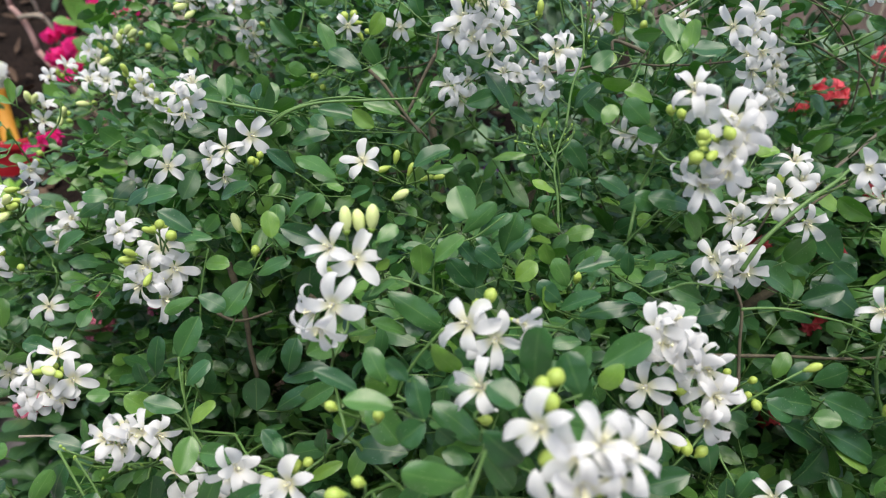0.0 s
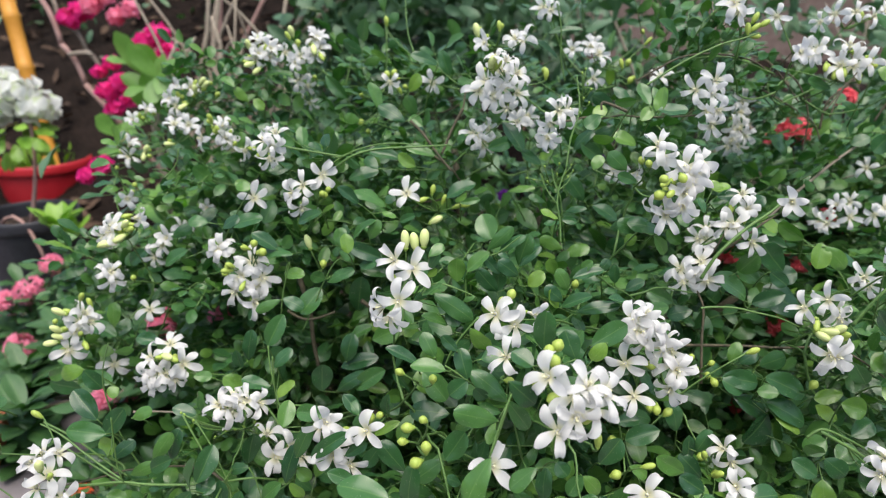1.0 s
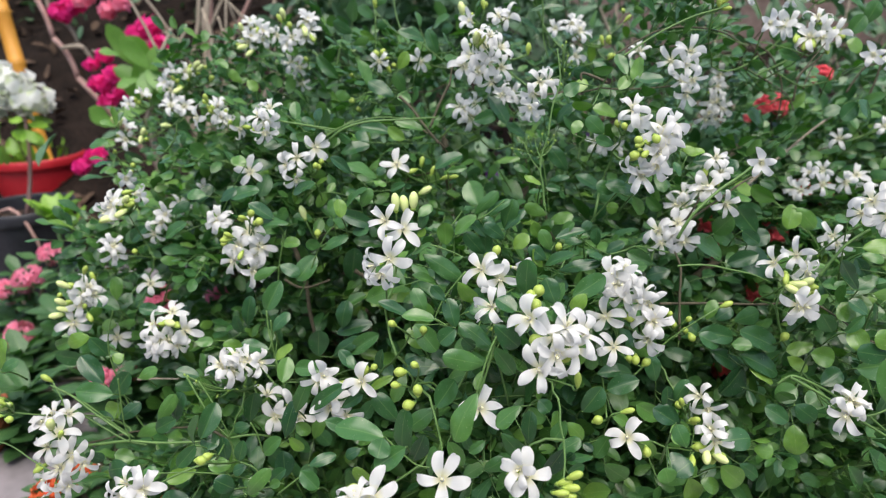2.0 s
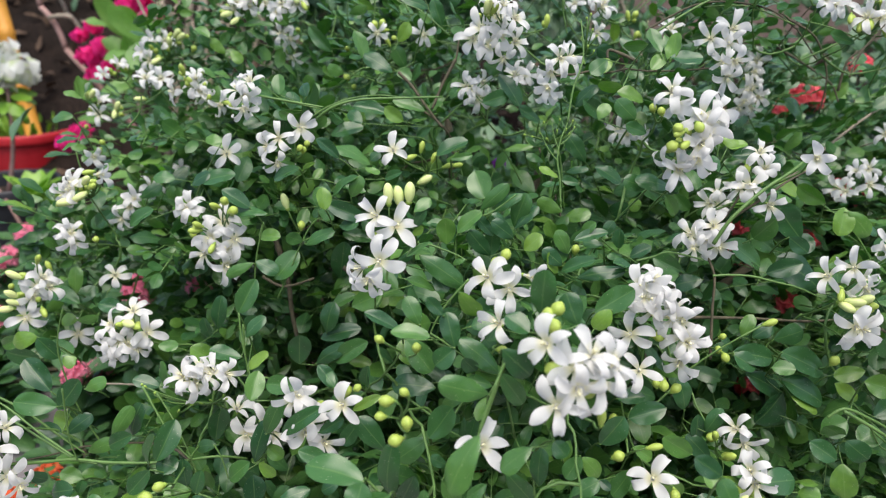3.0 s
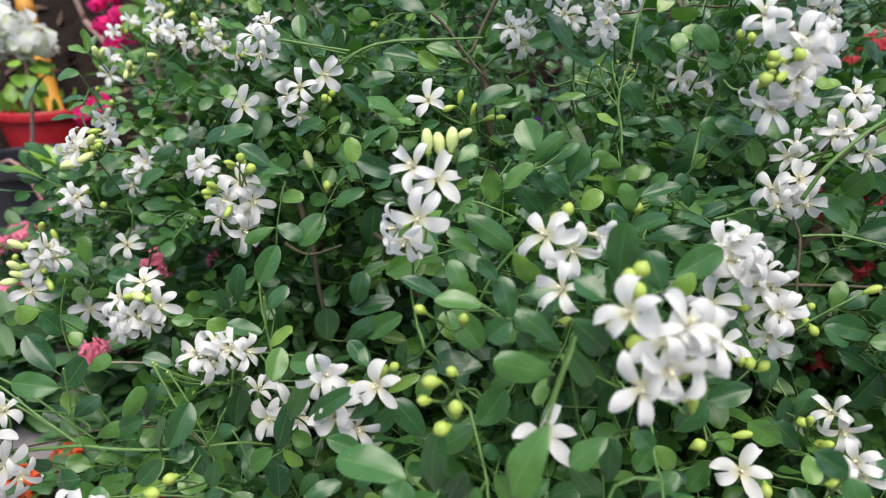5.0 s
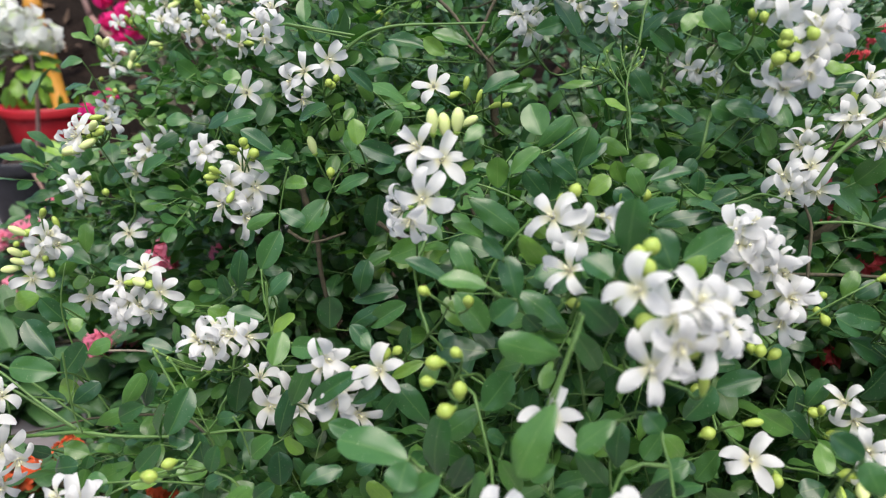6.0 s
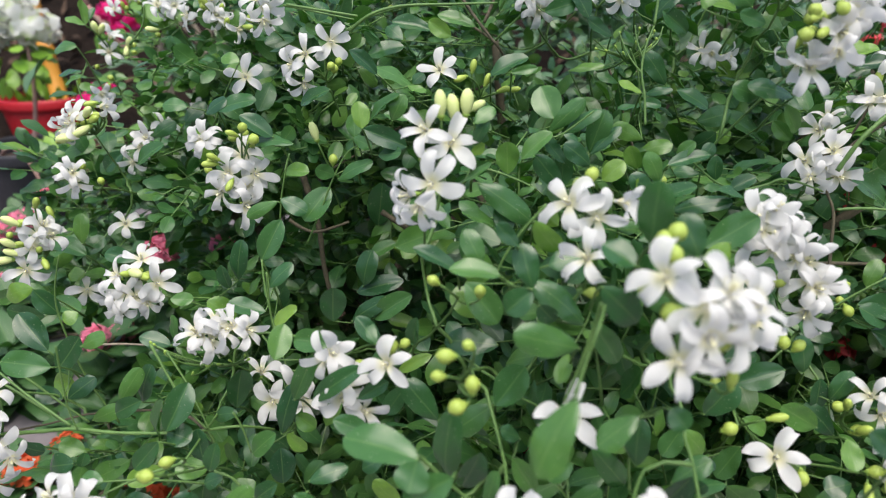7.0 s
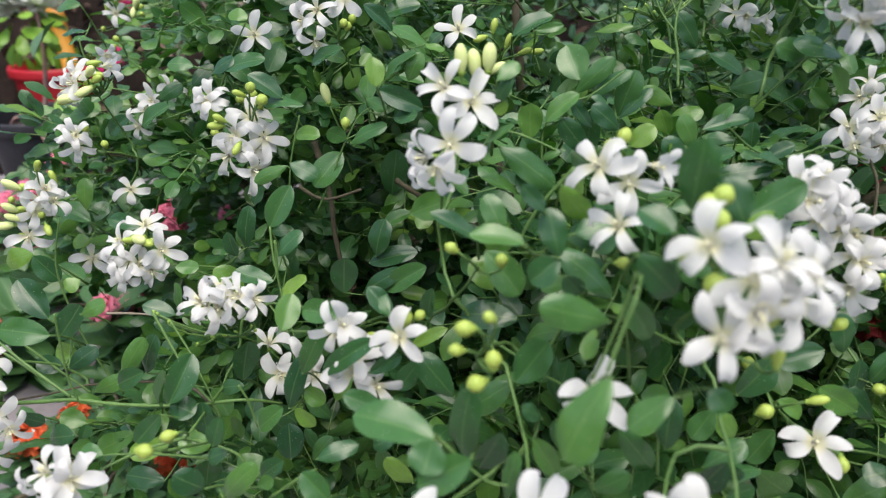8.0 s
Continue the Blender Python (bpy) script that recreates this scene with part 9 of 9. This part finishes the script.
# ---- stalks of the clusters, twigs and limbs ----
for ob, at, ends in CLUSTERS:
    s = Soup()
    for p, n in ends:
        tube(s, bend(at, p, (p - at).length * -0.12 * n, 6), [0.0012, 0.0011, 0.001, 0.0009, 0.0008, 0.0009], 5)
    s.v = [tuple(Vector(p) - at) for p in s.v]
    me = s.mesh("flower_stalk", [STALK])
    ob.data = me
    tagged(ob, "white orange jasmine blossoms and buds on thin green stalks")

CROWN = [Vector((x, y, z)) for x, y, z in ((-0.42, 0.85, 0.68), (-0.24, 0.75, 0.62), (-0.12, 0.62, 0.58), (0.03, 0.55, 0.62), (0.1, 0.78, 0.8), (0.24, 0.66, 0.62), (0.36, 0.72, 0.7), (0.44, 0.9, 0.82), (-0.3, 0.95, 0.85), (-0.02, 0.95, 0.85))]
for k, c in enumerate(CROWN):
    s = Soup()
    start = Vector(ROOT) + Vector((0.03 * math.cos(k), 0.03 * math.sin(k), 0.0))
    tube(s, bend(start, c, (0, 0.03, 0.03), 9), [0.011, 0.0105, 0.01, 0.009, 0.008, 0.0075, 0.007, 0.006, 0.005], 7)
    put("limb", s.mesh("limb", [WOOD]), shrub, None, "brown woody limb")
forks = list(CROWN)
for ob, at, ends in sorted(CLUSTERS, key=lambda k: min((p - k[1]).length for p in CROWN)):
    c = min(forks, key=lambda p: (p - at).length + 1.5 * max(0.0, at.y - p.y))
    s = Soup()
    gap = (c - at).length
    line = bend(c, at, (random.uniform(-0.12, 0.12) * gap, 0.3 * gap, random.uniform(-0.3, 0.0) * gap), 9)
    line = [p + Vector([random.gauss(0, 0.009) * gap * (0 < i < 8) for _ in range(3)]) for i, p in enumerate(line)]
    forks += [line[4], line[6]]
    tube(s, line, [0.0014, 0.0014, 0.0013, 0.0012, 0.0011, 0.0011, 0.001, 0.0009, 0.0009], 6)
    put("twig", s.mesh("twig", [STALK if gap < 0.16 else WOOD]), shrub)

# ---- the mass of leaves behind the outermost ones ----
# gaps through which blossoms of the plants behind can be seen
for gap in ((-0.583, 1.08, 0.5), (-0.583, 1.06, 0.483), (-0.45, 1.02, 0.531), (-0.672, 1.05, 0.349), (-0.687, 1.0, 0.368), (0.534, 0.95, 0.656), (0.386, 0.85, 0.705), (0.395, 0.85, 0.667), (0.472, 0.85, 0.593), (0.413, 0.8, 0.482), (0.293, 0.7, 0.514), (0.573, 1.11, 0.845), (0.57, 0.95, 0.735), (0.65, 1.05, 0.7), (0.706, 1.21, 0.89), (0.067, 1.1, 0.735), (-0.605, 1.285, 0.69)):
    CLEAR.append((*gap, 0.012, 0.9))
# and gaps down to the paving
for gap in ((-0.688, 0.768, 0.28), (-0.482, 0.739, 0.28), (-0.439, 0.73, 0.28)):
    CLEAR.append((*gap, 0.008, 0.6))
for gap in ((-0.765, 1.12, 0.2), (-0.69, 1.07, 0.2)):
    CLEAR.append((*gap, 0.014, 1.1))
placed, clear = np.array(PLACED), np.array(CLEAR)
clear_way = CAMERA_SIDE - clear[:, :3]
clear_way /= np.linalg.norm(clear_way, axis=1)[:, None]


def front(x, z):
    """How far back the shrub's face lies at this place."""
    w = np.exp(-((placed[:, 0] - x) ** 2 + (placed[:, 2] - z) ** 2) / (2 * 0.05 ** 2)) + 1e-9 * np.exp(-((placed[:, 0] - x) ** 2 + (placed[:, 2] - z) ** 2) / 0.02)
    return float((w * placed[:, 1]).sum() / w.sum())


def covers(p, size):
    """Whether a leaf at p would stand before a flower or an outer leaf, as seen from near the camera."""
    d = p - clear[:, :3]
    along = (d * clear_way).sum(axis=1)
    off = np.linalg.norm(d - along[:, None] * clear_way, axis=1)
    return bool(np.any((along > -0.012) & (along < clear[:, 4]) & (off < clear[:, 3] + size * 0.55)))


HOLLOWS = [(np.array(c), r) for c, r in (((-0.14, 0.52, 0.66), 0.16), ((-0.15, 0.6, 0.72), 0.085), ((-0.1, 0.58, 0.7), 0.085), ((-0.19, 0.66, 0.69), 0.07), ((0.0, 0.62, 0.76), 0.05), ((0.3, 0.66, 0.74), 0.06), ((0.34, 0.7, 0.79), 0.05))]


def hollow(p):
    """Whether p lies in one of the shrub's dark, leafless hollows."""
    return any((p - c) @ (p - c) < r * r for c, r in HOLLOWS)


mass = Soup()
made = tries = 0
while made < 2500 and tries < 30000:
    tries += 1
    x, z = random.uniform(-0.56, 0.8), random.uniform(0.3, 1.06)
    if z > 0.98 + 0.07 * (x > 0.1) + 0.05 * noise.noise(Vector((x * 6, 4, 0))):
        continue
    y = front(x, z) + 0.028 + 0.28 * random.random() ** 1.3
    p = np.array((x, y, z))
    if x < -(y + 0.08) * (0.42 if z > 0.86 else 0.5 if z > 0.72 else 0.62) + 0.06 * noise.noise(Vector((x * 8, 1, z * 8))):
        continue
    if noise.noise(Vector(p) * 9) < (0.0 if z < 0.72 else -0.2) + 0.12 * (x > 0.2 and z < 0.72 or x < 0.02 and z < 0.64) or hollow(p):
        continue
    if random.random() < 0.4 * max(0.0, min(1.0, (z - 0.84) / 0.1)) + (0.25 + 0.35 * (z > 0.82)) * (x > 0.35):
        continue
    size = random.uniform(0.021, 0.036) * (1 - 0.1 * max(0.0, min(1.0, (z - 0.74) / 0.14)))
    way = unit(np.array((x - 0.05, -0.55, 0.35)) + np.random.normal(size=3) * 0.45)
    count = random.choice((3, 4, 5, 5, 6))
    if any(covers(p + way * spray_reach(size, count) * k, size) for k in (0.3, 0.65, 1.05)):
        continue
    up = unit(np.array((0.0, -0.35, 1.0)) + np.random.normal(size=3) * 0.35)
    add_spray(mass, p, way, up, size, count)
    made += 1
# older leaves deep inside, down to the pot
for _ in range(1500):
    x, z = random.uniform(-0.5, 0.8), random.uniform(0.27, 0.8)
    y = front(x, max(z, 0.58)) + random.uniform(0.16, 0.45)
    way = unit(np.array((x - 0.05, -0.4, 0.2)) + np.random.normal(size=3) * 0.6)
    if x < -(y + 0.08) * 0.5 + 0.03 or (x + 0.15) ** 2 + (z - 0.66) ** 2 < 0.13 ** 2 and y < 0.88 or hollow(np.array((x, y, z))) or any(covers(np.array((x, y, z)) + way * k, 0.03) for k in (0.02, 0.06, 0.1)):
        continue
    add_spray(mass, (x, y, z), way, unit(np.array((0.0, -0.3, 1.0)) + np.random.normal(size=3) * 0.4), random.uniform(0.026, 0.036), random.choice((5, 6, 7)))
for _ in range(2600):
    x, z = random.uniform(-0.5, 0.9), random.uniform(0.24, 0.78)
    y = max(front(x, max(z, 0.58)) + random.uniform(0.3, 0.6), 0.7)
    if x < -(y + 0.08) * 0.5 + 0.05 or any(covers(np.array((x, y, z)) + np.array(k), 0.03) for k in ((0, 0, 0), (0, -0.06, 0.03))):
        continue
    add_spray(mass, (x, y, z), unit(np.array((x - 0.05, -0.4, 0.1)) + np.random.normal(size=3) * 0.7), unit(np.array((0.0, -0.3, 1.0)) + np.random.normal(size=3) * 0.5), random.uniform(0.028, 0.038), random.choice((4, 5, 6)))
# the far side of the shrub
for _ in range(700):
    a, z = random.uniform(-0.2, 3.3), random.uniform(0.45, 0.98)
    r = random.uniform(0.24, 0.4) * (1.0 - 0.5 * max(0.0, z - 0.8) / 0.18)
    p = np.array((0.12 + 1.25 * r * math.cos(a), 0.85 + 0.85 * r * math.sin(a), z))
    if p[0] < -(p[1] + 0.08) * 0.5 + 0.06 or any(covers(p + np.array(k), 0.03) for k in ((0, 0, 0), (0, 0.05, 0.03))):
        continue
    add_spray(mass, p, unit(np.array((math.cos(a), math.sin(a), 0.3)) + np.random.normal(size=3) * 0.45), unit(np.array((0.0, 0.3, 1.0)) + np.random.normal(size=3) * 0.35), random.uniform(0.024, 0.036), random.choice((4, 5, 6)))
foliage = put("foliage", mass.mesh("foliage", [LEAF_MASS, STALK]), shrub, None, "mass of small glossy dark green leaflets")
tagged(foliage, "", "", "", "stuff")
